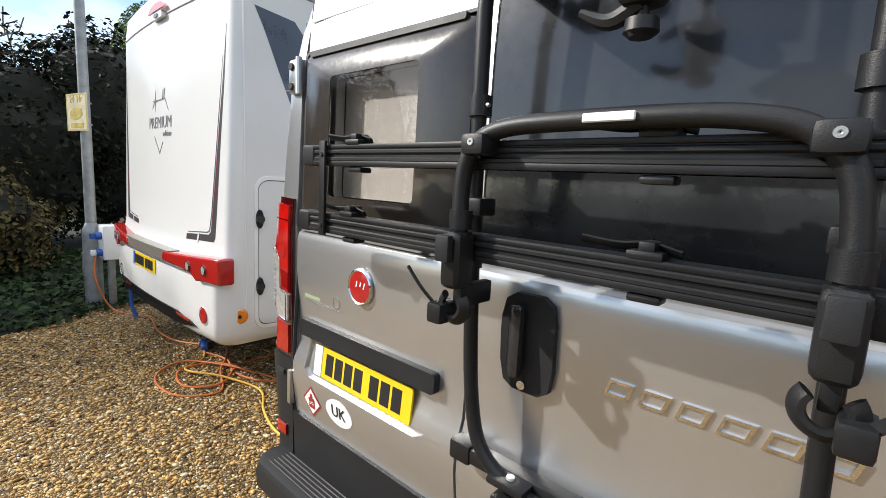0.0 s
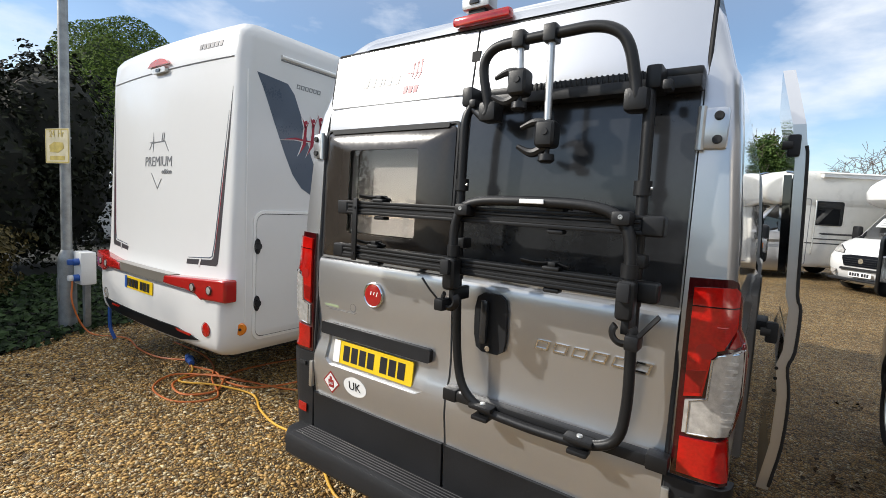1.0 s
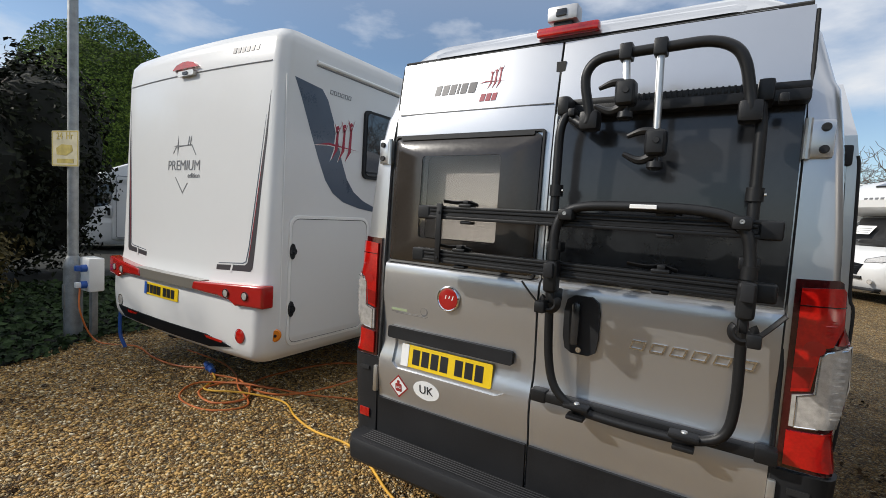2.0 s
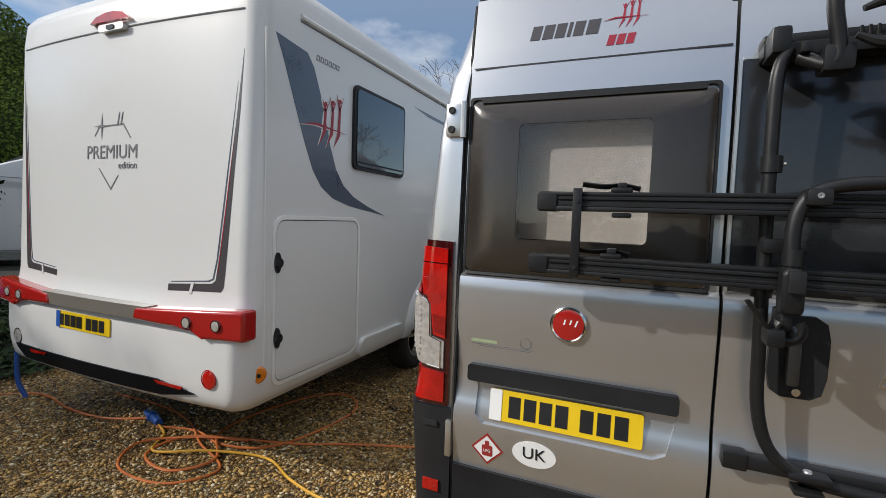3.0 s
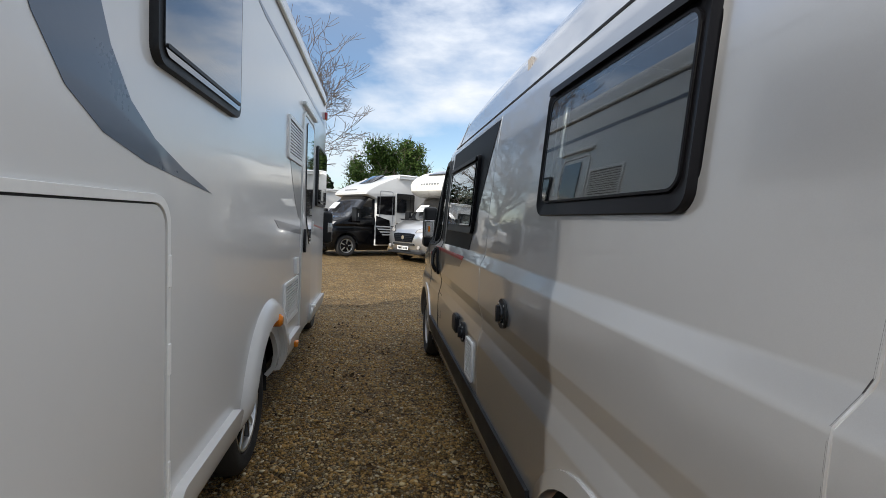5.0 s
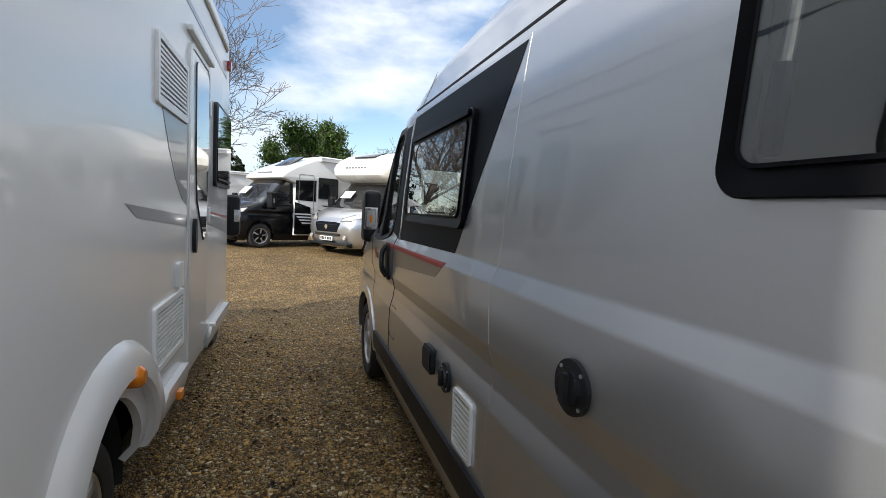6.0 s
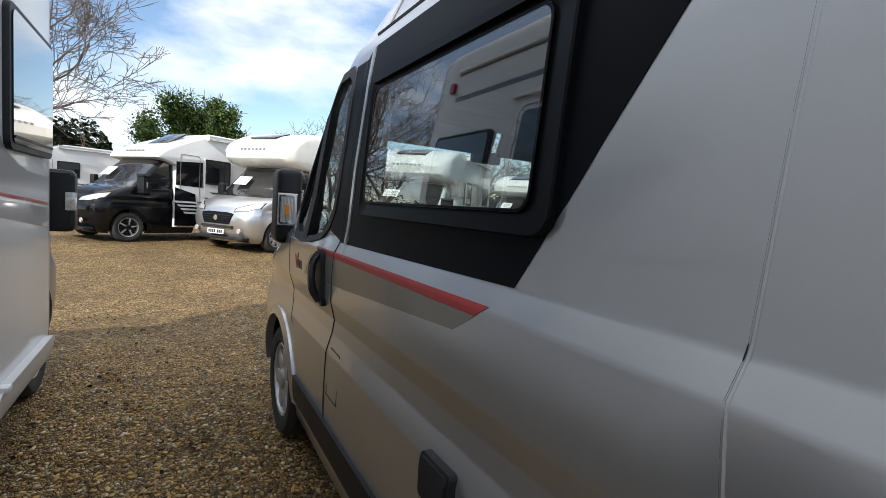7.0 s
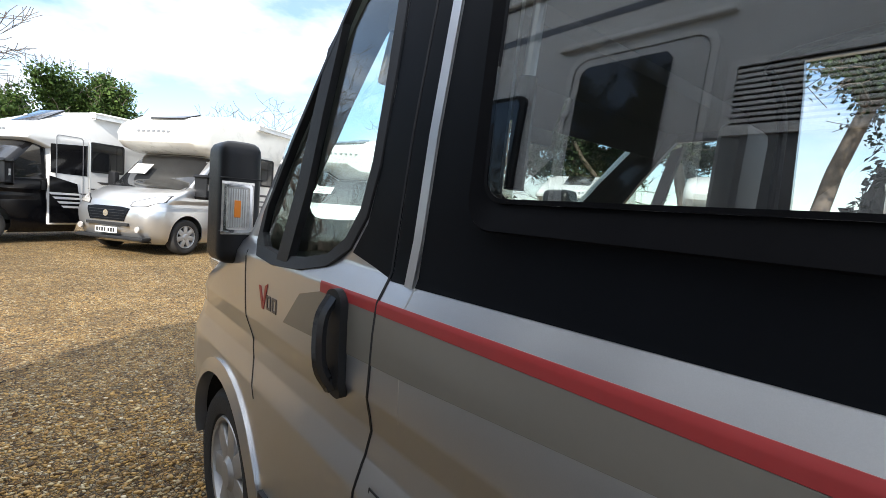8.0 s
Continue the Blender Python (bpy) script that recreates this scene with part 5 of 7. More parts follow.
for x in (-0.548, 0.0):
    hb = part("hoop_hinge", box((x - 0.028, 0.715, 1.625), (x + 0.028, 0.78, 1.668), 0.012), RACK, sh)
    part("bolt", lathe([(0.008, 0), (0.007, -0.004), (0.003, -0.004), (0, -0.001)], 12, None, pose(x, 0.717, 1.65, 0, 0, 90)), GALV, hb)
for x in (-0.586, 0.031):
    part("collar", tube([(x, 0.745, 1.515), (x, 0.745, 1.475)], 0.024, 12, None, 1), RACK, sh)
    part("sleeve", tube([(x, 0.745, 1.470), (x, 0.744, 1.40)], 0.025, 12, None, 1), RACK, sh)
    dr = 1 if x > -0.3 else -1
    ra = part("ratchet", box((x - 0.026, 0.709, 1.350), (x + 0.026, 0.771, 1.470), 0.020, None, None, 3), RACK, rack, "black ratchet strap clamp")
    part("buckle", box((x - 0.018, 0.687, 1.410), (x + 0.018, 0.705, 1.465), 0.005), PLASTIC, ra)
    cpts = [(x + 0.031 * math.cos(a), 0.735, 1.312 + 0.031 * math.sin(a)) for a in np.linspace(2.4, 7.0, 12)]
    part("clamp_ring", tube(cpts, 0.008, 8, None, 3, 1.9), RACK, ra)
    part("clamp_lug", box((x + dr * 0.03 - 0.02, 0.705, 1.270), (x + dr * 0.03 + 0.02, 0.775, 1.315), 0.008), RACK, ra)
    part("strap_tail", tube([(x + dr * 0.04, 0.725, 1.305), (x + dr * 0.07, 0.705, 1.345), (x + dr * 0.10, 0.695, 1.385)], 0.004, 6, None, 5, 2.2), RACK, ra)
    part("swing_link", box((x - 0.012, 0.745, 1.305), (x + 0.012, 0.855, 1.355), 0.006), RACK, ra)


def rail(z, x0, x1, y):
    rl = part("rail", box((x0, y - 0.027, z - 0.028), (x1, y + 0.024, z - 0.014), 0.004), RACK, rack, "black ribbed bike rail")
    for dz in (-0.010, 0.010):
        part("rail_rib", box((x0 + 0.02, y - 0.028, z + dz - 0.006), (x1 - 0.02, y + 0.02, z + dz + 0.006), 0.003, seg=1), RACK, rl)
    part("rail_web", box((x0 + 0.01, y - 0.022, z - 0.028), (x1 - 0.01, y + 0.022, z + 0.026), 0.003), RACK, rl)
    part("rail_top", box((x0, y - 0.027, z + 0.018), (x1, y + 0.024, z + 0.030), 0.004), RACK, rl)
    for xe, s in ((x0, -1), (x1, 1)):
        part("rail_end", box((xe - 0.045 if s < 0 else xe - 0.02, y - 0.029, z - 0.031), (xe + 0.02 if s < 0 else xe + 0.045, y + 0.024, z + 0.031), 0.012, None, None, 3), RACK, rl)
    for xc in (x0 + 0.20, -0.22):
        wc = part("wheel_clip", box((xc - 0.03, y - 0.03, z + 0.028), (xc + 0.03, y + 0.022, z + 0.043), 0.006), RACK, rl)
        part("clip_lever", box((xc - 0.012, y - 0.025, z + 0.04), (xc + 0.015, y + 0.02, z + 0.058), 0.005), RACK, wc)
        part("strap", tube([(xc - 0.11, y - 0.02, z + 0.052), (xc - 0.05, y - 0.01, z + 0.046), (xc + 0.0, y, z + 0.05), (xc + 0.05, y, z + 0.04)], 0.004, 6, None, 4, 2.5), RACK, wc)
        part("clip_foot", box((xc - 0.025, y - 0.02, z - 0.045), (xc + 0.03, y + 0.02, z - 0.03), 0.006), RACK, wc)


rail(1.628, -1.20, 0.065, 0.797)
rail(1.434, -1.22, 0.065, 0.797)
sp = part("spacer_strap", box((-1.135, 0.757, 1.400), (-1.108, 0.767, 1.668), 0.003), RACK, rack)
for z in (1.43, 1.63):
    part("screw", lathe([(0.007, 0), (0.006, -0.004), (0, -0.004)], 10, None, pose(-1.121, 0.757, z, 0, 0, 90)), PLASTIC, sp)
for x in (-0.61, 0.03):
    for z in (1.52, 1.63, 1.434):
        part("rail_clamp", box((x - 0.03, 0.80, z - 0.02), (x + 0.03, 0.86, z + 0.02), 0.008), RACK, rack)


# ---- coachbuilt vehicles: shared cab (front axle at the origin, nose along y) ----
CAB_Z = [z for z in VAN_Z if z <= 2.1]
def FRONT(u, v, w):
    h = VAN_HALF(v)
    return (u, VAN_FRONT(v) - VAN_EDGE(v) + VAN_EDGE(v) * (1 - min(abs(u) / h, 0.99) ** 3.33) ** 0.375 + w, v)


CAB_SIDE_WIN = [(p[0] - AXLE, p[1]) for p in CAB_WIN]


def cab(parent, paint, bumper, windscreen_card=False, lower=None):
    rear = lambda z: -1.6
    b = bmesh.new()
    rows = []
    for z in CAB_Z:
        half = van_contour(z, rear, 0.0)
        full = [(-x, y) for x, y in half] + [(x, y) for x, y in half[-2:0:-1]]
        rows.append([b.verts.new((x, y, z)) for x, y in full])
    n = len(rows[0])
    for p, q in zip(rows, rows[1:]):
        for k in range(n):
            b.faces.new((p[k], p[(k + 1) % n], q[(k + 1) % n], q[k]))
    b.faces.new(rows[-1])
    c = part("cab", carved(b, "cab", paint, [arch_cutter(0, 0, 0.36, 0.41, 0.72, 1.3), arch_cutter(0, 0, 0.36, 0.41, -1.3, -0.72)], 0.02), None, parent)
    part("cab_floor", box((-0.72, -1.5, 0.22), (0.72, 0.6, 0.36)), DARK, parent)
    # windscreen
    b = bmesh.new()
    rows = []
    for z in (1.27, 1.33, 1.5, 1.65, 1.8, 1.95, 2.05):
        half = van_contour(z, rear, 0.0)[-8:]
        rows.append([b.verts.new((-x * 0.99, y + 0.006, z)) for x, y in half] + [b.verts.new((x * 0.99, y + 0.006, z)) for x, y in half[-2::-1]])
    for p, q in zip(rows, rows[1:]):
        for k in range(len(p) - 1):
            b.faces.new((p[k], p[k + 1], q[k + 1], q[k]))
    part("windscreen", b, WIN_DARK, parent, "dark reflecting windscreen")
    if windscreen_card:
        m = pose(0.42, -0.25, 1.64, -45, 0, 0)
        part("price_card", box((-0.22, -0.15, 0.03), (0.22, 0.15, 0.036), 0, None, m), PAPER, parent, "white price card behind the windscreen")
        for k in range(3):
            part("card_line", box((-0.17, 0.08 - k * 0.07, 0.037), (0.14, 0.10 - k * 0.07, 0.039), 0, None, m), MIDGREY, parent)
    for s in (-1, 1):
        f = lambda u, v, w: (s * (VAN_HALF(v) + w), u, v)
        part("cab_window", plate(CAB_SIDE_WIN, 0.0, 0.006, f, None, (1.45, 1.6, 1.8, 1.95)), WIN_DARK, parent)
        part("headlamp", plate([(s * u, v) for u, v in ((0.50, 0.915), (0.80, 0.935), (0.975, 1.02), (0.975, 1.13), (0.74, 1.07), (0.52, 0.98))], -0.01, 0.016, FRONT, None, (0.95, 1.0, 1.05, 1.1), [s * q for q in (0.6, 0.7, 0.8, 0.86, 0.92, 0.96)]), CLEAR_LENS, parent, "clear swept headlamp")
        part("lamp_rim", ring([(s * u, v) for u, v in ((0.485, 0.905), (0.80, 0.922), (0.985, 1.01), (0.985, 1.145), (0.735, 1.084), (0.505, 0.99))], [(s * u, v) for u, v in ((0.50, 0.915), (0.80, 0.935), (0.972, 1.02), (0.972, 1.128), (0.74, 1.07), (0.52, 0.98))], -0.012, 0.018, FRONT), BLACK_INK, parent)
        part("fog_lamp", lathe([(0.06, 0), (0.055, 0.02), (0, 0.022)], 16, None, pose(s * 0.68, 0.815, 0.48, 0, 0, 90)), CLEAR_LENS, parent)
        wheel(parent, s * 0.90, 0, 0.345, 0.345, s, bumper, "")
        mi = part("mirror", box((s * 1.06, -0.30, 1.16), (s * 1.25, -0.16, 1.56), 0.05, None, None, 3), MIRROR_BLACK, parent, "black door mirror")
        part("mirror_arm", box((s * 0.98, -0.26, 1.24), (s * 1.1, -0.2, 1.30), 0.01), PLASTIC, mi)
        part("indicator", box((s * 1.20, -0.31, 1.30), (s * 1.255, -0.24, 1.42), 0.01), CLEAR_LENS, mi)
        part("door_line", tube([f(y, z, 0.0) for y, z in ((-1.05, 1.9), (-1.06, 1.3), (-1.04, 0.5))], 0.006, 6, None, 3), BLACK_INK, parent)
        part("door_handle", plate(rr(-0.97, 1.05, -0.90, 1.25, 0.03, 3), 0.0, 0.02, f, None, (1.1,)), PLASTIC, parent)
    gr = part("grille", plate([(-0.40, 0.62), (0.40, 0.62), (0.50, 0.86), (0.30, 0.885), (-0.30, 0.885), (-0.50, 0.86)], -0.01, 0.014, FRONT, None, (0.70, 0.78, 0.84), (-0.3, -0.15, 0, 0.15, 0.3)), BLACK_VINYL, parent, "black grille")
    for k in range(4):
        z = 0.655 + k * 0.052
        part("grille_bar", plate([(-0.42, z), (0.42, z), (0.42, z + 0.008), (-0.42, z + 0.008)], 0.014, 0.020, FRONT, None, (), (-0.3, -0.15, 0, 0.15, 0.3)), PLASTIC, gr)
    part("grille_badge", plate(circle(0, 0.75, 0.06, 18), 0.014, 0.028, FRONT), CHROME, gr)
    part("lower_grille", box((-0.50, 0.72, 0.525), (0.50, 0.862, 0.585), 0.012), DARK, parent)
    part("bumper_lip", box((-0.80, 0.62, 0.27), (0.80, 0.83, 0.33), 0.02), PLASTIC, parent)
    number_plate(parent, -0.26, 0.26, 0.385, 0.495, lambda u, v, w: (-u, 0.858 + w, v), PAPER, False)
    return c


def coach_shell(y0, y1, half, z0, z1, nose, rad=0.14):
    """The habitation body: slices from z0 to z1; nose(z): its front."""
    b = bmesh.new()
    rows = []
    for z, s in [(z0, 0.95), (z0 + 0.05, 0.99), (z0 + 0.12, 1.0), (1.0, 1.0), (1.9, 1.0), (1.99, 1.0), (2.05, 1.0), (2.12, 1.0), (2.22, 1.0), (2.4, 1.0), (2.55, 1.0), (2.66, 1.0), (z1 - 0.14, 1.0), (z1 - 0.07, 0.985), (z1 - 0.02, 0.95), (z1, 0.88)]:
        h, f = half * s, nose(z)
        rows.append([b.verts.new((x, y, z)) for x, y in rr(-h, y0 + (1 - s), h, f, rad, 5)])
    for p, q in zip(rows, rows[1:]):
        for k in range(len(p)):
            b.faces.new((p[k], p[(k + 1) % len(p)], q[(k + 1) % len(p)], q[k]))
    b.faces.new(rows[-1])
    b.faces.new(rows[0][::-1])
    return b


def coachbuilt(label, m, cab_paint, overcab, body_mat=WHITE, stripes=None, wheels="dark", length=5.2, dark_front=False):
    v = thing("motorhome", (0, 0, 0), label, "motorhome", "parked motorhomes")
    cab(v, cab_paint, wheels, True)
    if overcab:
        nose = table([(0.3, -1.0), (1.99, -1.0), (2.05, -0.48), (2.12, -0.24), (2.22, -0.13), (2.4, -0.10), (2.55, -0.18), (2.75, -0.45), (2.87, -0.8), (2.95, -1.2)])
    else:
        nose = table([(0.3, -1.0), (1.95, -1.0), (2.02, -0.55), (2.1, -0.5), (2.3, -0.75), (2.5, -1.2), (2.7, -1.7), (2.8, -2.0)])
    zt = 2.95 if overcab else 2.82
    b = coach_shell(-length, -1.0, 1.14, 0.36, zt, nose, 0.34 if overcab else 0.14)
    part("habitation_body", b, body_mat, v, "white coachbuilt body")
    sk = part("skylight", box((-0.42, -0.62 if overcab else -1.75, zt - 0.22), (0.42, -0.1 if overcab else -1.1, zt - 0.17), 0.02), WIN_DARK, v, "dark roof skylight")
    if overcab:
        sk.data.transform(pose(0, -0.66, 2.822, -19) @ pose(0, 0.36, -2.755))
    else:
        sk.data.transform(pose(0, -1.42, 2.615, -31) @ pose(0, 1.42, -2.62))
    for k in range(7):
        x = -0.42 + k * 0.125
        part("brand_bar", box((x, -0.13 if overcab else -0.62, 2.40 if overcab else 2.2), (x + 0.07, -0.095 if overcab else -0.60, 2.45 if overcab else 2.235), 0), MIDGREY, v)
    for s in (-1, 1):
        f = lambda u, w_, w: (s * (1.14 + w), u, w_)
        wf_ = part("side_window", ring(rr(-2.5, 1.5, -1.75, 2.15, 0.06, 4), rr(-2.46, 1.54, -1.79, 2.11, 0.05, 4), 0, 0.02, f), PLASTIC, v)
        part("pane", plate(rr(-2.47, 1.53, -1.78, 2.12, 0.05, 4), 0.002, 0.012, f), WIN_DARK, wf_)
        part("side_window", plate(rr(-4.6, 1.55, -3.9, 2.1, 0.06, 4), 0.002, 0.02, f), WIN_DARK, v)
        part("entry_door", ring(rr(-1.62, 0.42, -1.1, 2.2, 0.06, 4), rr(-1.605, 0.435, -1.115, 2.185, 0.05, 4), 0.0, 0.006, f), MIDGREY, v)
        for z, wd, ya in (stripes or ((1.25, 0.05, -2.0), (1.12, 0.03, -1.8), (1.0, 0.03, -1.6))):
            part("side_stripe", plate([(-length + 0.3, z), (ya, z), (ya + 0.1, z + wd), (-length + 0.3, z + wd)], 0.0005, 0.003, f), DARKGREY, v)
        if dark_front:
            part("dark_panel", plate([(-0.98, 0.40), (-1.62, 0.40), (-1.50, 1.22), (-0.98, 1.36)], -0.002, 0.008, f), BLACK_PAINT, v)
            for k in range(4):
                part("white_flash", plate([(-1.0 - 0.08 * k, 0.98 - k * 0.09), (-1.55, 0.98 - k * 0.09), (-1.55, 1.02 - k * 0.09), (-0.95 - 0.08 * k, 1.03 - k * 0.09)], 0.008, 0.011, f), WHITE, v)
            part("dark_band", plate([(-1.0, 1.42), (-1.7, 1.40), (-1.7, 2.05), (-1.0, 2.0)], -0.002, 0.005, f), BLACK_PAINT, v)
        part("awning", box((s * 1.10, -4.6, zt - 0.16), (s * 1.20, -1.8, zt - 0.06), 0.03), WHITE_TRIM, v)
        b = tube([(s * 1.17, -1.72, 0.7), (s * 1.20, -1.72, 0.9), (s * 1.20, -1.72, 2.0), (s * 1.17, -1.72, 2.15)], 0.014, 8, None, 4)
        part("grab_rail", b, ALU, v)
        wheel(v, s * 0.98, -3.6, 0.345, 0.345, s, wheels, "")
    v.matrix_basis = m
    return v


def heading(x, y, dx, dy):
    return pose(x, y, ground_z(x, y), 0, 0, math.degrees(math.atan2(-dx, dy)))


# ---- white motorhome beside the van ----
MX, MS, M0 = -4.115, -2.93, -4.055
mh = thing("motorhome", (MX, 4.6, 0), "white motorhome with navy side swoosh and red rear light bar", "motorhome", "parked motorhomes")
MH_HALF = table([(0.40, 1.11), (0.46, 1.16), (0.58, 1.185), (2.70, 1.185), (2.90, 1.178), (2.95, 1.145), (2.98, 1.06)])
MH_Y = table([(0.40, 1.22), (0.44, 1.165), (0.52, 1.145), (0.70, 1.135), (0.86, 1.14), (0.93, 1.165), (1.03, 1.205), (1.10, 1.215), (2.68, 1.272), (2.72, 1.272), (2.88, 1.292), (2.95, 1.34), (2.98, 1.44)])
MH_BOW = lambda x: 0.05 * ((x - MX) / 1.1) ** 2


def MU(u):
    return MX + (u - M0) * 1.055


def MRS(u, v, w):
    return (MX + MH_HALF(v) + w, u, v)


def MRR(u, v, w):
    v += 0.047 * max(v - 1.3, 0)
    return (MU(u), MH_Y(v) + MH_BOW(MU(u)) - w, v)


b = bmesh.new()
rows = []
mzs = [0.40, 0.43, 0.46, 0.50, 0.56, 0.62, 0.70, 0.80, 0.86, 0.90, 0.93, 0.98, 1.03, 1.10, 1.4, 1.8, 2.2, 2.5, 2.66, 2.68, 2.72, 2.78, 2.84, 2.88, 2.92, 2.95, 2.97, 2.98]
for z in mzs:
    h = MH_HALF(z)
    e = h - 0.10
    half = [(e * k / 6, MH_Y(z) + MH_BOW(MX + e * k / 6)) for k in range(7)]
    y0 = half[-1][1]
    half += [(e + 0.10 * math.sin(radians(15 * k)), y0 + 0.12 * (1 - math.cos(radians(15 * k)))) for k in range(1, 7)]
    half += [(h, y0 + 0.12 + (6.45 - y0 - 0.12) * k / 10) for k in range(1, 11)]
    half += [(h - 0.2 * (1 - math.cos(radians(30 * k))), 6.45 + 0.35 * math.sin(radians(30 * k))) for k in range(1, 4)]
    rows.append([b.verts.new((MX - x, y, z)) for x, y in half] + [b.verts.new((MX + x, y, z)) for x, y in half[::-1][:-1]])
for p, q in zip(rows, rows[1:]):
    for k in range(len(p)):
        b.faces.new((p[k], p[(k + 1) % len(p)], q[(k + 1) % len(p)], q[k]))
b.faces.new(rows[-1])
mcut = [arch_cutter(MX, 3.62, 0.38, 0.43, 0.8, 1.3), arch_cutter(MX, 3.62, 0.38, 0.43, -1.3, -0.8)]
part("habitation_body", carved(b, "habitation_body", WHITE, mcut, 0.03), None, mh, "white gelcoat coachbuilt body")
part("underfloor", box((MX - 1.05, 1.35, 0.36), (MX + 1.05, 6.5, 0.42)), DARK, mh)
part("chassis_rail", box((MX - 0.5, 1.4, 0.28), (MX - 0.4, 6.5, 0.36)), DARK, mh)
part("chassis_rail", box((MX + 0.4, 1.4, 0.28), (MX + 0.5, 6.5, 0.36)), DARK, mh)
for s in (-1, 1):
    b = bmesh.new()
    tp = [(3.62 + 0.44 * math.cos(radians(a)), 0.38 + 0.44 * math.sin(radians(a))) for a in range(-10, 191, 10)]
    rows = [[b.verts.new((MX + s * x, y, z)) for y, z in tp] for x in (0.78, 1.10)]
    for k in range(len(tp) - 1):
        b.faces.new((rows[0][k], rows[0][k + 1], rows[1][k + 1], rows[1][k]))
    b.faces.new(rows[0])
    part("wheel_arch_liner", b, DARK, mh)
    wheel(mh, MX + s * 1.0, 3.62, 0.35, 0.35, s, "dark", "black and silver alloy wheel")
# flared arch
f_arch = lambda r, w: [MRS(3.70 + r * math.cos(radians(a)), max(0.42 + r * math.sin(radians(a)), 0.42), w) for a in range(0, 181, 9)]
b = bmesh.new()
lo = [[b.verts.new(c) for c in f_arch(r, w)] for r, w in ((0.575, -0.004), (0.55, 0.022), (0.52, 0.04), (0.44, 0.045), (0.425, 0.03), (0.425, -0.03))]
for p, q in zip(lo, lo[1:]):
    for k in range(len(p) - 1):
        b.faces.new((p[k], p[k + 1], q[k + 1], q[k]))
part("wheel_arch_flare", b, WHITE, mh, "white flared wheel arch")
for y0, y1 in ((2.36, 3.08), (4.24, 4.76), (5.44, 6.45)):
    part("skirt", plate(rr(y0, 0.445, y1, 0.60, 0.06, 4), -0.01, 0.035, MRS, None, (0.48, 0.52, 0.56), (y0 + 0.1, y1 - 0.1)), WHITE, mh, "white side skirt")
# locker
lk = part("locker_door", ring(rr(1.428, 0.505, 2.335, 1.548, 0.09, 6), rr(1.452, 0.529, 2.311, 1.524, 0.075, 6), -0.002, 0.010, MRS), WHITE_TRIM, mh, "white locker door with two black locks")
part("locker_panel", plate(rr(1.458, 0.535, 2.305, 1.518, 0.07, 6), -0.002, 0.006, MRS, None, (0.58,)), WHITE, lk)
part("locker_gap", ring(rr(1.452, 0.529, 2.311, 1.524, 0.075, 6), rr(1.458, 0.535, 2.305, 1.518, 0.07, 6), -0.002, 0.001, MRS), BLACK_INK, lk)
for z in (1.266, 0.811):
    lb = part("lock", plate([(1.462 + 0.026 * math.cos(2 * math.pi * k / 20), z + 0.062 * math.sin(2 * math.pi * k / 20)) for k in range(20)], 0.006, 0.020, MRS), PLASTIC, lk, "black oval lock")
    part("lock_grip", plate(circle(1.462, z, 0.028, 16), 0.020, 0.034, MRS), BLACK_GLOSS, lb)
for z in (0.68, 1.05, 1.32):
    part("hinge", box((MS + 0.004, 2.318, z - 0.05), (MS + 0.014, 2.335, z + 0.05), 0.003, seg=1), WHITE_TRIM, lk)
# windows


def mh_window(u0, v0, u1, v1):
    fr = part("window_frame", ring(rr(u0, v0, u1, v1, 0.05, 5), rr(u0 + 0.03, v0 + 0.03, u1 - 0.03, v1 - 0.03, 0.04, 5), -0.002, 0.024, MRS), PLASTIC, mh, "black framed tinted window")
    part("pane", plate(rr(u0 + 0.028, v0 + 0.028, u1 - 0.028, v1 - 0.028, 0.035, 5), 0.0, 0.030, MRS), WIN_DARK, fr, "dark tinted pane")
    part("pane_rail", plate(rr(u0 + 0.04, v0 + 0.05, u1 - 0.04, v0 + 0.062, 0.004, 2), 0.030, 0.034, MRS), PLASTIC, fr)


mh_window(2.214, 1.905, 2.985, 2.519)
mh_window(5.65, 1.60, 6.42, 2.21)
# decals
part("swoosh_decal", plate([(1.44, 2.60), (1.50, 2.48), (1.60, 2.24), (1.70, 2.01), (1.78, 1.85), (1.87, 1.745), (2.0, 1.675), (2.2, 1.63), (2.45, 1.60), (2.70, 1.572), (2.45, 1.635), (2.25, 1.70), (2.12, 1.775), (2.03, 1.88), (1.96, 2.03), (1.87, 2.30), (1.78, 2.50), (1.715, 2.572)],
                           0.0005, 0.002, MRS), NAVY, mh, "navy grey swoosh decal")
figures(mh, 1.858, 2.122, 0.385, MRS, 0.0021, 1, PAPER)
figures(mh, 1.87, 2.13, 0.36, MRS, 0.0052)
for k in range(6):
    u = 1.80 + k * 0.042
    part("model_bar", ring([(u, 2.555), (u + 0.032, 2.555), (u + 0.036, 2.59), (u + 0.004, 2.59)], [(u + 0.006, 2.561), (u + 0.026, 2.561), (u + 0.030, 2.584), (u + 0.010, 2.584)], 0.0005, 0.003, MRS), MIDGREY, mh, smooth=0)
part("line_decal", plate([(3.20, 2.582), (3.5, 2.55), (6.3, 2.52), (6.3, 2.56)], 0.0005, 0.002, MRS), NAVY, mh)
part("grey_decal", plate([(3.80, 1.470), (4.80, 1.405), (4.80, 1.345), (3.93, 1.415)], 0.0005, 0.002, MRS), MIDGREY, mh)
part("grey_decal", plate([(5.42, 1.40), (6.42, 1.33), (6.42, 1.22), (5.42, 1.335)], 0.0005, 0.002, MRS), MIDGREY, mh)
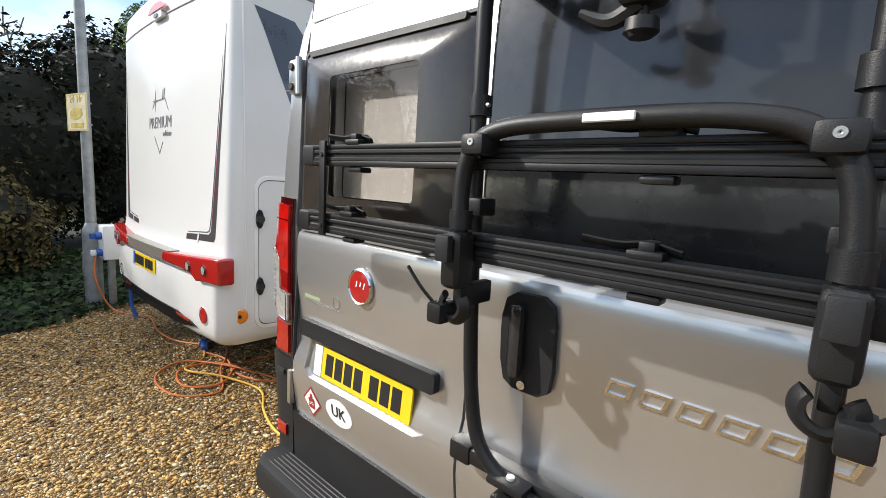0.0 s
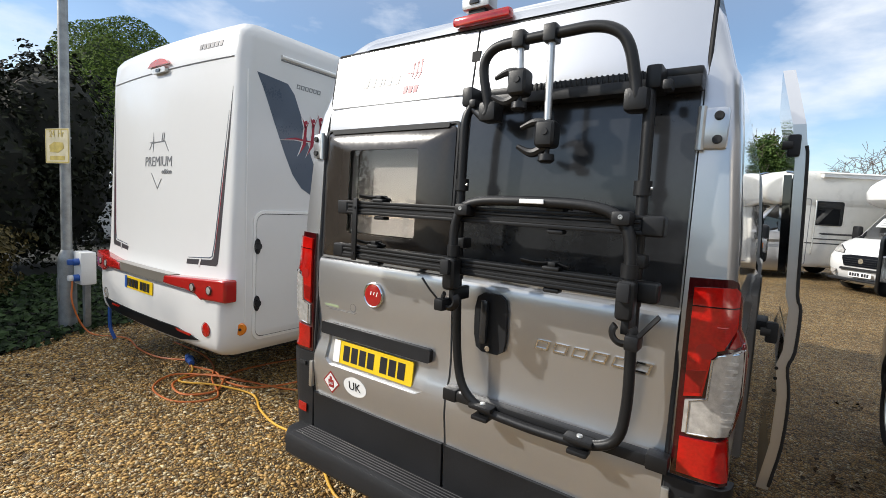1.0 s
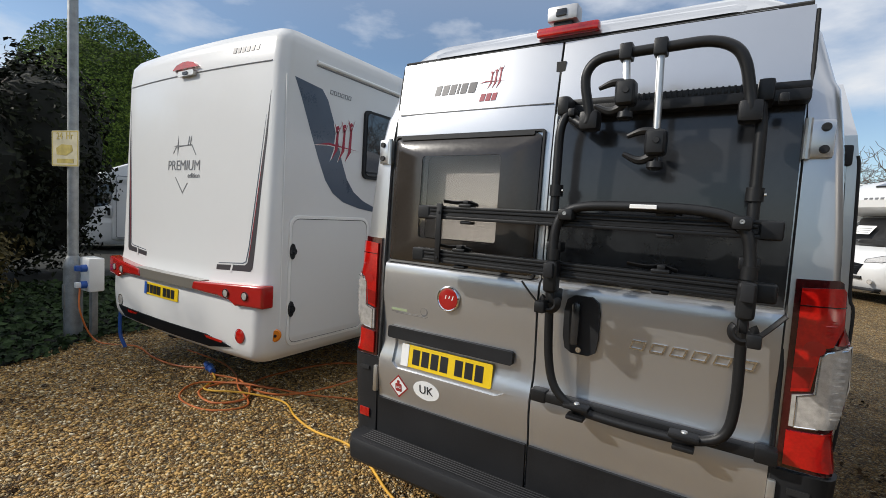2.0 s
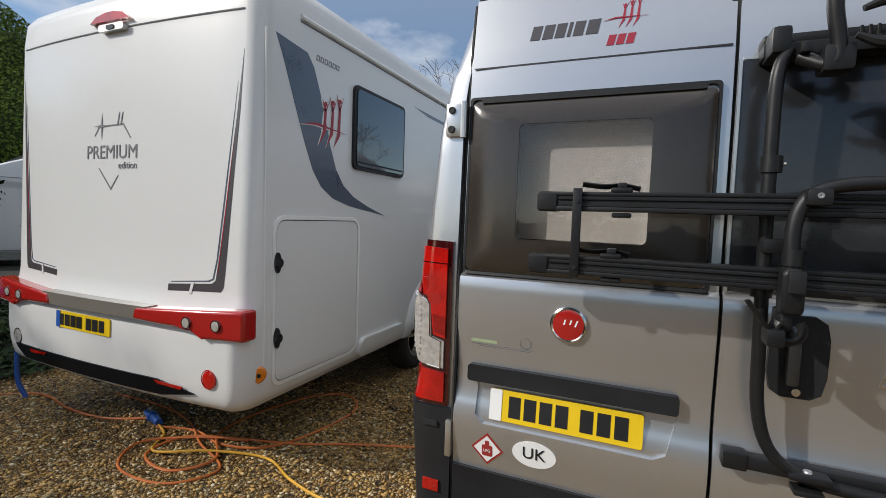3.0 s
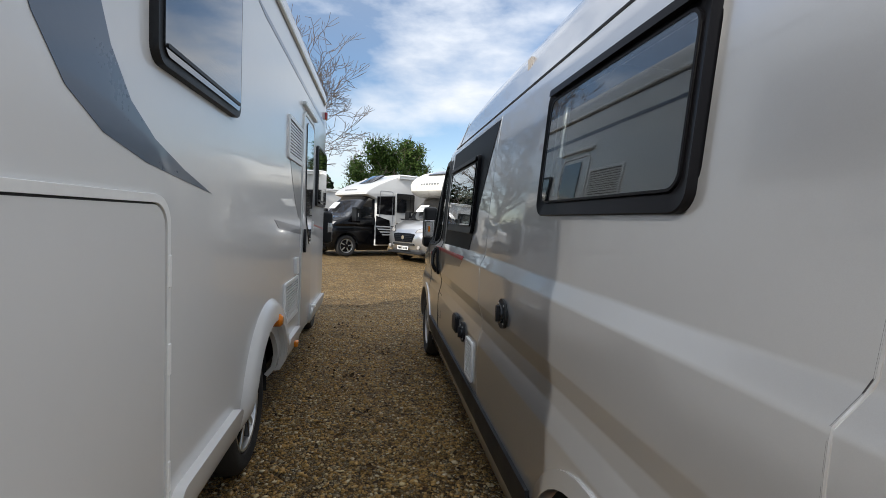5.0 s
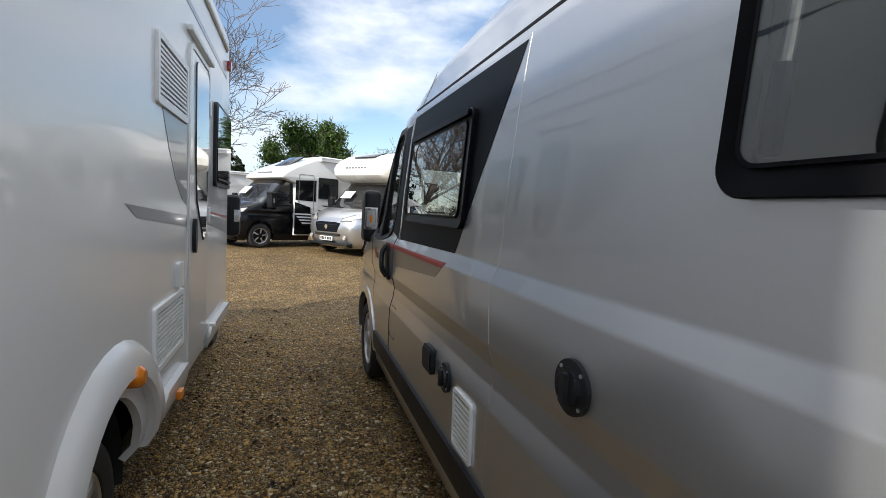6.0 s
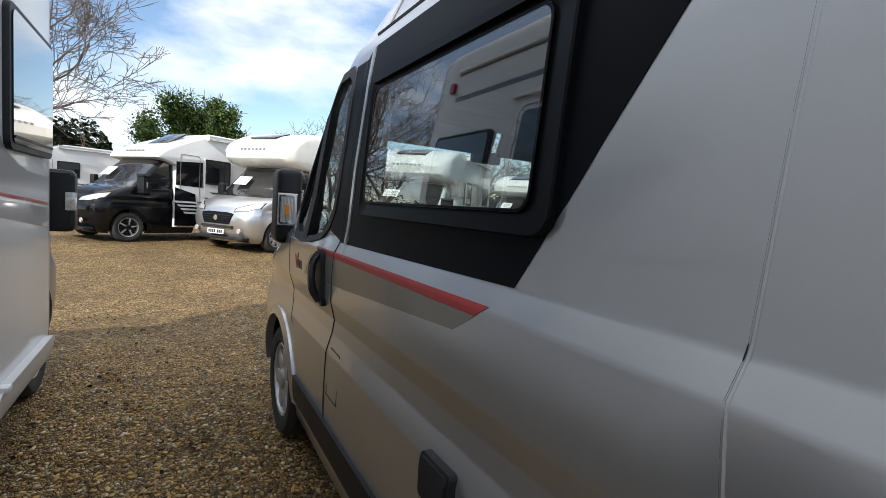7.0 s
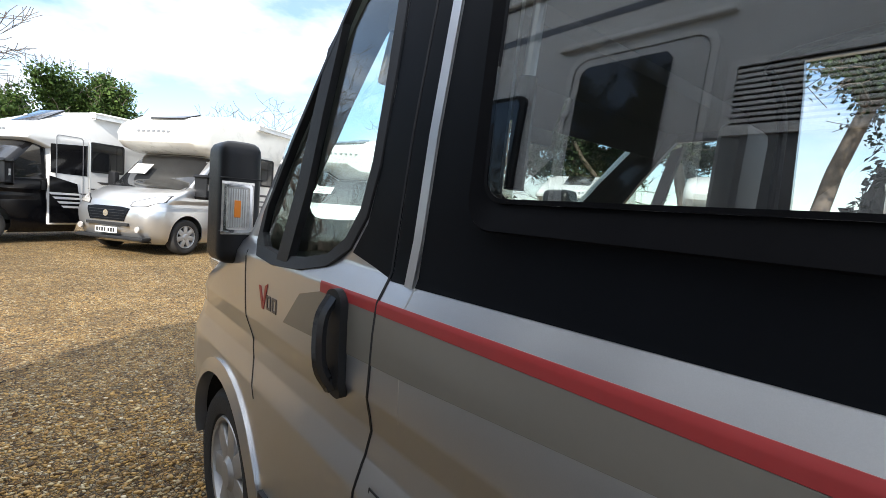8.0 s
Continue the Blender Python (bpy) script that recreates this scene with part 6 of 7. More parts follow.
part("grey_decal", plate([(5.42, 1.87), (5.66, 1.60), (6.0, 1.52), (6.42, 1.50), (6.42, 1.36), (5.42, 1.43)], 0.0005, 0.002, MRS), MIDGREY, mh)
part("red_line", plate([(5.42, 1.415), (6.42, 1.345), (6.42, 1.36), (5.42, 1.43)], 0.002, 0.003, MRS), RED_VINYL, mh)
part("curve_decal", plate([(4.28, 1.895), (4.80, 1.895), (4.80, 1.46), (4.66, 1.50), (4.52, 1.60), (4.40, 1.73)], 0.0005, 0.002, MRS), MIDGREY, mh)


def louvre(u0, v0, u1, v1, n, drop):
    fr = part("vent", ring(rr(u0, v0, u1, v1, 0.015, 3), rr(u0 + 0.028, v0 + 0.028, u1 - 0.028, v1 - 0.028, 0.008, 3), -0.002, 0.014, MRS), WHITE_TRIM, mh, "white louvred vent")
    part("vent_back", plate(rr(u0 + 0.02, v0 + 0.02, u1 - 0.02, v1 - 0.02, 0.008, 3), -0.002, 0.002, MRS), drop, fr)
    st = (v1 - v0 - 0.06) / n
    for k in range(n):
        z = v0 + 0.03 + k * st
        part("slat", plate([(u0 + 0.028, z), (u1 - 0.028, z), (u1 - 0.028, z + st * 0.55), (u0 + 0.028, z + st * 0.55)], 0.002, 0.010, MRS), WHITE_TRIM, fr, smooth=0)


louvre(4.17, 1.895, 4.755, 2.195, 11, DARK)
louvre(4.14, 0.72, 4.69, 1.02, 11, MIDGREY)
# entry door
dr_ = part("entry_door", ring(rr(4.80, 0.38, 5.43, 2.36, 0.08, 6), rr(4.825, 0.405, 5.405, 2.335, 0.07, 6), -0.002, 0.014, MRS), WHITE_TRIM, mh, "white entry door with a dark pointed window")
part("door_skin", plate(rr(4.832, 0.412, 5.398, 2.328, 0.065, 6), -0.002, 0.009, MRS, None, (0.46, 0.58)), WHITE, dr_)
part("door_pane", plate([(4.96, 2.26), (4.985, 2.29), (5.33, 2.29), (5.36, 2.26), (5.36, 1.75), (5.33, 1.5), (5.28, 1.27), (5.22, 1.24), (5.00, 1.50), (4.965, 1.75)], 0.009, 0.018, MRS), WIN_DARK, dr_, "dark mirror-like door window")
part("door_handle", plate([(4.925 + 0.03 * math.cos(2 * math.pi * k / 20), 1.285 + 0.10 * math.sin(2 * math.pi * k / 20)) for k in range(20)], 0.009, 0.03, MRS), PLASTIC, dr_, "black door handle")
for z in (0.6, 1.4, 2.1):
    part("door_hinge", box((MS + 0.008, 5.385, z - 0.05), (MS + 0.024, 5.42, z + 0.05), 0.005), WHITE_TRIM, dr_)
part("door_catch", box((MS - 0.002, 5.50, 0.595), (MS + 0.05, 5.56, 0.62), 0.008), WHITE_TRIM, mh)
part("awning_lamp", box((MS - 0.003, 4.76, 2.395), (MS + 0.03, 5.50, 2.425), 0.008), WHITE_TRIM, mh, "slim white door lamp")
part("socket_cover", plate(rr(4.545, 1.04, 4.645, 1.17, 0.012, 3), -0.002, 0.02, MRS), WHITE_TRIM, mh)
part("side_marker", lathe([(0.04, -0.04), (0.04, 0.01), (0.025, 0.025), (0, 0.028)], 18, None, pose(MS + 0.04, 3.80, 0.845)), AMBER, mh, "round amber side marker")
part("side_marker", box((MS + 0.03, 4.42, 0.50), (MS + 0.06, 4.49, 0.545), 0.012), AMBER, mh, "amber side marker")
part("clearance_lamp", box((MS - 0.01, 6.32, 2.60), (MS + 0.03, 6.38, 2.68), 0.01), RED_LENS, mh)
part("roof_rail", tube([MRS(y, 2.765, 0.006) for y in (1.65, 2.5, 4.0, 5.5, 6.3)], 0.016, 8, None, 3), WHITE_TRIM, mh)
part("rail_shadow_gap", tube([MRS(y, 2.74, 0.001) for y in (1.65, 2.5, 4.0, 5.5, 6.3)], 0.006, 6, None, 3), MIDGREY, mh)
part("corner_capping", tube([MRS(1.37, z, -0.001) for z in (0.60, 1.0, 1.6, 2.2, 2.60)], 0.005, 6, None, 2), WHITE_TRIM, mh)
part("roof_light", box((MX - 0.3, 3.4, 2.97), (MX + 0.3, 4.0, 3.06), 0.03), WHITE_TRIM, mh)
part("roof_light", box((MX + 0.4, 1.75, 2.95), (MX + 0.85, 2.2, 3.015), 0.02), WHITE_TRIM, mh)
# rear
part("panel_joint", tube([MRR(x, 2.632, 0.0) for x in np.linspace(M0 - 1.02, M0 + 1.02, 9)], 0.006, 6, None, 2), MIDGREY, mh)
bl_ = part("brake_light", plate([(-4.235, 2.672), (-3.87, 2.672), (-3.93, 2.712), (-4.02, 2.728), (-4.09, 2.728), (-4.18, 2.712)], -0.004, 0.03, MRR, None, (2.69,), (-4.05,)), RED_LENS, mh, "red high-level brake light")
rcm = part("reversing_camera", plate(rr(-4.14, 2.610, -3.91, 2.652, 0.015, 3), -0.004, 0.035, MRR), ALU, mh, "silver reversing camera")
part("camera_eye", plate(rr(-4.06, 2.617, -3.99, 2.642, 0.008, 3), 0.035, 0.04, MRR), BLACK_GLOSS, rcm)
for s in (-1, 1):
    x = lambda d: M0 + s * d
    part("stripe_decal", plate([(x(1.025), 2.42), (x(1.012), 2.10), (x(0.985), 1.75), (x(0.965), 1.45), (x(0.948), 1.20), (x(0.94), 1.12), (x(0.92), 1.095), (x(0.54), 1.075), (x(0.54), 1.115), (x(0.86), 1.14), (x(0.885), 1.16), (x(0.905), 1.30), (x(0.94), 1.6), (x(0.98), 1.95)],
                               0.0005, 0.002, MRR, None, (1.3, 1.6, 1.9, 2.2)), DARKGREY, mh, "charcoal and red rear stripe decal")
    part("stripe_gap", plate([(x(0.70), 1.07), (x(0.72), 1.07), (x(0.735), 1.14), (x(0.715), 1.14)], 0.0022, 0.003, MRR), WHITE, mh)
    part("pin_line", plate([(x(0.992), 2.25), (x(0.93), 1.60), (x(0.895), 1.28), (x(0.872), 1.165), (x(0.84), 1.15), (x(0.56), 1.128), (x(0.56), 1.133), (x(0.835), 1.157), (x(0.864), 1.17), (x(0.887), 1.28), (x(0.922), 1.60)], 0.0005, 0.002, MRR, None, (1.3, 1.6, 1.9)), NAVY, mh)
    part("pin_line", plate([(x(0.985), 2.0), (x(0.955), 1.68), (x(0.925), 1.40), (x(0.90), 1.20), (x(0.897), 1.20), (x(0.919), 1.40), (x(0.949), 1.68)], 0.0022, 0.003, MRR, None, (1.4, 1.6, 1.9)), RED_INK, mh)
    rl = part("tail_lamp", plate([(x(1.155), 1.02), (x(0.42), 0.975), (x(0.40), 0.905), (x(0.80), 0.885), (x(0.90), 0.842), (x(1.155), 0.845)], -0.03, 0.075, lambda u, v, w: (MU(u), 1.16 + MH_BOW(MU(u)) * 1.6 - w, v), None, (0.93,), [x(d) for d in (0.5, 0.6, 0.7, 0.8, 0.9, 1.0, 1.08)]), RED_PLASTIC, mh, "red moulded tail lamp wing")
    bv = rl.modifiers.new("bevel", "BEVEL")
    bv.width, bv.segments, bv.limit_method, bv.angle_limit = 0.018, 3, "ANGLE", radians(50)
    for d in (0.80, 0.99):
        lens = part("round_lens", lathe([(0.030, 0), (0.028, -0.006), (0.018, -0.009), (0, -0.007)], 18, None, pose(MU(x(d)), 1.085 + MH_BOW(MU(x(d))) * 1.6, 0.925, 0, 0, 90)), CLEAR_LENS, rl, "clear round lens")
        part("lens_rim", lathe([(0.037, 0.004), (0.035, -0.006), (0.030, -0.007), (0.030, 0.0)], 18, None, pose(MU(x(d)), 1.085 + MH_BOW(MU(x(d))) * 1.6, 0.925, 0, 0, 90)), RED_DEEP, lens)
part("light_bar", plate([(-4.55, 0.985), (-3.56, 0.985), (-3.56, 0.905), (-4.55, 0.905)], -0.02, 0.06, lambda u, v, w: (MU(u), 1.16 + MH_BOW(MU(u)) - w, v), None, (0.96,), (-4.3, -4.05, -3.8)), GREY_VINYL, mh, "grey centre of the rear light bar")
number_plate(mh, -4.44, -3.90, 0.752, 0.862, MRR, YELLOW, False)
part("plate_band", plate([(-4.44, 0.752), (-4.40, 0.752), (-4.40, 0.862), (-4.44, 0.862)], 0.008, 0.0105, MRR), BLUE, mh)
part("bumper_grille", plate([(-5.00, 0.552), (-3.52, 0.552), (-3.24, 0.500), (-3.50, 0.452), (-4.90, 0.452)], -0.002, 0.010, MRR, None, (0.47, 0.50, 0.52), (-4.6, -4.2, -3.8)), BLACK_VINYL, mh, "charcoal bumper inset")
for s in (-1, 1):
    part("bumper_reflector", plate([(M0 + s * 0.52, 0.545), (M0 + s * 0.74, 0.535), (M0 + s * 0.72, 0.515), (M0 + s * 0.55, 0.525)], 0.008, 0.012, MRR), RED_LENS, mh)
    fl = part("fog_lamp", lathe([(0.050, 0.02), (0.049, -0.002), (0.040, -0.006), (0, -0.008)], 22, None, pose(MX + s * 0.965, MH_Y(0.605) + MH_BOW(MX + 0.965), 0.605, 0, 0, 90)), RED_LENS if s > 0 else CLEAR_LENS, mh, "round rear lamp")
    part("lamp_rim", lathe([(0.058, 0.02), (0.057, -0.004), (0.050, -0.006), (0.049, 0.004)], 22, None, pose(MX + s * 0.965, MH_Y(0.605) + MH_BOW(MX + 0.965), 0.605, 0, 0, 90)), RED_PLASTIC if s > 0 else CHROME, fl)
om = pose(MS - 0.012, MH_Y(0.62) + 0.195, 0.62, 0, 0, -24)
ol = part("corner_marker", lathe([(0.052, -0.03), (0.052, 0.008), (0.04, 0.018), (0, 0.02)], 20, None, om), AMBER, mh, "round amber corner marker")
part("marker_bolt", lathe([(0.012, 0.018), (0.012, 0.026), (0, 0.026)], 10, None, om), PLASTIC, ol)
part("script", text_on("PREMIUM", 0.118, -4.04, 1.885, 0.002, MRR, None, 0.0015), MIDGREY, mh, "grey lettering PREMIUM")
part("script", text_on("edition", 0.060, -3.885, 1.805, 0.002, MRR, None, 0.0015), MIDGREY, mh, "grey lettering edition")
part("emblem_tip", plate([(-4.16, 1.79), (-4.035, 1.655), (-3.965, 1.745), (-3.975, 1.745), (-4.035, 1.67), (-4.15, 1.79)], 0.0005, 0.002, MRR), MIDGREY, mh, "thin grey line emblem", 0)
part("emblem_arch", plate([(-4.21, 1.99), (-4.165, 2.05), (-3.93, 2.06), (-3.86, 1.97), (-3.87, 1.97), (-3.935, 2.05), (-4.16, 2.04), (-4.20, 1.99)], 0.0005, 0.002, MRR), MIDGREY, mh, "", 0)
for a in range(4):
    c, s_ = math.cos(math.pi / 2 * a), math.sin(math.pi / 2 * a)
    part("emblem_ray", plate([(-4.135 + 0.075 * c, 2.05 + 0.085 * s_), (-4.135 + 0.008 * s_, 2.05 - 0.008 * c), (-4.135 - 0.008 * s_, 2.05 + 0.008 * c)], 0.002, 0.003, MRR), MIDGREY, mh, "", 0)
for k in range(2):
    part("emblem_stroke", plate([(-3.99 + k * 0.03, 2.05), (-3.98 + k * 0.03, 2.05), (-3.965 + k * 0.03, 2.13), (-3.975 + k * 0.03, 2.12)], 0.002, 0.003, MRR), MIDGREY, mh, "", 0)
for k in range(6):
    u = -3.47 + k * 0.05
    part("brand_bar", plate([(u, 2.725), (u + 0.034, 2.725), (u + 0.042, 2.765), (u + 0.008, 2.765)], 0.0005, 0.003, MRR), DARKGREY, mh)
# its cab
mcab = thing("tmp", (0, 0, 0), "", "")
before = set(o.name for o in scene.objects)
cab(mcab, MIDGREY, "dark")
for o in list(scene.objects):
    if o.name not in before and o.parent == mcab:
        o.parent = mh
        o.matrix_parent_inverse = mh.matrix_basis.inverted() @ Matrix.Translation((MX, 7.12, 0))
bpy.data.objects.remove(mcab)

# ---- vehicles across the yard ----
coachbuilt("white motorhome with a black cab and grab rails", heading(-3.75, 16.9, -0.86, -0.51), BLACK_PAINT, False, dark_front=True)
coachbuilt("silver-cab motorhome with a cream overcab bed pod, parked on gravel", heading(-0.80, 15.25, -0.82, -0.574), SILVER, True, CREAM, wheels="plain")
coachbuilt("white coachbuilt motorhome with an overcab pod and black grille", heading(2.75, 14.0, -0.75, -0.66), WHITE, True, WHITE, wheels="plain")
coachbuilt("long white motorhome with dark windows beside the trees", heading(-8.5, 27.5, -0.93, -0.36), WHITE, False)
coachbuilt("pale motorhome with an awning along its side", heading(1.2, 25.5, -0.98, 0.2), WHITE, False, CREAM)
coachbuilt("white overcab motorhome in the far row", heading(11.0, 8.6, -0.97, -0.25), WHITE, True)
coachbuilt("white low-profile motorhome in the far row", heading(9.5, 12.6, -0.95, -0.3), WHITE, False)
coachbuilt("silver-cab motorhome in the far row", heading(9.4, 17.8, -0.9, -0.44), SILVER, True)
coachbuilt("white motorhome with an overcab pod in the far row", heading(11.5, 4.6, -0.99, -0.1), WHITE, True)
coachbuilt("white motorhome half hidden behind the dark hedge", heading(-16.5, 4.6, -0.35, -0.94), WHITE, False)

# bronze-grey van on the other side
def neighbour_van():
    v = thing("panel_van", (0, 0, 0), "bronze-grey panel van with black mirror parked on gravel", "van")
    rear = lambda z: VAN_REAR(z) - AXLE
    cut = []
    for yy in (0.0, -4.035):
        cut += [arch_cutter(0, yy, 0.36, 0.405, 0.7, 1.3), arch_cutter(0, yy, 0.36, 0.405, -1.3, -0.7)]
    part("body", carved(van_shell(0, rear, 0.0, False), "body", BRONZE, cut, 0.02), None, v)
    part("underbody", box((-0.7, -4.9, 0.2), (0.7, 0.6, 0.4)), DARK, v)
    for s in (-1, 1):
        f = lambda u, w_, w: (s * (VAN_HALF(w_) + w), u, w_)
        part("cab_window", plate(CAB_SIDE_WIN, 0.0, 0.006, f, None, (1.45, 1.6, 1.8, 1.95)), WIN_DARK, v)
        for yy in (0.0, -4.035):
            wheel(v, s * 0.90, yy, 0.345, 0.345, s, "dark", "")
        mirror(v, s * 1.13, -0.2, 1.40, s)
        part("sill_moulding", plate([(-3.6, 0.40), (-0.45, 0.40), (-0.45, 0.54), (-3.6, 0.54)], -0.004, 0.016, f, None, (0.45,)), PLASTIC, v)
        part("door_line", tube([f(y, z, 0.0) for y, z in ((-1.1, 1.9), (-1.1, 1.33), (-1.09, 1.26), (-1.06, 0.98), (-1.02, 0.5))], 0.005, 6, None, 3), BLACK_INK, v)
        part("wing_crease", tube([f(-0.35, 0.95, 0.0), f(-0.25, 1.0, 0.004), f(0.0, 1.04, 0.004), f(0.25, 1.03, 0)], 0.012, 8, None, 5), BRONZE, v)
    v.matrix_basis = pose(2.22, 4.10, 0.0, 0, 0, 0)
    return v


neighbour_van()


# ---- plants ----
def leaf_mesh(name, centres, normals, size, material, rng, aspect=1.6):
    """Many small leaves, each a folded diamond, at the points given."""
    n = len(centres)
    d = rng.normal(size=(n, 3))
    d -= (d * normals).sum(1)[:, None] * normals
    d /= np.linalg.norm(d, axis=1)[:, None] + 1e-9
    e = np.cross(normals, d)
    s = size * rng.uniform(0.6, 1.35, size=(n, 1))
    a, c = centres - d * s * aspect / 2, centres + d * s * aspect / 2
    l, r = centres + e * s * 0.5 + normals * s * 0.15, centres - e * s * 0.5 + normals * s * 0.15
    v = np.stack([a, l, c, r], 1).reshape(-1, 3)
    k = np.arange(n)[:, None] * 4
    f = np.concatenate([k + np.array([[0, 1, 2]]), k + np.array([[0, 2, 3]])])
    me = bpy.data.meshes.new(name)
    me.from_pydata(v.tolist(), [], f.tolist())
    me.materials.append(material)
    return me


def clump_points(blobs, n, rng, shell=0.35, up=0.35, lump_k=1.0):
    """Points near the surface of overlapping ellipsoids: (centre, radii) rows, lumpy."""
    vol = np.array([b[1][0] * b[1][1] + b[1][1] * b[1][2] for b in blobs])
    pick = rng.choice(len(blobs), n, p=vol / vol.sum())
    c = np.array([b[0] for b in blobs])[pick]
    r = np.array([b[1] for b in blobs])[pick]
    d = rng.normal(size=(n, 3))
    d /= np.linalg.norm(d, axis=1)[:, None]
    lump = 1 + lump_k * (0.16 * np.sin(d[:, 0] * 7 + pick) * np.cos(d[:, 1] * 6 + 2 * pick) + 0.12 * np.sin(d[:, 2] * 9 + 3 * pick))
    p = c + d * r * (lump * (1 - shell * rng.random(n) ** 1.8))[:, None]
    nm = d + rng.normal(scale=0.7, size=(n, 3)) + np.array([0, 0, up])
    nm /= np.linalg.norm(nm, axis=1)[:, None]
    keep = p[:, 2] > 0.02
    return p[keep], nm[keep]


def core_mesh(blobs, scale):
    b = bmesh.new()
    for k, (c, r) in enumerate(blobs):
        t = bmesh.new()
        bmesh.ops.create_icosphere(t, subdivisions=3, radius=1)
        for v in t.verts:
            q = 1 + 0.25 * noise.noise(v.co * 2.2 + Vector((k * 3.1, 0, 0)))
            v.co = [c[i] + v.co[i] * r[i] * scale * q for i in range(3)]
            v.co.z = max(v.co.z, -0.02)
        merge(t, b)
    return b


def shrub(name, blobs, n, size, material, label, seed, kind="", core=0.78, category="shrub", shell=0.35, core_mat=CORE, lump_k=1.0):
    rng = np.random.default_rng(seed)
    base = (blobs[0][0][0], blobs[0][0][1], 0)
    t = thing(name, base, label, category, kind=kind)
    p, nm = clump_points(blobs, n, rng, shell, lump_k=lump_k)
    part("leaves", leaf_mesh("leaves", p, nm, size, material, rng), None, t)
    # opaque core behind the leaves; CORE paints the inner shade
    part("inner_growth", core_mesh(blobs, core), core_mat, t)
    return t


def limb_tree(name, x, y, h, spread, label, seed, levels=5, ivy=0, ivy_mat=TREE_IVY, leaf=0.16, trunk_r=0.2, first=0.22, crown_pts=None, bark=TWIG, kids=(4, 5)):
    rng = np.random.default_rng(seed)
    t = thing(name, (x, y, ground_z(x, y)), label, "tree")
    z0 = ground_z(x, y)
    segs, tips = [], []

    def grow(p, d, ln, r, lev):
        q = p
        steps = 3 if lev < 3 else 2
        for k in range(steps):
            d = d + rng.normal(scale=0.13 + 0.03 * lev, size=3) + np.array([0, 0, 0.06 if lev > 0 else 0.0])
            d = d / np.linalg.norm(d)
            n_ = q + d * ln / steps
            r2 = r * (1 - 0.25 / steps * (k + 1))
            segs.append((q, n_, r * (1 - 0.25 / steps * k), r2, lev))
            q = n_
            if lev > 0 and lev < levels and k < steps - 1 and rng.random() < 0.85:
                side = rng.normal(size=3)
                side -= side.dot(d) * d
                side /= np.linalg.norm(side)
                grow(q, d * 0.55 + side * 0.8, ln * rng.uniform(0.5, 0.7), r2 * 0.5, lev + 1)
        if lev < levels:
            m = rng.integers(kids[0], kids[1] + 1) if lev == 0 else rng.integers(2, 4)
            a0 = rng.random() * 6.28
            for k in range(m):
                a = a0 + 6.28 * k / m + rng.normal(scale=0.3)
                o = np.array([math.cos(a), math.sin(a), 0])
                nd = d * rng.uniform(0.55, 1.0) + o * spread * rng.uniform(0.5, 1.0)
                nd /= np.linalg.norm(nd)
                grow(q, nd, ln * rng.uniform(0.62, 0.82) if lev else h * 0.26 * rng.uniform(0.8, 1.15), r * 0.75 * rng.uniform(0.55, 0.8), lev + 1)
        else:
            tips.append(q)

    grow(np.array([x, y, z0 - 0.1]), np.array([0.0, 0.0, 1.0]), h * first, trunk_r, 0)

    def tubes(ss, sides):
        vs, fs = [], []
        for p, q, r0, r1, _ in ss:
            d = (q - p) / (np.linalg.norm(q - p) + 1e-9)
            u = np.cross(d, [0.3, 0.8, 0.5])
            u /= np.linalg.norm(u) + 1e-9
            w = np.cross(d, u)
            b0 = len(vs)
            for c, r in ((p, r0), (q, r1)):
                for k in range(sides):
                    a = 6.2832 * k / sides
                    vs.append(tuple(c + (u * math.cos(a) + w * math.sin(a)) * max(r, 0.013)))
            for k in range(sides):
                j = (k + 1) % sides
                fs.append((b0 + k, b0 + j, b0 + sides + j, b0 + sides + k))
        me = bpy.data.meshes.new(name)
        me.from_pydata(vs, [], fs)
        me.materials.append(bark)
        me.shade_smooth()
        return me

    part("trunk", tubes([s for s in segs if s[4] <= 1], 8), None, t)
    part("crown_wood", tubes([s for s in segs if s[4] > 1], 3), None, t)
    if ivy:
        cs = [s for s in segs if s[4] in ((1, 2, 3) if crown_pts is None else crown_pts)]
        k = rng.integers(0, len(cs), ivy)
        u = rng.random((ivy, 1))
        p = np.array([cs[i][0] for i in k]) * (1 - u) + np.array([cs[i][1] for i in k]) * u
        p += rng.normal(scale=max(leaf * 1.7, 0.2), size=p.shape)
        nm = rng.normal(size=p.shape) + np.array([0, 0, 0.5])
        nm /= np.linalg.norm(nm, axis=1)[:, None]
        part("crown", leaf_mesh("crown", p, nm, leaf, ivy_mat, rng), None, t)
    return t


limb_tree("bare_tree", -9.1, 31.0, 12.4, 0.46, "tall bare winter tree with fine grey-brown twigs", 3, 6, trunk_r=0.25, kids=(6, 7))
limb_tree("bare_tree", -12.5, 33.0, 11.0, 0.8, "bare winter tree with tangled twigs", 8, 5, trunk_r=0.22)
limb_tree("ivy_tree", -0.7, 35.5, 8.2, 0.45, "broad tree clad in green ivy with bare twig ends", 5, 5, ivy=36000, leaf=0.11, trunk_r=0.22, first=0.18, crown_pts=(1, 2, 3, 4))
limb_tree("bare_tree", 5.0, 37.0, 7.6, 0.9, "bare twiggy hedgerow tree", 11, 5, trunk_r=0.16)
limb_tree("bare_tree", 9.5, 36.0, 8.5, 0.9, "bare twiggy hedgerow tree", 12, 5, trunk_r=0.18)
limb_tree("bare_tree", 15.0, 31.0, 9.0, 0.9, "bare twiggy hedgerow tree", 13, 5, trunk_r=0.18)
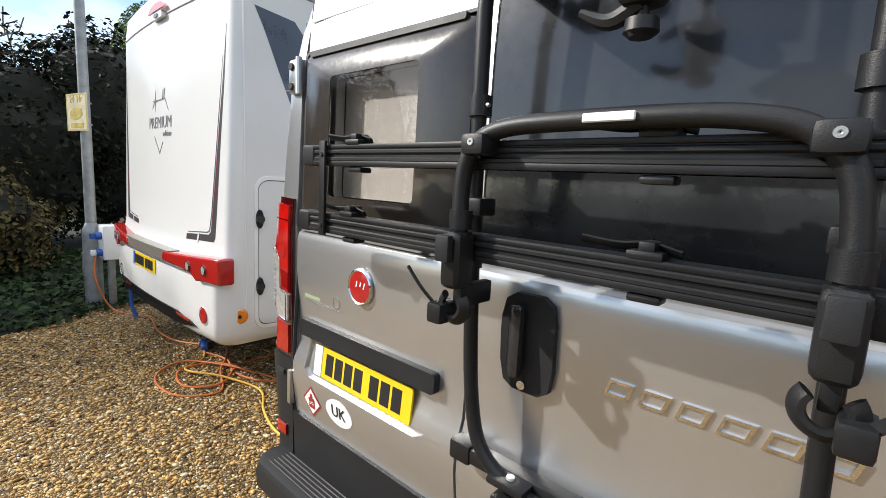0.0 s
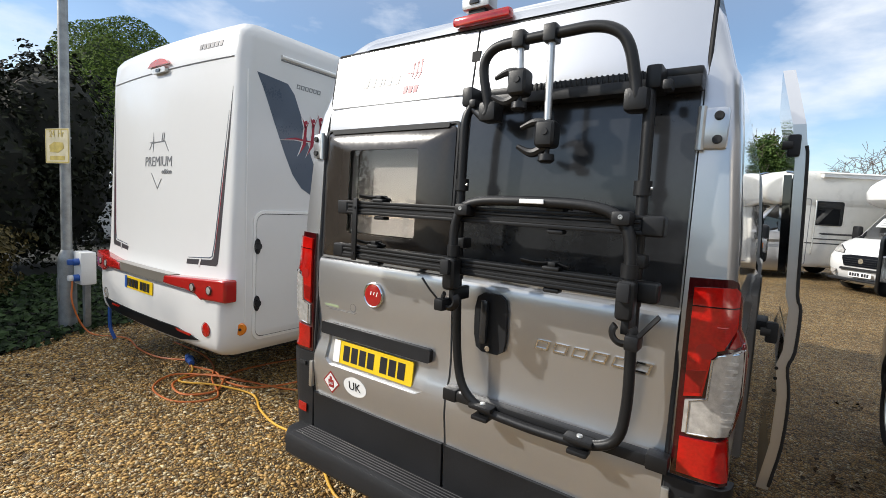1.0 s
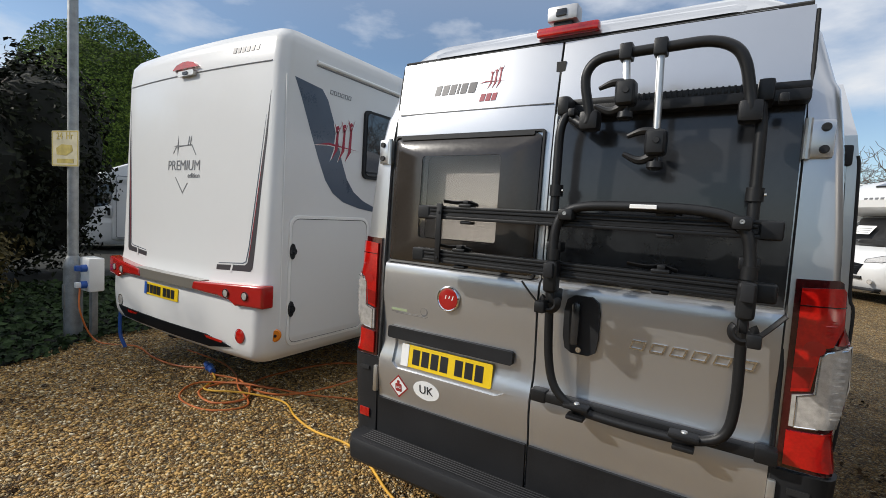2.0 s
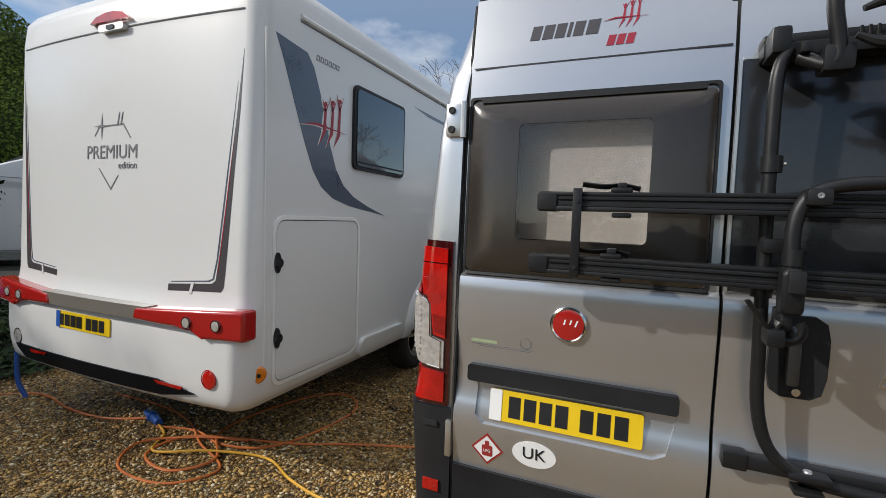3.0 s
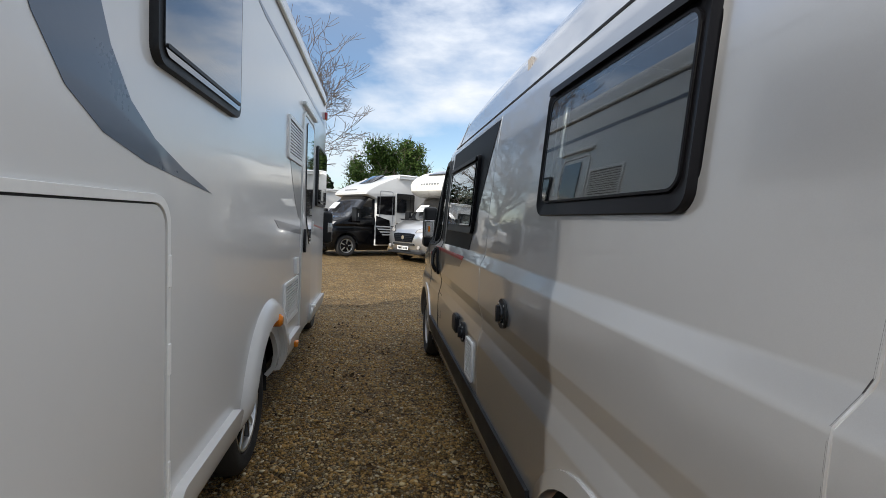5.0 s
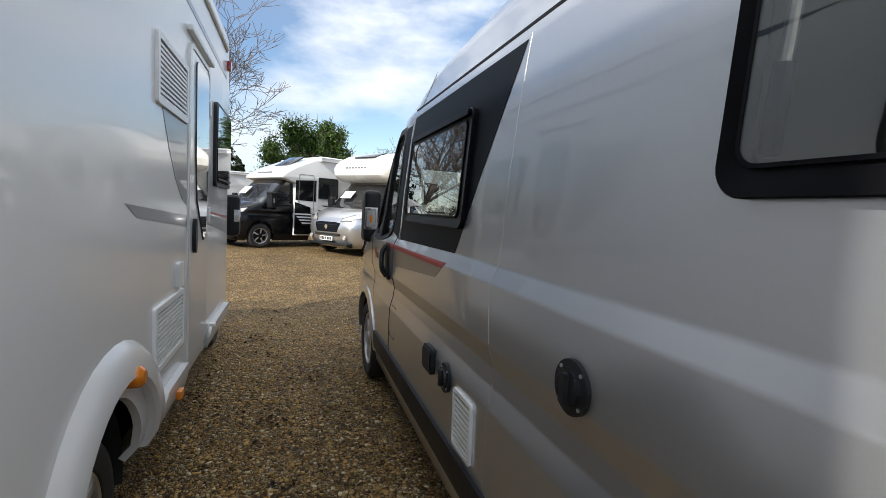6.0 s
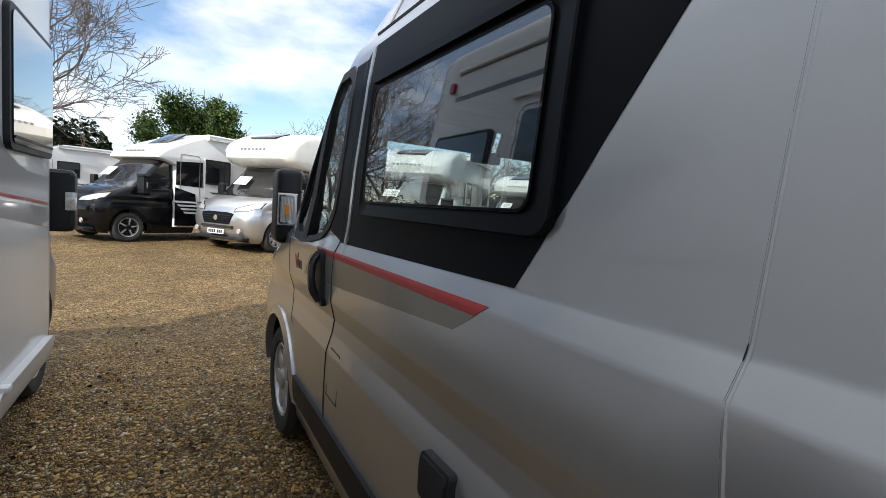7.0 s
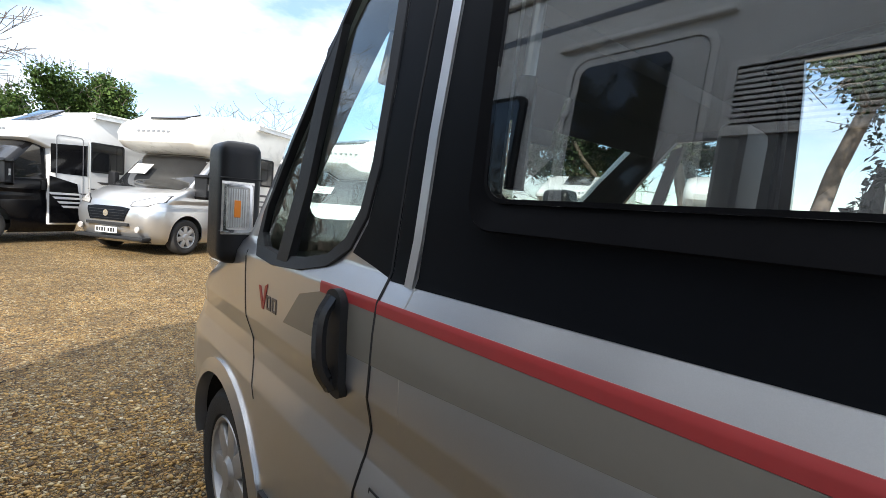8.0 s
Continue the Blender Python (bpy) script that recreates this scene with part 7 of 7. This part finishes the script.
limb_tree("bare_tree", 22.0, 19.0, 10.0, 0.8, "bare tree behind the far row", 27, 5, trunk_r=0.2)
limb_tree("bare_tree", 14.5, 21.0, 9.0, 0.8, "bare tree behind the far row", 28, 5, trunk_r=0.2)
limb_tree("bare_tree", -11.5, -0.6, 5.2, 1.0, "bare branches rising over the dark hedge", 14, 5, trunk_r=0.10)
limb_tree("pine_tree", 17.0, 8.0, 13.0, 0.9, "tall pine with a pale trunk and thin needles", 17, 5, ivy=36000, ivy_mat=PINE, leaf=0.12, trunk_r=0.3, first=0.45, crown_pts=(1, 2, 3, 4), bark=BARK)
limb_tree("pine_tree", 20.0, 13.0, 12.0, 0.9, "tall pine with a pale trunk and thin needles", 19, 5, ivy=36000, ivy_mat=PINE, leaf=0.12, trunk_r=0.28, first=0.4, crown_pts=(1, 2, 3, 4), bark=BARK)
limb_tree("pine_tree", 19.0, 16.5, 12.5, 0.9, "tall pine with a pale trunk and thin needles", 29, 5, ivy=36000, ivy_mat=PINE, leaf=0.12, trunk_r=0.28, first=0.22, crown_pts=(1, 2, 3, 4), bark=BARK)
limb_tree("pine_tree", 18.0, 3.5, 11.0, 0.9, "pine with drooping needles", 23, 5, ivy=22000, ivy_mat=PINE, leaf=0.11, trunk_r=0.26, first=0.35, crown_pts=(1, 2, 3, 4), bark=BARK)
shrub("cypress_hedge", [((-25.6, 9.0, 3.8), (3.9, 3.9, 5.6)), ((-29.6, 7.4, 3.0), (3.6, 3.6, 4.2))], 150000, 0.07, CYPRESS, "rounded bright green clipped cypress", 31, category="tree", core=0.84, shell=0.14, lump_k=0.3, core_mat=CORE_GREEN)
# last three blobs: unseen extension of the hedge, added to shade the ivy bed
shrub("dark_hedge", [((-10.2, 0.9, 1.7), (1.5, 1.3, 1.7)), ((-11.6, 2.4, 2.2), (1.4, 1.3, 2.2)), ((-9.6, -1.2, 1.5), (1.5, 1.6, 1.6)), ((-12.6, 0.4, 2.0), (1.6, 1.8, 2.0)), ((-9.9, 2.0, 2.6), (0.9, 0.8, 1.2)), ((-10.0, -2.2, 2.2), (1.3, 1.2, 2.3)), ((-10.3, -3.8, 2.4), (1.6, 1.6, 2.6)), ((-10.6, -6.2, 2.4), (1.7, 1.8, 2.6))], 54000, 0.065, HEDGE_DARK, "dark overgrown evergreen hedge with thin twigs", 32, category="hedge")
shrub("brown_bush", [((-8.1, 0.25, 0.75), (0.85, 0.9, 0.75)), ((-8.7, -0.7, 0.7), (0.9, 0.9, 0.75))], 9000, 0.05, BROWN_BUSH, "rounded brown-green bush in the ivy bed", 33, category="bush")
shrub("evergreen_shrub", [((-7.0, 33.5, 2.0), (2.3, 1.6, 2.5))], 4000, 0.2, IVY, "dark evergreen shrub under the trees", 34)
# ivy over the bed
rng = np.random.default_rng(41)
n = 15000
px_, py_ = rng.uniform(-9.5, -5.55, n), rng.uniform(-1.6, 5.5, n)
edge = -5.75 + 0.18 * np.sin(py_ * 3.1) + 0.55 * np.clip(0.9 - py_, 0, 2.6)
keep = px_ < edge
px_, py_ = px_[keep], py_[keep]
hz = 0.03 + 0.16 * np.clip((edge[keep] - px_) / 0.8, 0, 1) * rng.random(len(px_)) + 0.02 * np.sin(px_ * 5) ** 2
nm = rng.normal(scale=0.45, size=(len(px_), 3)) + np.array([0.25, -0.2, 0.9])
nm /= np.linalg.norm(nm, axis=1)[:, None]
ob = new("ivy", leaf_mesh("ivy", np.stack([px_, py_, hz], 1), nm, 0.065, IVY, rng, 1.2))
tagged(ob, "low dark green ivy covering the bed beside the gravel", "ivy", kind="stuff")
# bed sheet under the ivy, drawn in CORE, the hedges' inner shade colour
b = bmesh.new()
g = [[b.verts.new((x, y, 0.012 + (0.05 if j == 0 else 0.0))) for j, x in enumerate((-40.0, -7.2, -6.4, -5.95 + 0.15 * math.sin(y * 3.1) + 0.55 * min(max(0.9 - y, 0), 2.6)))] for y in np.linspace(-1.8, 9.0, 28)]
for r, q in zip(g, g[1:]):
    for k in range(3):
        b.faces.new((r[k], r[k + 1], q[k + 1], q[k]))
lone("soil_bed", b, CORE, (-8, 2, 0), "near-black soil sheet under the ivy", "soil", kind="structure")


def hedge_row(name, x0, x1, y, z, n, seed, material, label, leaf=0.22):
    rng = np.random.default_rng(seed)
    m = int(abs(x1 - x0) / 2.2)
    blobs = [((x0 + (x1 - x0) * (k + 0.5) / m, y + rng.normal(scale=0.4), z * 0.45), (1.7, 1.1, z * rng.uniform(0.45, 0.62))) for k in range(m)]
    return shrub(name, blobs, n, leaf, material, label, seed, category="hedge", shell=0.3)


hedge_row("far_hedge", -40, -12, 36, 3.2, 6000, 51, HEDGE_DARK, "far winter hedge along the yard")
hedge_row("far_hedge", -14, 14, 40, 2.8, 6000, 52, BROWN_BUSH, "far winter hedge behind the motorhomes")
hedge_row("far_hedge", 12, 34, 34, 3.2, 5000, 53, HEDGE_DARK, "far winter hedge along the yard")
hedge_row("far_hedge", 17.5, 31, 6, 4.2, 6000, 55, HEDGE_DARK, "dark hedge behind the far row")
hedge_row("near_hedge", -14, 18, -17, 2.6, 6000, 54, HEDGE_DARK, "dark hedge closing the yard behind")

# ---- post, sign, hook-up point ----
post = thing("lamp_post", (-6.16, 1.16, 0), "galvanised steel lamp post rising from the ivy", "post")
part("column", tube([(-6.16, 1.16, 0.9), (-6.15, 1.16, 3.0), (-6.14, 1.16, 5.2)], [0.052, 0.048, 0.045], 16, None, 1), GALV, post)
part("base_section", tube([(-6.16, 1.16, -0.05), (-6.16, 1.16, 0.80), (-6.16, 1.16, 0.86), (-6.16, 1.16, 0.94)], [0.088, 0.088, 0.085, 0.052], 16, None, 1), GALV, post)
part("base_door", box((-6.19, 1.066, 0.35), (-6.13, 1.08, 0.62), 0.006), GALV, post)
sg = lambda u, v, w: (-6.165 + u * 0.97 - 0.0, 1.10 + u * 0.22 - w, v)
sign = thing("sign", (-6.16, 1.1, 1.9), "faded cream warning sign with yellow print on the post", "sign")
part("sign_board", plate(rr(-0.215, 1.905, 0.215, 2.285, 0.012, 3), 0.0, 0.008, sg), SIGN_FACE, sign)
part("sign_text", text_on("24", 0.105, -0.085, 2.225, 0.010, sg), SIGN_INK, sign, "faded print 24")
part("sign_text", text_on("Hr", 0.105, 0.075, 2.225, 0.010, sg), SIGN_INK, sign, "faded print Hr")
part("sign_picture", plate([(-0.13, 2.03), (0.02, 2.02), (0.13, 2.07), (0.11, 2.13), (-0.05, 2.14), (-0.14, 2.10)], 0.008, 0.010, sg), SIGN_INK, sign)
part("sign_bar", plate([(-0.13, 1.94), (0.14, 1.94), (0.14, 1.985), (-0.13, 1.985)], 0.008, 0.010, sg), SIGN_INK, sign)
part("sign_border", ring(rr(-0.21, 1.91, 0.21, 2.28, 0.012, 3), rr(-0.198, 1.922, 0.198, 2.268, 0.01, 3), 0.008, 0.0095, sg), SIGN_INK, sign)
for z in (1.98, 2.2):
    part("sign_clip", tube([(-6.22, 1.12, z), (-6.16, 1.215, z), (-6.09, 1.13, z)], 0.010, 6, None, 4), GALV, sign)
hk = thing("hook_up_post", (-5.86, 1.42, 0), "grey electric hook-up post with blue sockets", "power post")
part("post", box((-5.90, 1.40, 0.0), (-5.82, 1.46, 0.62), 0.006), GALV, hk)
bx = part("socket_box", box((-5.97, 1.34, 0.56), (-5.73, 1.49, 0.93), 0.02), WHITE_TRIM, hk, "pale grey socket box")
for z in (0.64, 0.82):
    so = part("socket", lathe([(0.04, 0), (0.04, -0.05), (0.032, -0.055), (0, -0.05)], 18, None, pose(-5.80, 1.34, z, 0, 0, 90)), BLUE, bx, "blue socket")
    part("plug", box((-5.84, 1.24, z - 0.03), (-5.78, 1.30, z + 0.03), 0.012), BLUE if z > 0.7 else WHITE_TRIM, so)

hk.matrix_basis = Matrix.Translation((-5.99, 1.28, 0))

# ---- cables on the gravel ----
def cable(name, pts, r, material, label):
    return lone(name, tube([(x, y, r * 0.9 + dz) for x, y, dz in pts], r, 7, None, 7), material, (pts[0][0], pts[0][1], 0), label, "cable", "hook-up cables")


cable("cable", [(-5.93, 1.14, 0.62), (-5.86, 1.12, 0.35), (-5.80, 1.25, 0.02), (-5.4, 1.46, 0), (-4.9, 1.40, 0), (-4.5, 1.42, 0.0), (-4.18, 1.56, 0.01)], 0.009, ORANGE, "orange hook-up cable running from the power post")
cable("cable", [(-4.05, 1.50, 0.0), (-3.75, 1.58, 0), (-3.45, 1.52, 0), (-3.15, 1.62, 0), (-3.0, 1.95, 0), (-2.97, 2.4, 0), (-3.2, 2.62, 0), (-3.45, 2.45, 0), (-3.6, 1.95, 0), (-3.55, 1.6, 0.012), (-3.30, 1.35, 0.01), (-3.45, 1.15, 0), (-3.75, 1.22, 0), (-3.7, 1.48, 0.012), (-3.3, 1.62, 0.014)], 0.009, ORANGE, "loose loops of orange cable on the gravel")
cable("cable", [(-4.9, 1.75, 0.0), (-4.3, 1.75, 0.0), (-3.9, 1.65, 0), (-3.55, 1.45, 0.015), (-3.2, 1.30, 0), (-3.35, 1.05, 0), (-3.75, 1.05, 0), (-3.9, 1.3, 0.012), (-3.5, 1.55, 0.02), (-3.0, 1.75, 0), (-2.7, 1.9, 0.0), (-2.2, 2.1, 0)], 0.008, ORANGE, "loose loops of orange cable on the gravel")
cable("cable", [(-4.12, 1.54, 0.01), (-3.9, 1.45, 0), (-3.72, 1.25, 0.012), (-3.4, 1.40, 0.02), (-3.05, 1.52, 0.0), (-2.75, 1.40, 0), (-2.46, 1.33, 0), (-2.15, 1.34, 0), (-1.88, 1.25, 0), (-1.5, 1.05, 0), (-1.18, 1.02, 0), (-0.9, 0.85, 0), (-0.7, 0.6, 0)], 0.0085, YELLOW_CABLE, "yellow cable trailing away over the gravel")
pl = thing("cable_connector", (-4.17, 1.56, 0), "blue round cable connector lying on gravel", "connector")
part("plug_body", tube([(-4.30, 1.60, 0.03), (-4.17, 1.56, 0.03), (-4.05, 1.52, 0.03)], [0.022, 0.034, 0.026], 12, None, 4), BLUE, pl)
part("plug_collar", tube([(-4.19, 1.566, 0.03), (-4.16, 1.557, 0.03)], 0.040, 12, None, 1), BLUE, pl)
lone("hose", tube([(-5.42, 1.34, 0.50), (-5.45, 1.33, 0.35), (-5.44, 1.33, 0.15), (-5.40, 1.36, 0.02)], 0.018, 8, None, 5), BLUE, (-5.42, 1.34, 0), "blue water hose hanging by the motorhome", "hose")

# ---- loose stones ----
def stones(n, seed):
    rng = np.random.default_rng(seed)
    t = bmesh.new()
    bmesh.ops.create_icosphere(t, subdivisions=1, radius=1)
    base = np.array([v.co[:] for v in t.verts])
    faces = np.array([[v.index for v in f.verts] for f in t.faces])
    t.free()
    x = rng.uniform(-6.2, 0.6, n)
    y = -1.2 + 11.5 * rng.random(n) ** 1.5
    ok = ~((x > -1.6) & (y > 1.3)) & ~((x < -3.1) & (y > 3.0))
    x, y = x[ok], y[ok]
    m = len(x)
    r = rng.uniform(0.006, 0.0115, m) * rng.uniform(0.8, 1.25, m)
    sc = np.stack([r * rng.uniform(1.0, 1.9, m), r * rng.uniform(0.7, 1.15, m), r * rng.uniform(0.45, 0.75, m)], 1)
    a = rng.uniform(0, 6.28, m)
    v = base[None] * (1 + rng.normal(scale=0.22, size=(m, len(base), 1))) * sc[:, None]
    ca, sa = np.cos(a)[:, None], np.sin(a)[:, None]
    vx = v[:, :, 0] * ca - v[:, :, 1] * sa + x[:, None]
    vy = v[:, :, 0] * sa + v[:, :, 1] * ca + y[:, None]
    vz = v[:, :, 2] + (sc[:, 2] * 0.45)[:, None]
    co = np.stack([vx, vy, vz], 2).reshape(-1, 3)
    fa = (faces[None] + (np.arange(m) * len(base))[:, None, None]).reshape(-1, 3)
    me = bpy.data.meshes.new("loose_gravel")
    me.vertices.add(len(co))
    me.vertices.foreach_set("co", co.ravel())
    me.loops.add(fa.size)
    me.loops.foreach_set("vertex_index", fa.ravel())
    me.polygons.add(len(fa))
    me.polygons.foreach_set("loop_start", np.arange(len(fa)) * 3)
    me.polygons.foreach_set("loop_total", np.full(len(fa), 3))
    me.update()
    me.validate()
    me.materials.append(STONE)
    return tagged(new("loose_gravel", me), "loose ochre and grey pebbles strewn over the yard", "gravel", kind="stuff")


stones(85000, 61)


# ---- fallen leaves on the gravel ----
def leaf_litter(n, seed):
    rng = np.random.default_rng(seed)
    clumps = np.array([(-2.5, 5.2), (-2.2, 6.1), (-2.75, 7.3), (-2.4, 4.3), (-2.6, 8.6), (-3.0, 9.2), (-1.95, 3.1), (-2.7, 2.6), (-4.6, 0.2), (-3.2, -0.2), (0.9, 3.2), (1.1, 5.0)])
    c = clumps[rng.integers(0, len(clumps), n)] + rng.normal(scale=0.16, size=(n, 2)) * rng.choice([0.4, 1.0, 2.6], size=(n, 1))
    p = np.stack([c[:, 0], c[:, 1], np.array([ground_z(*q) for q in c]) + 0.014], 1)
    nm = rng.normal(scale=0.3, size=(n, 3)) + np.array([0, 0, 1.0])
    nm /= np.linalg.norm(nm, axis=1)[:, None]
    ob = new("leaf_litter", leaf_mesh("leaf_litter", p, nm, 0.026, DEAD_LEAF, rng, 1.5))
    return tagged(ob, "dark brown fallen leaves scattered in clumps on gravel", "leaves", kind="stuff")


leaf_litter(420, 77)
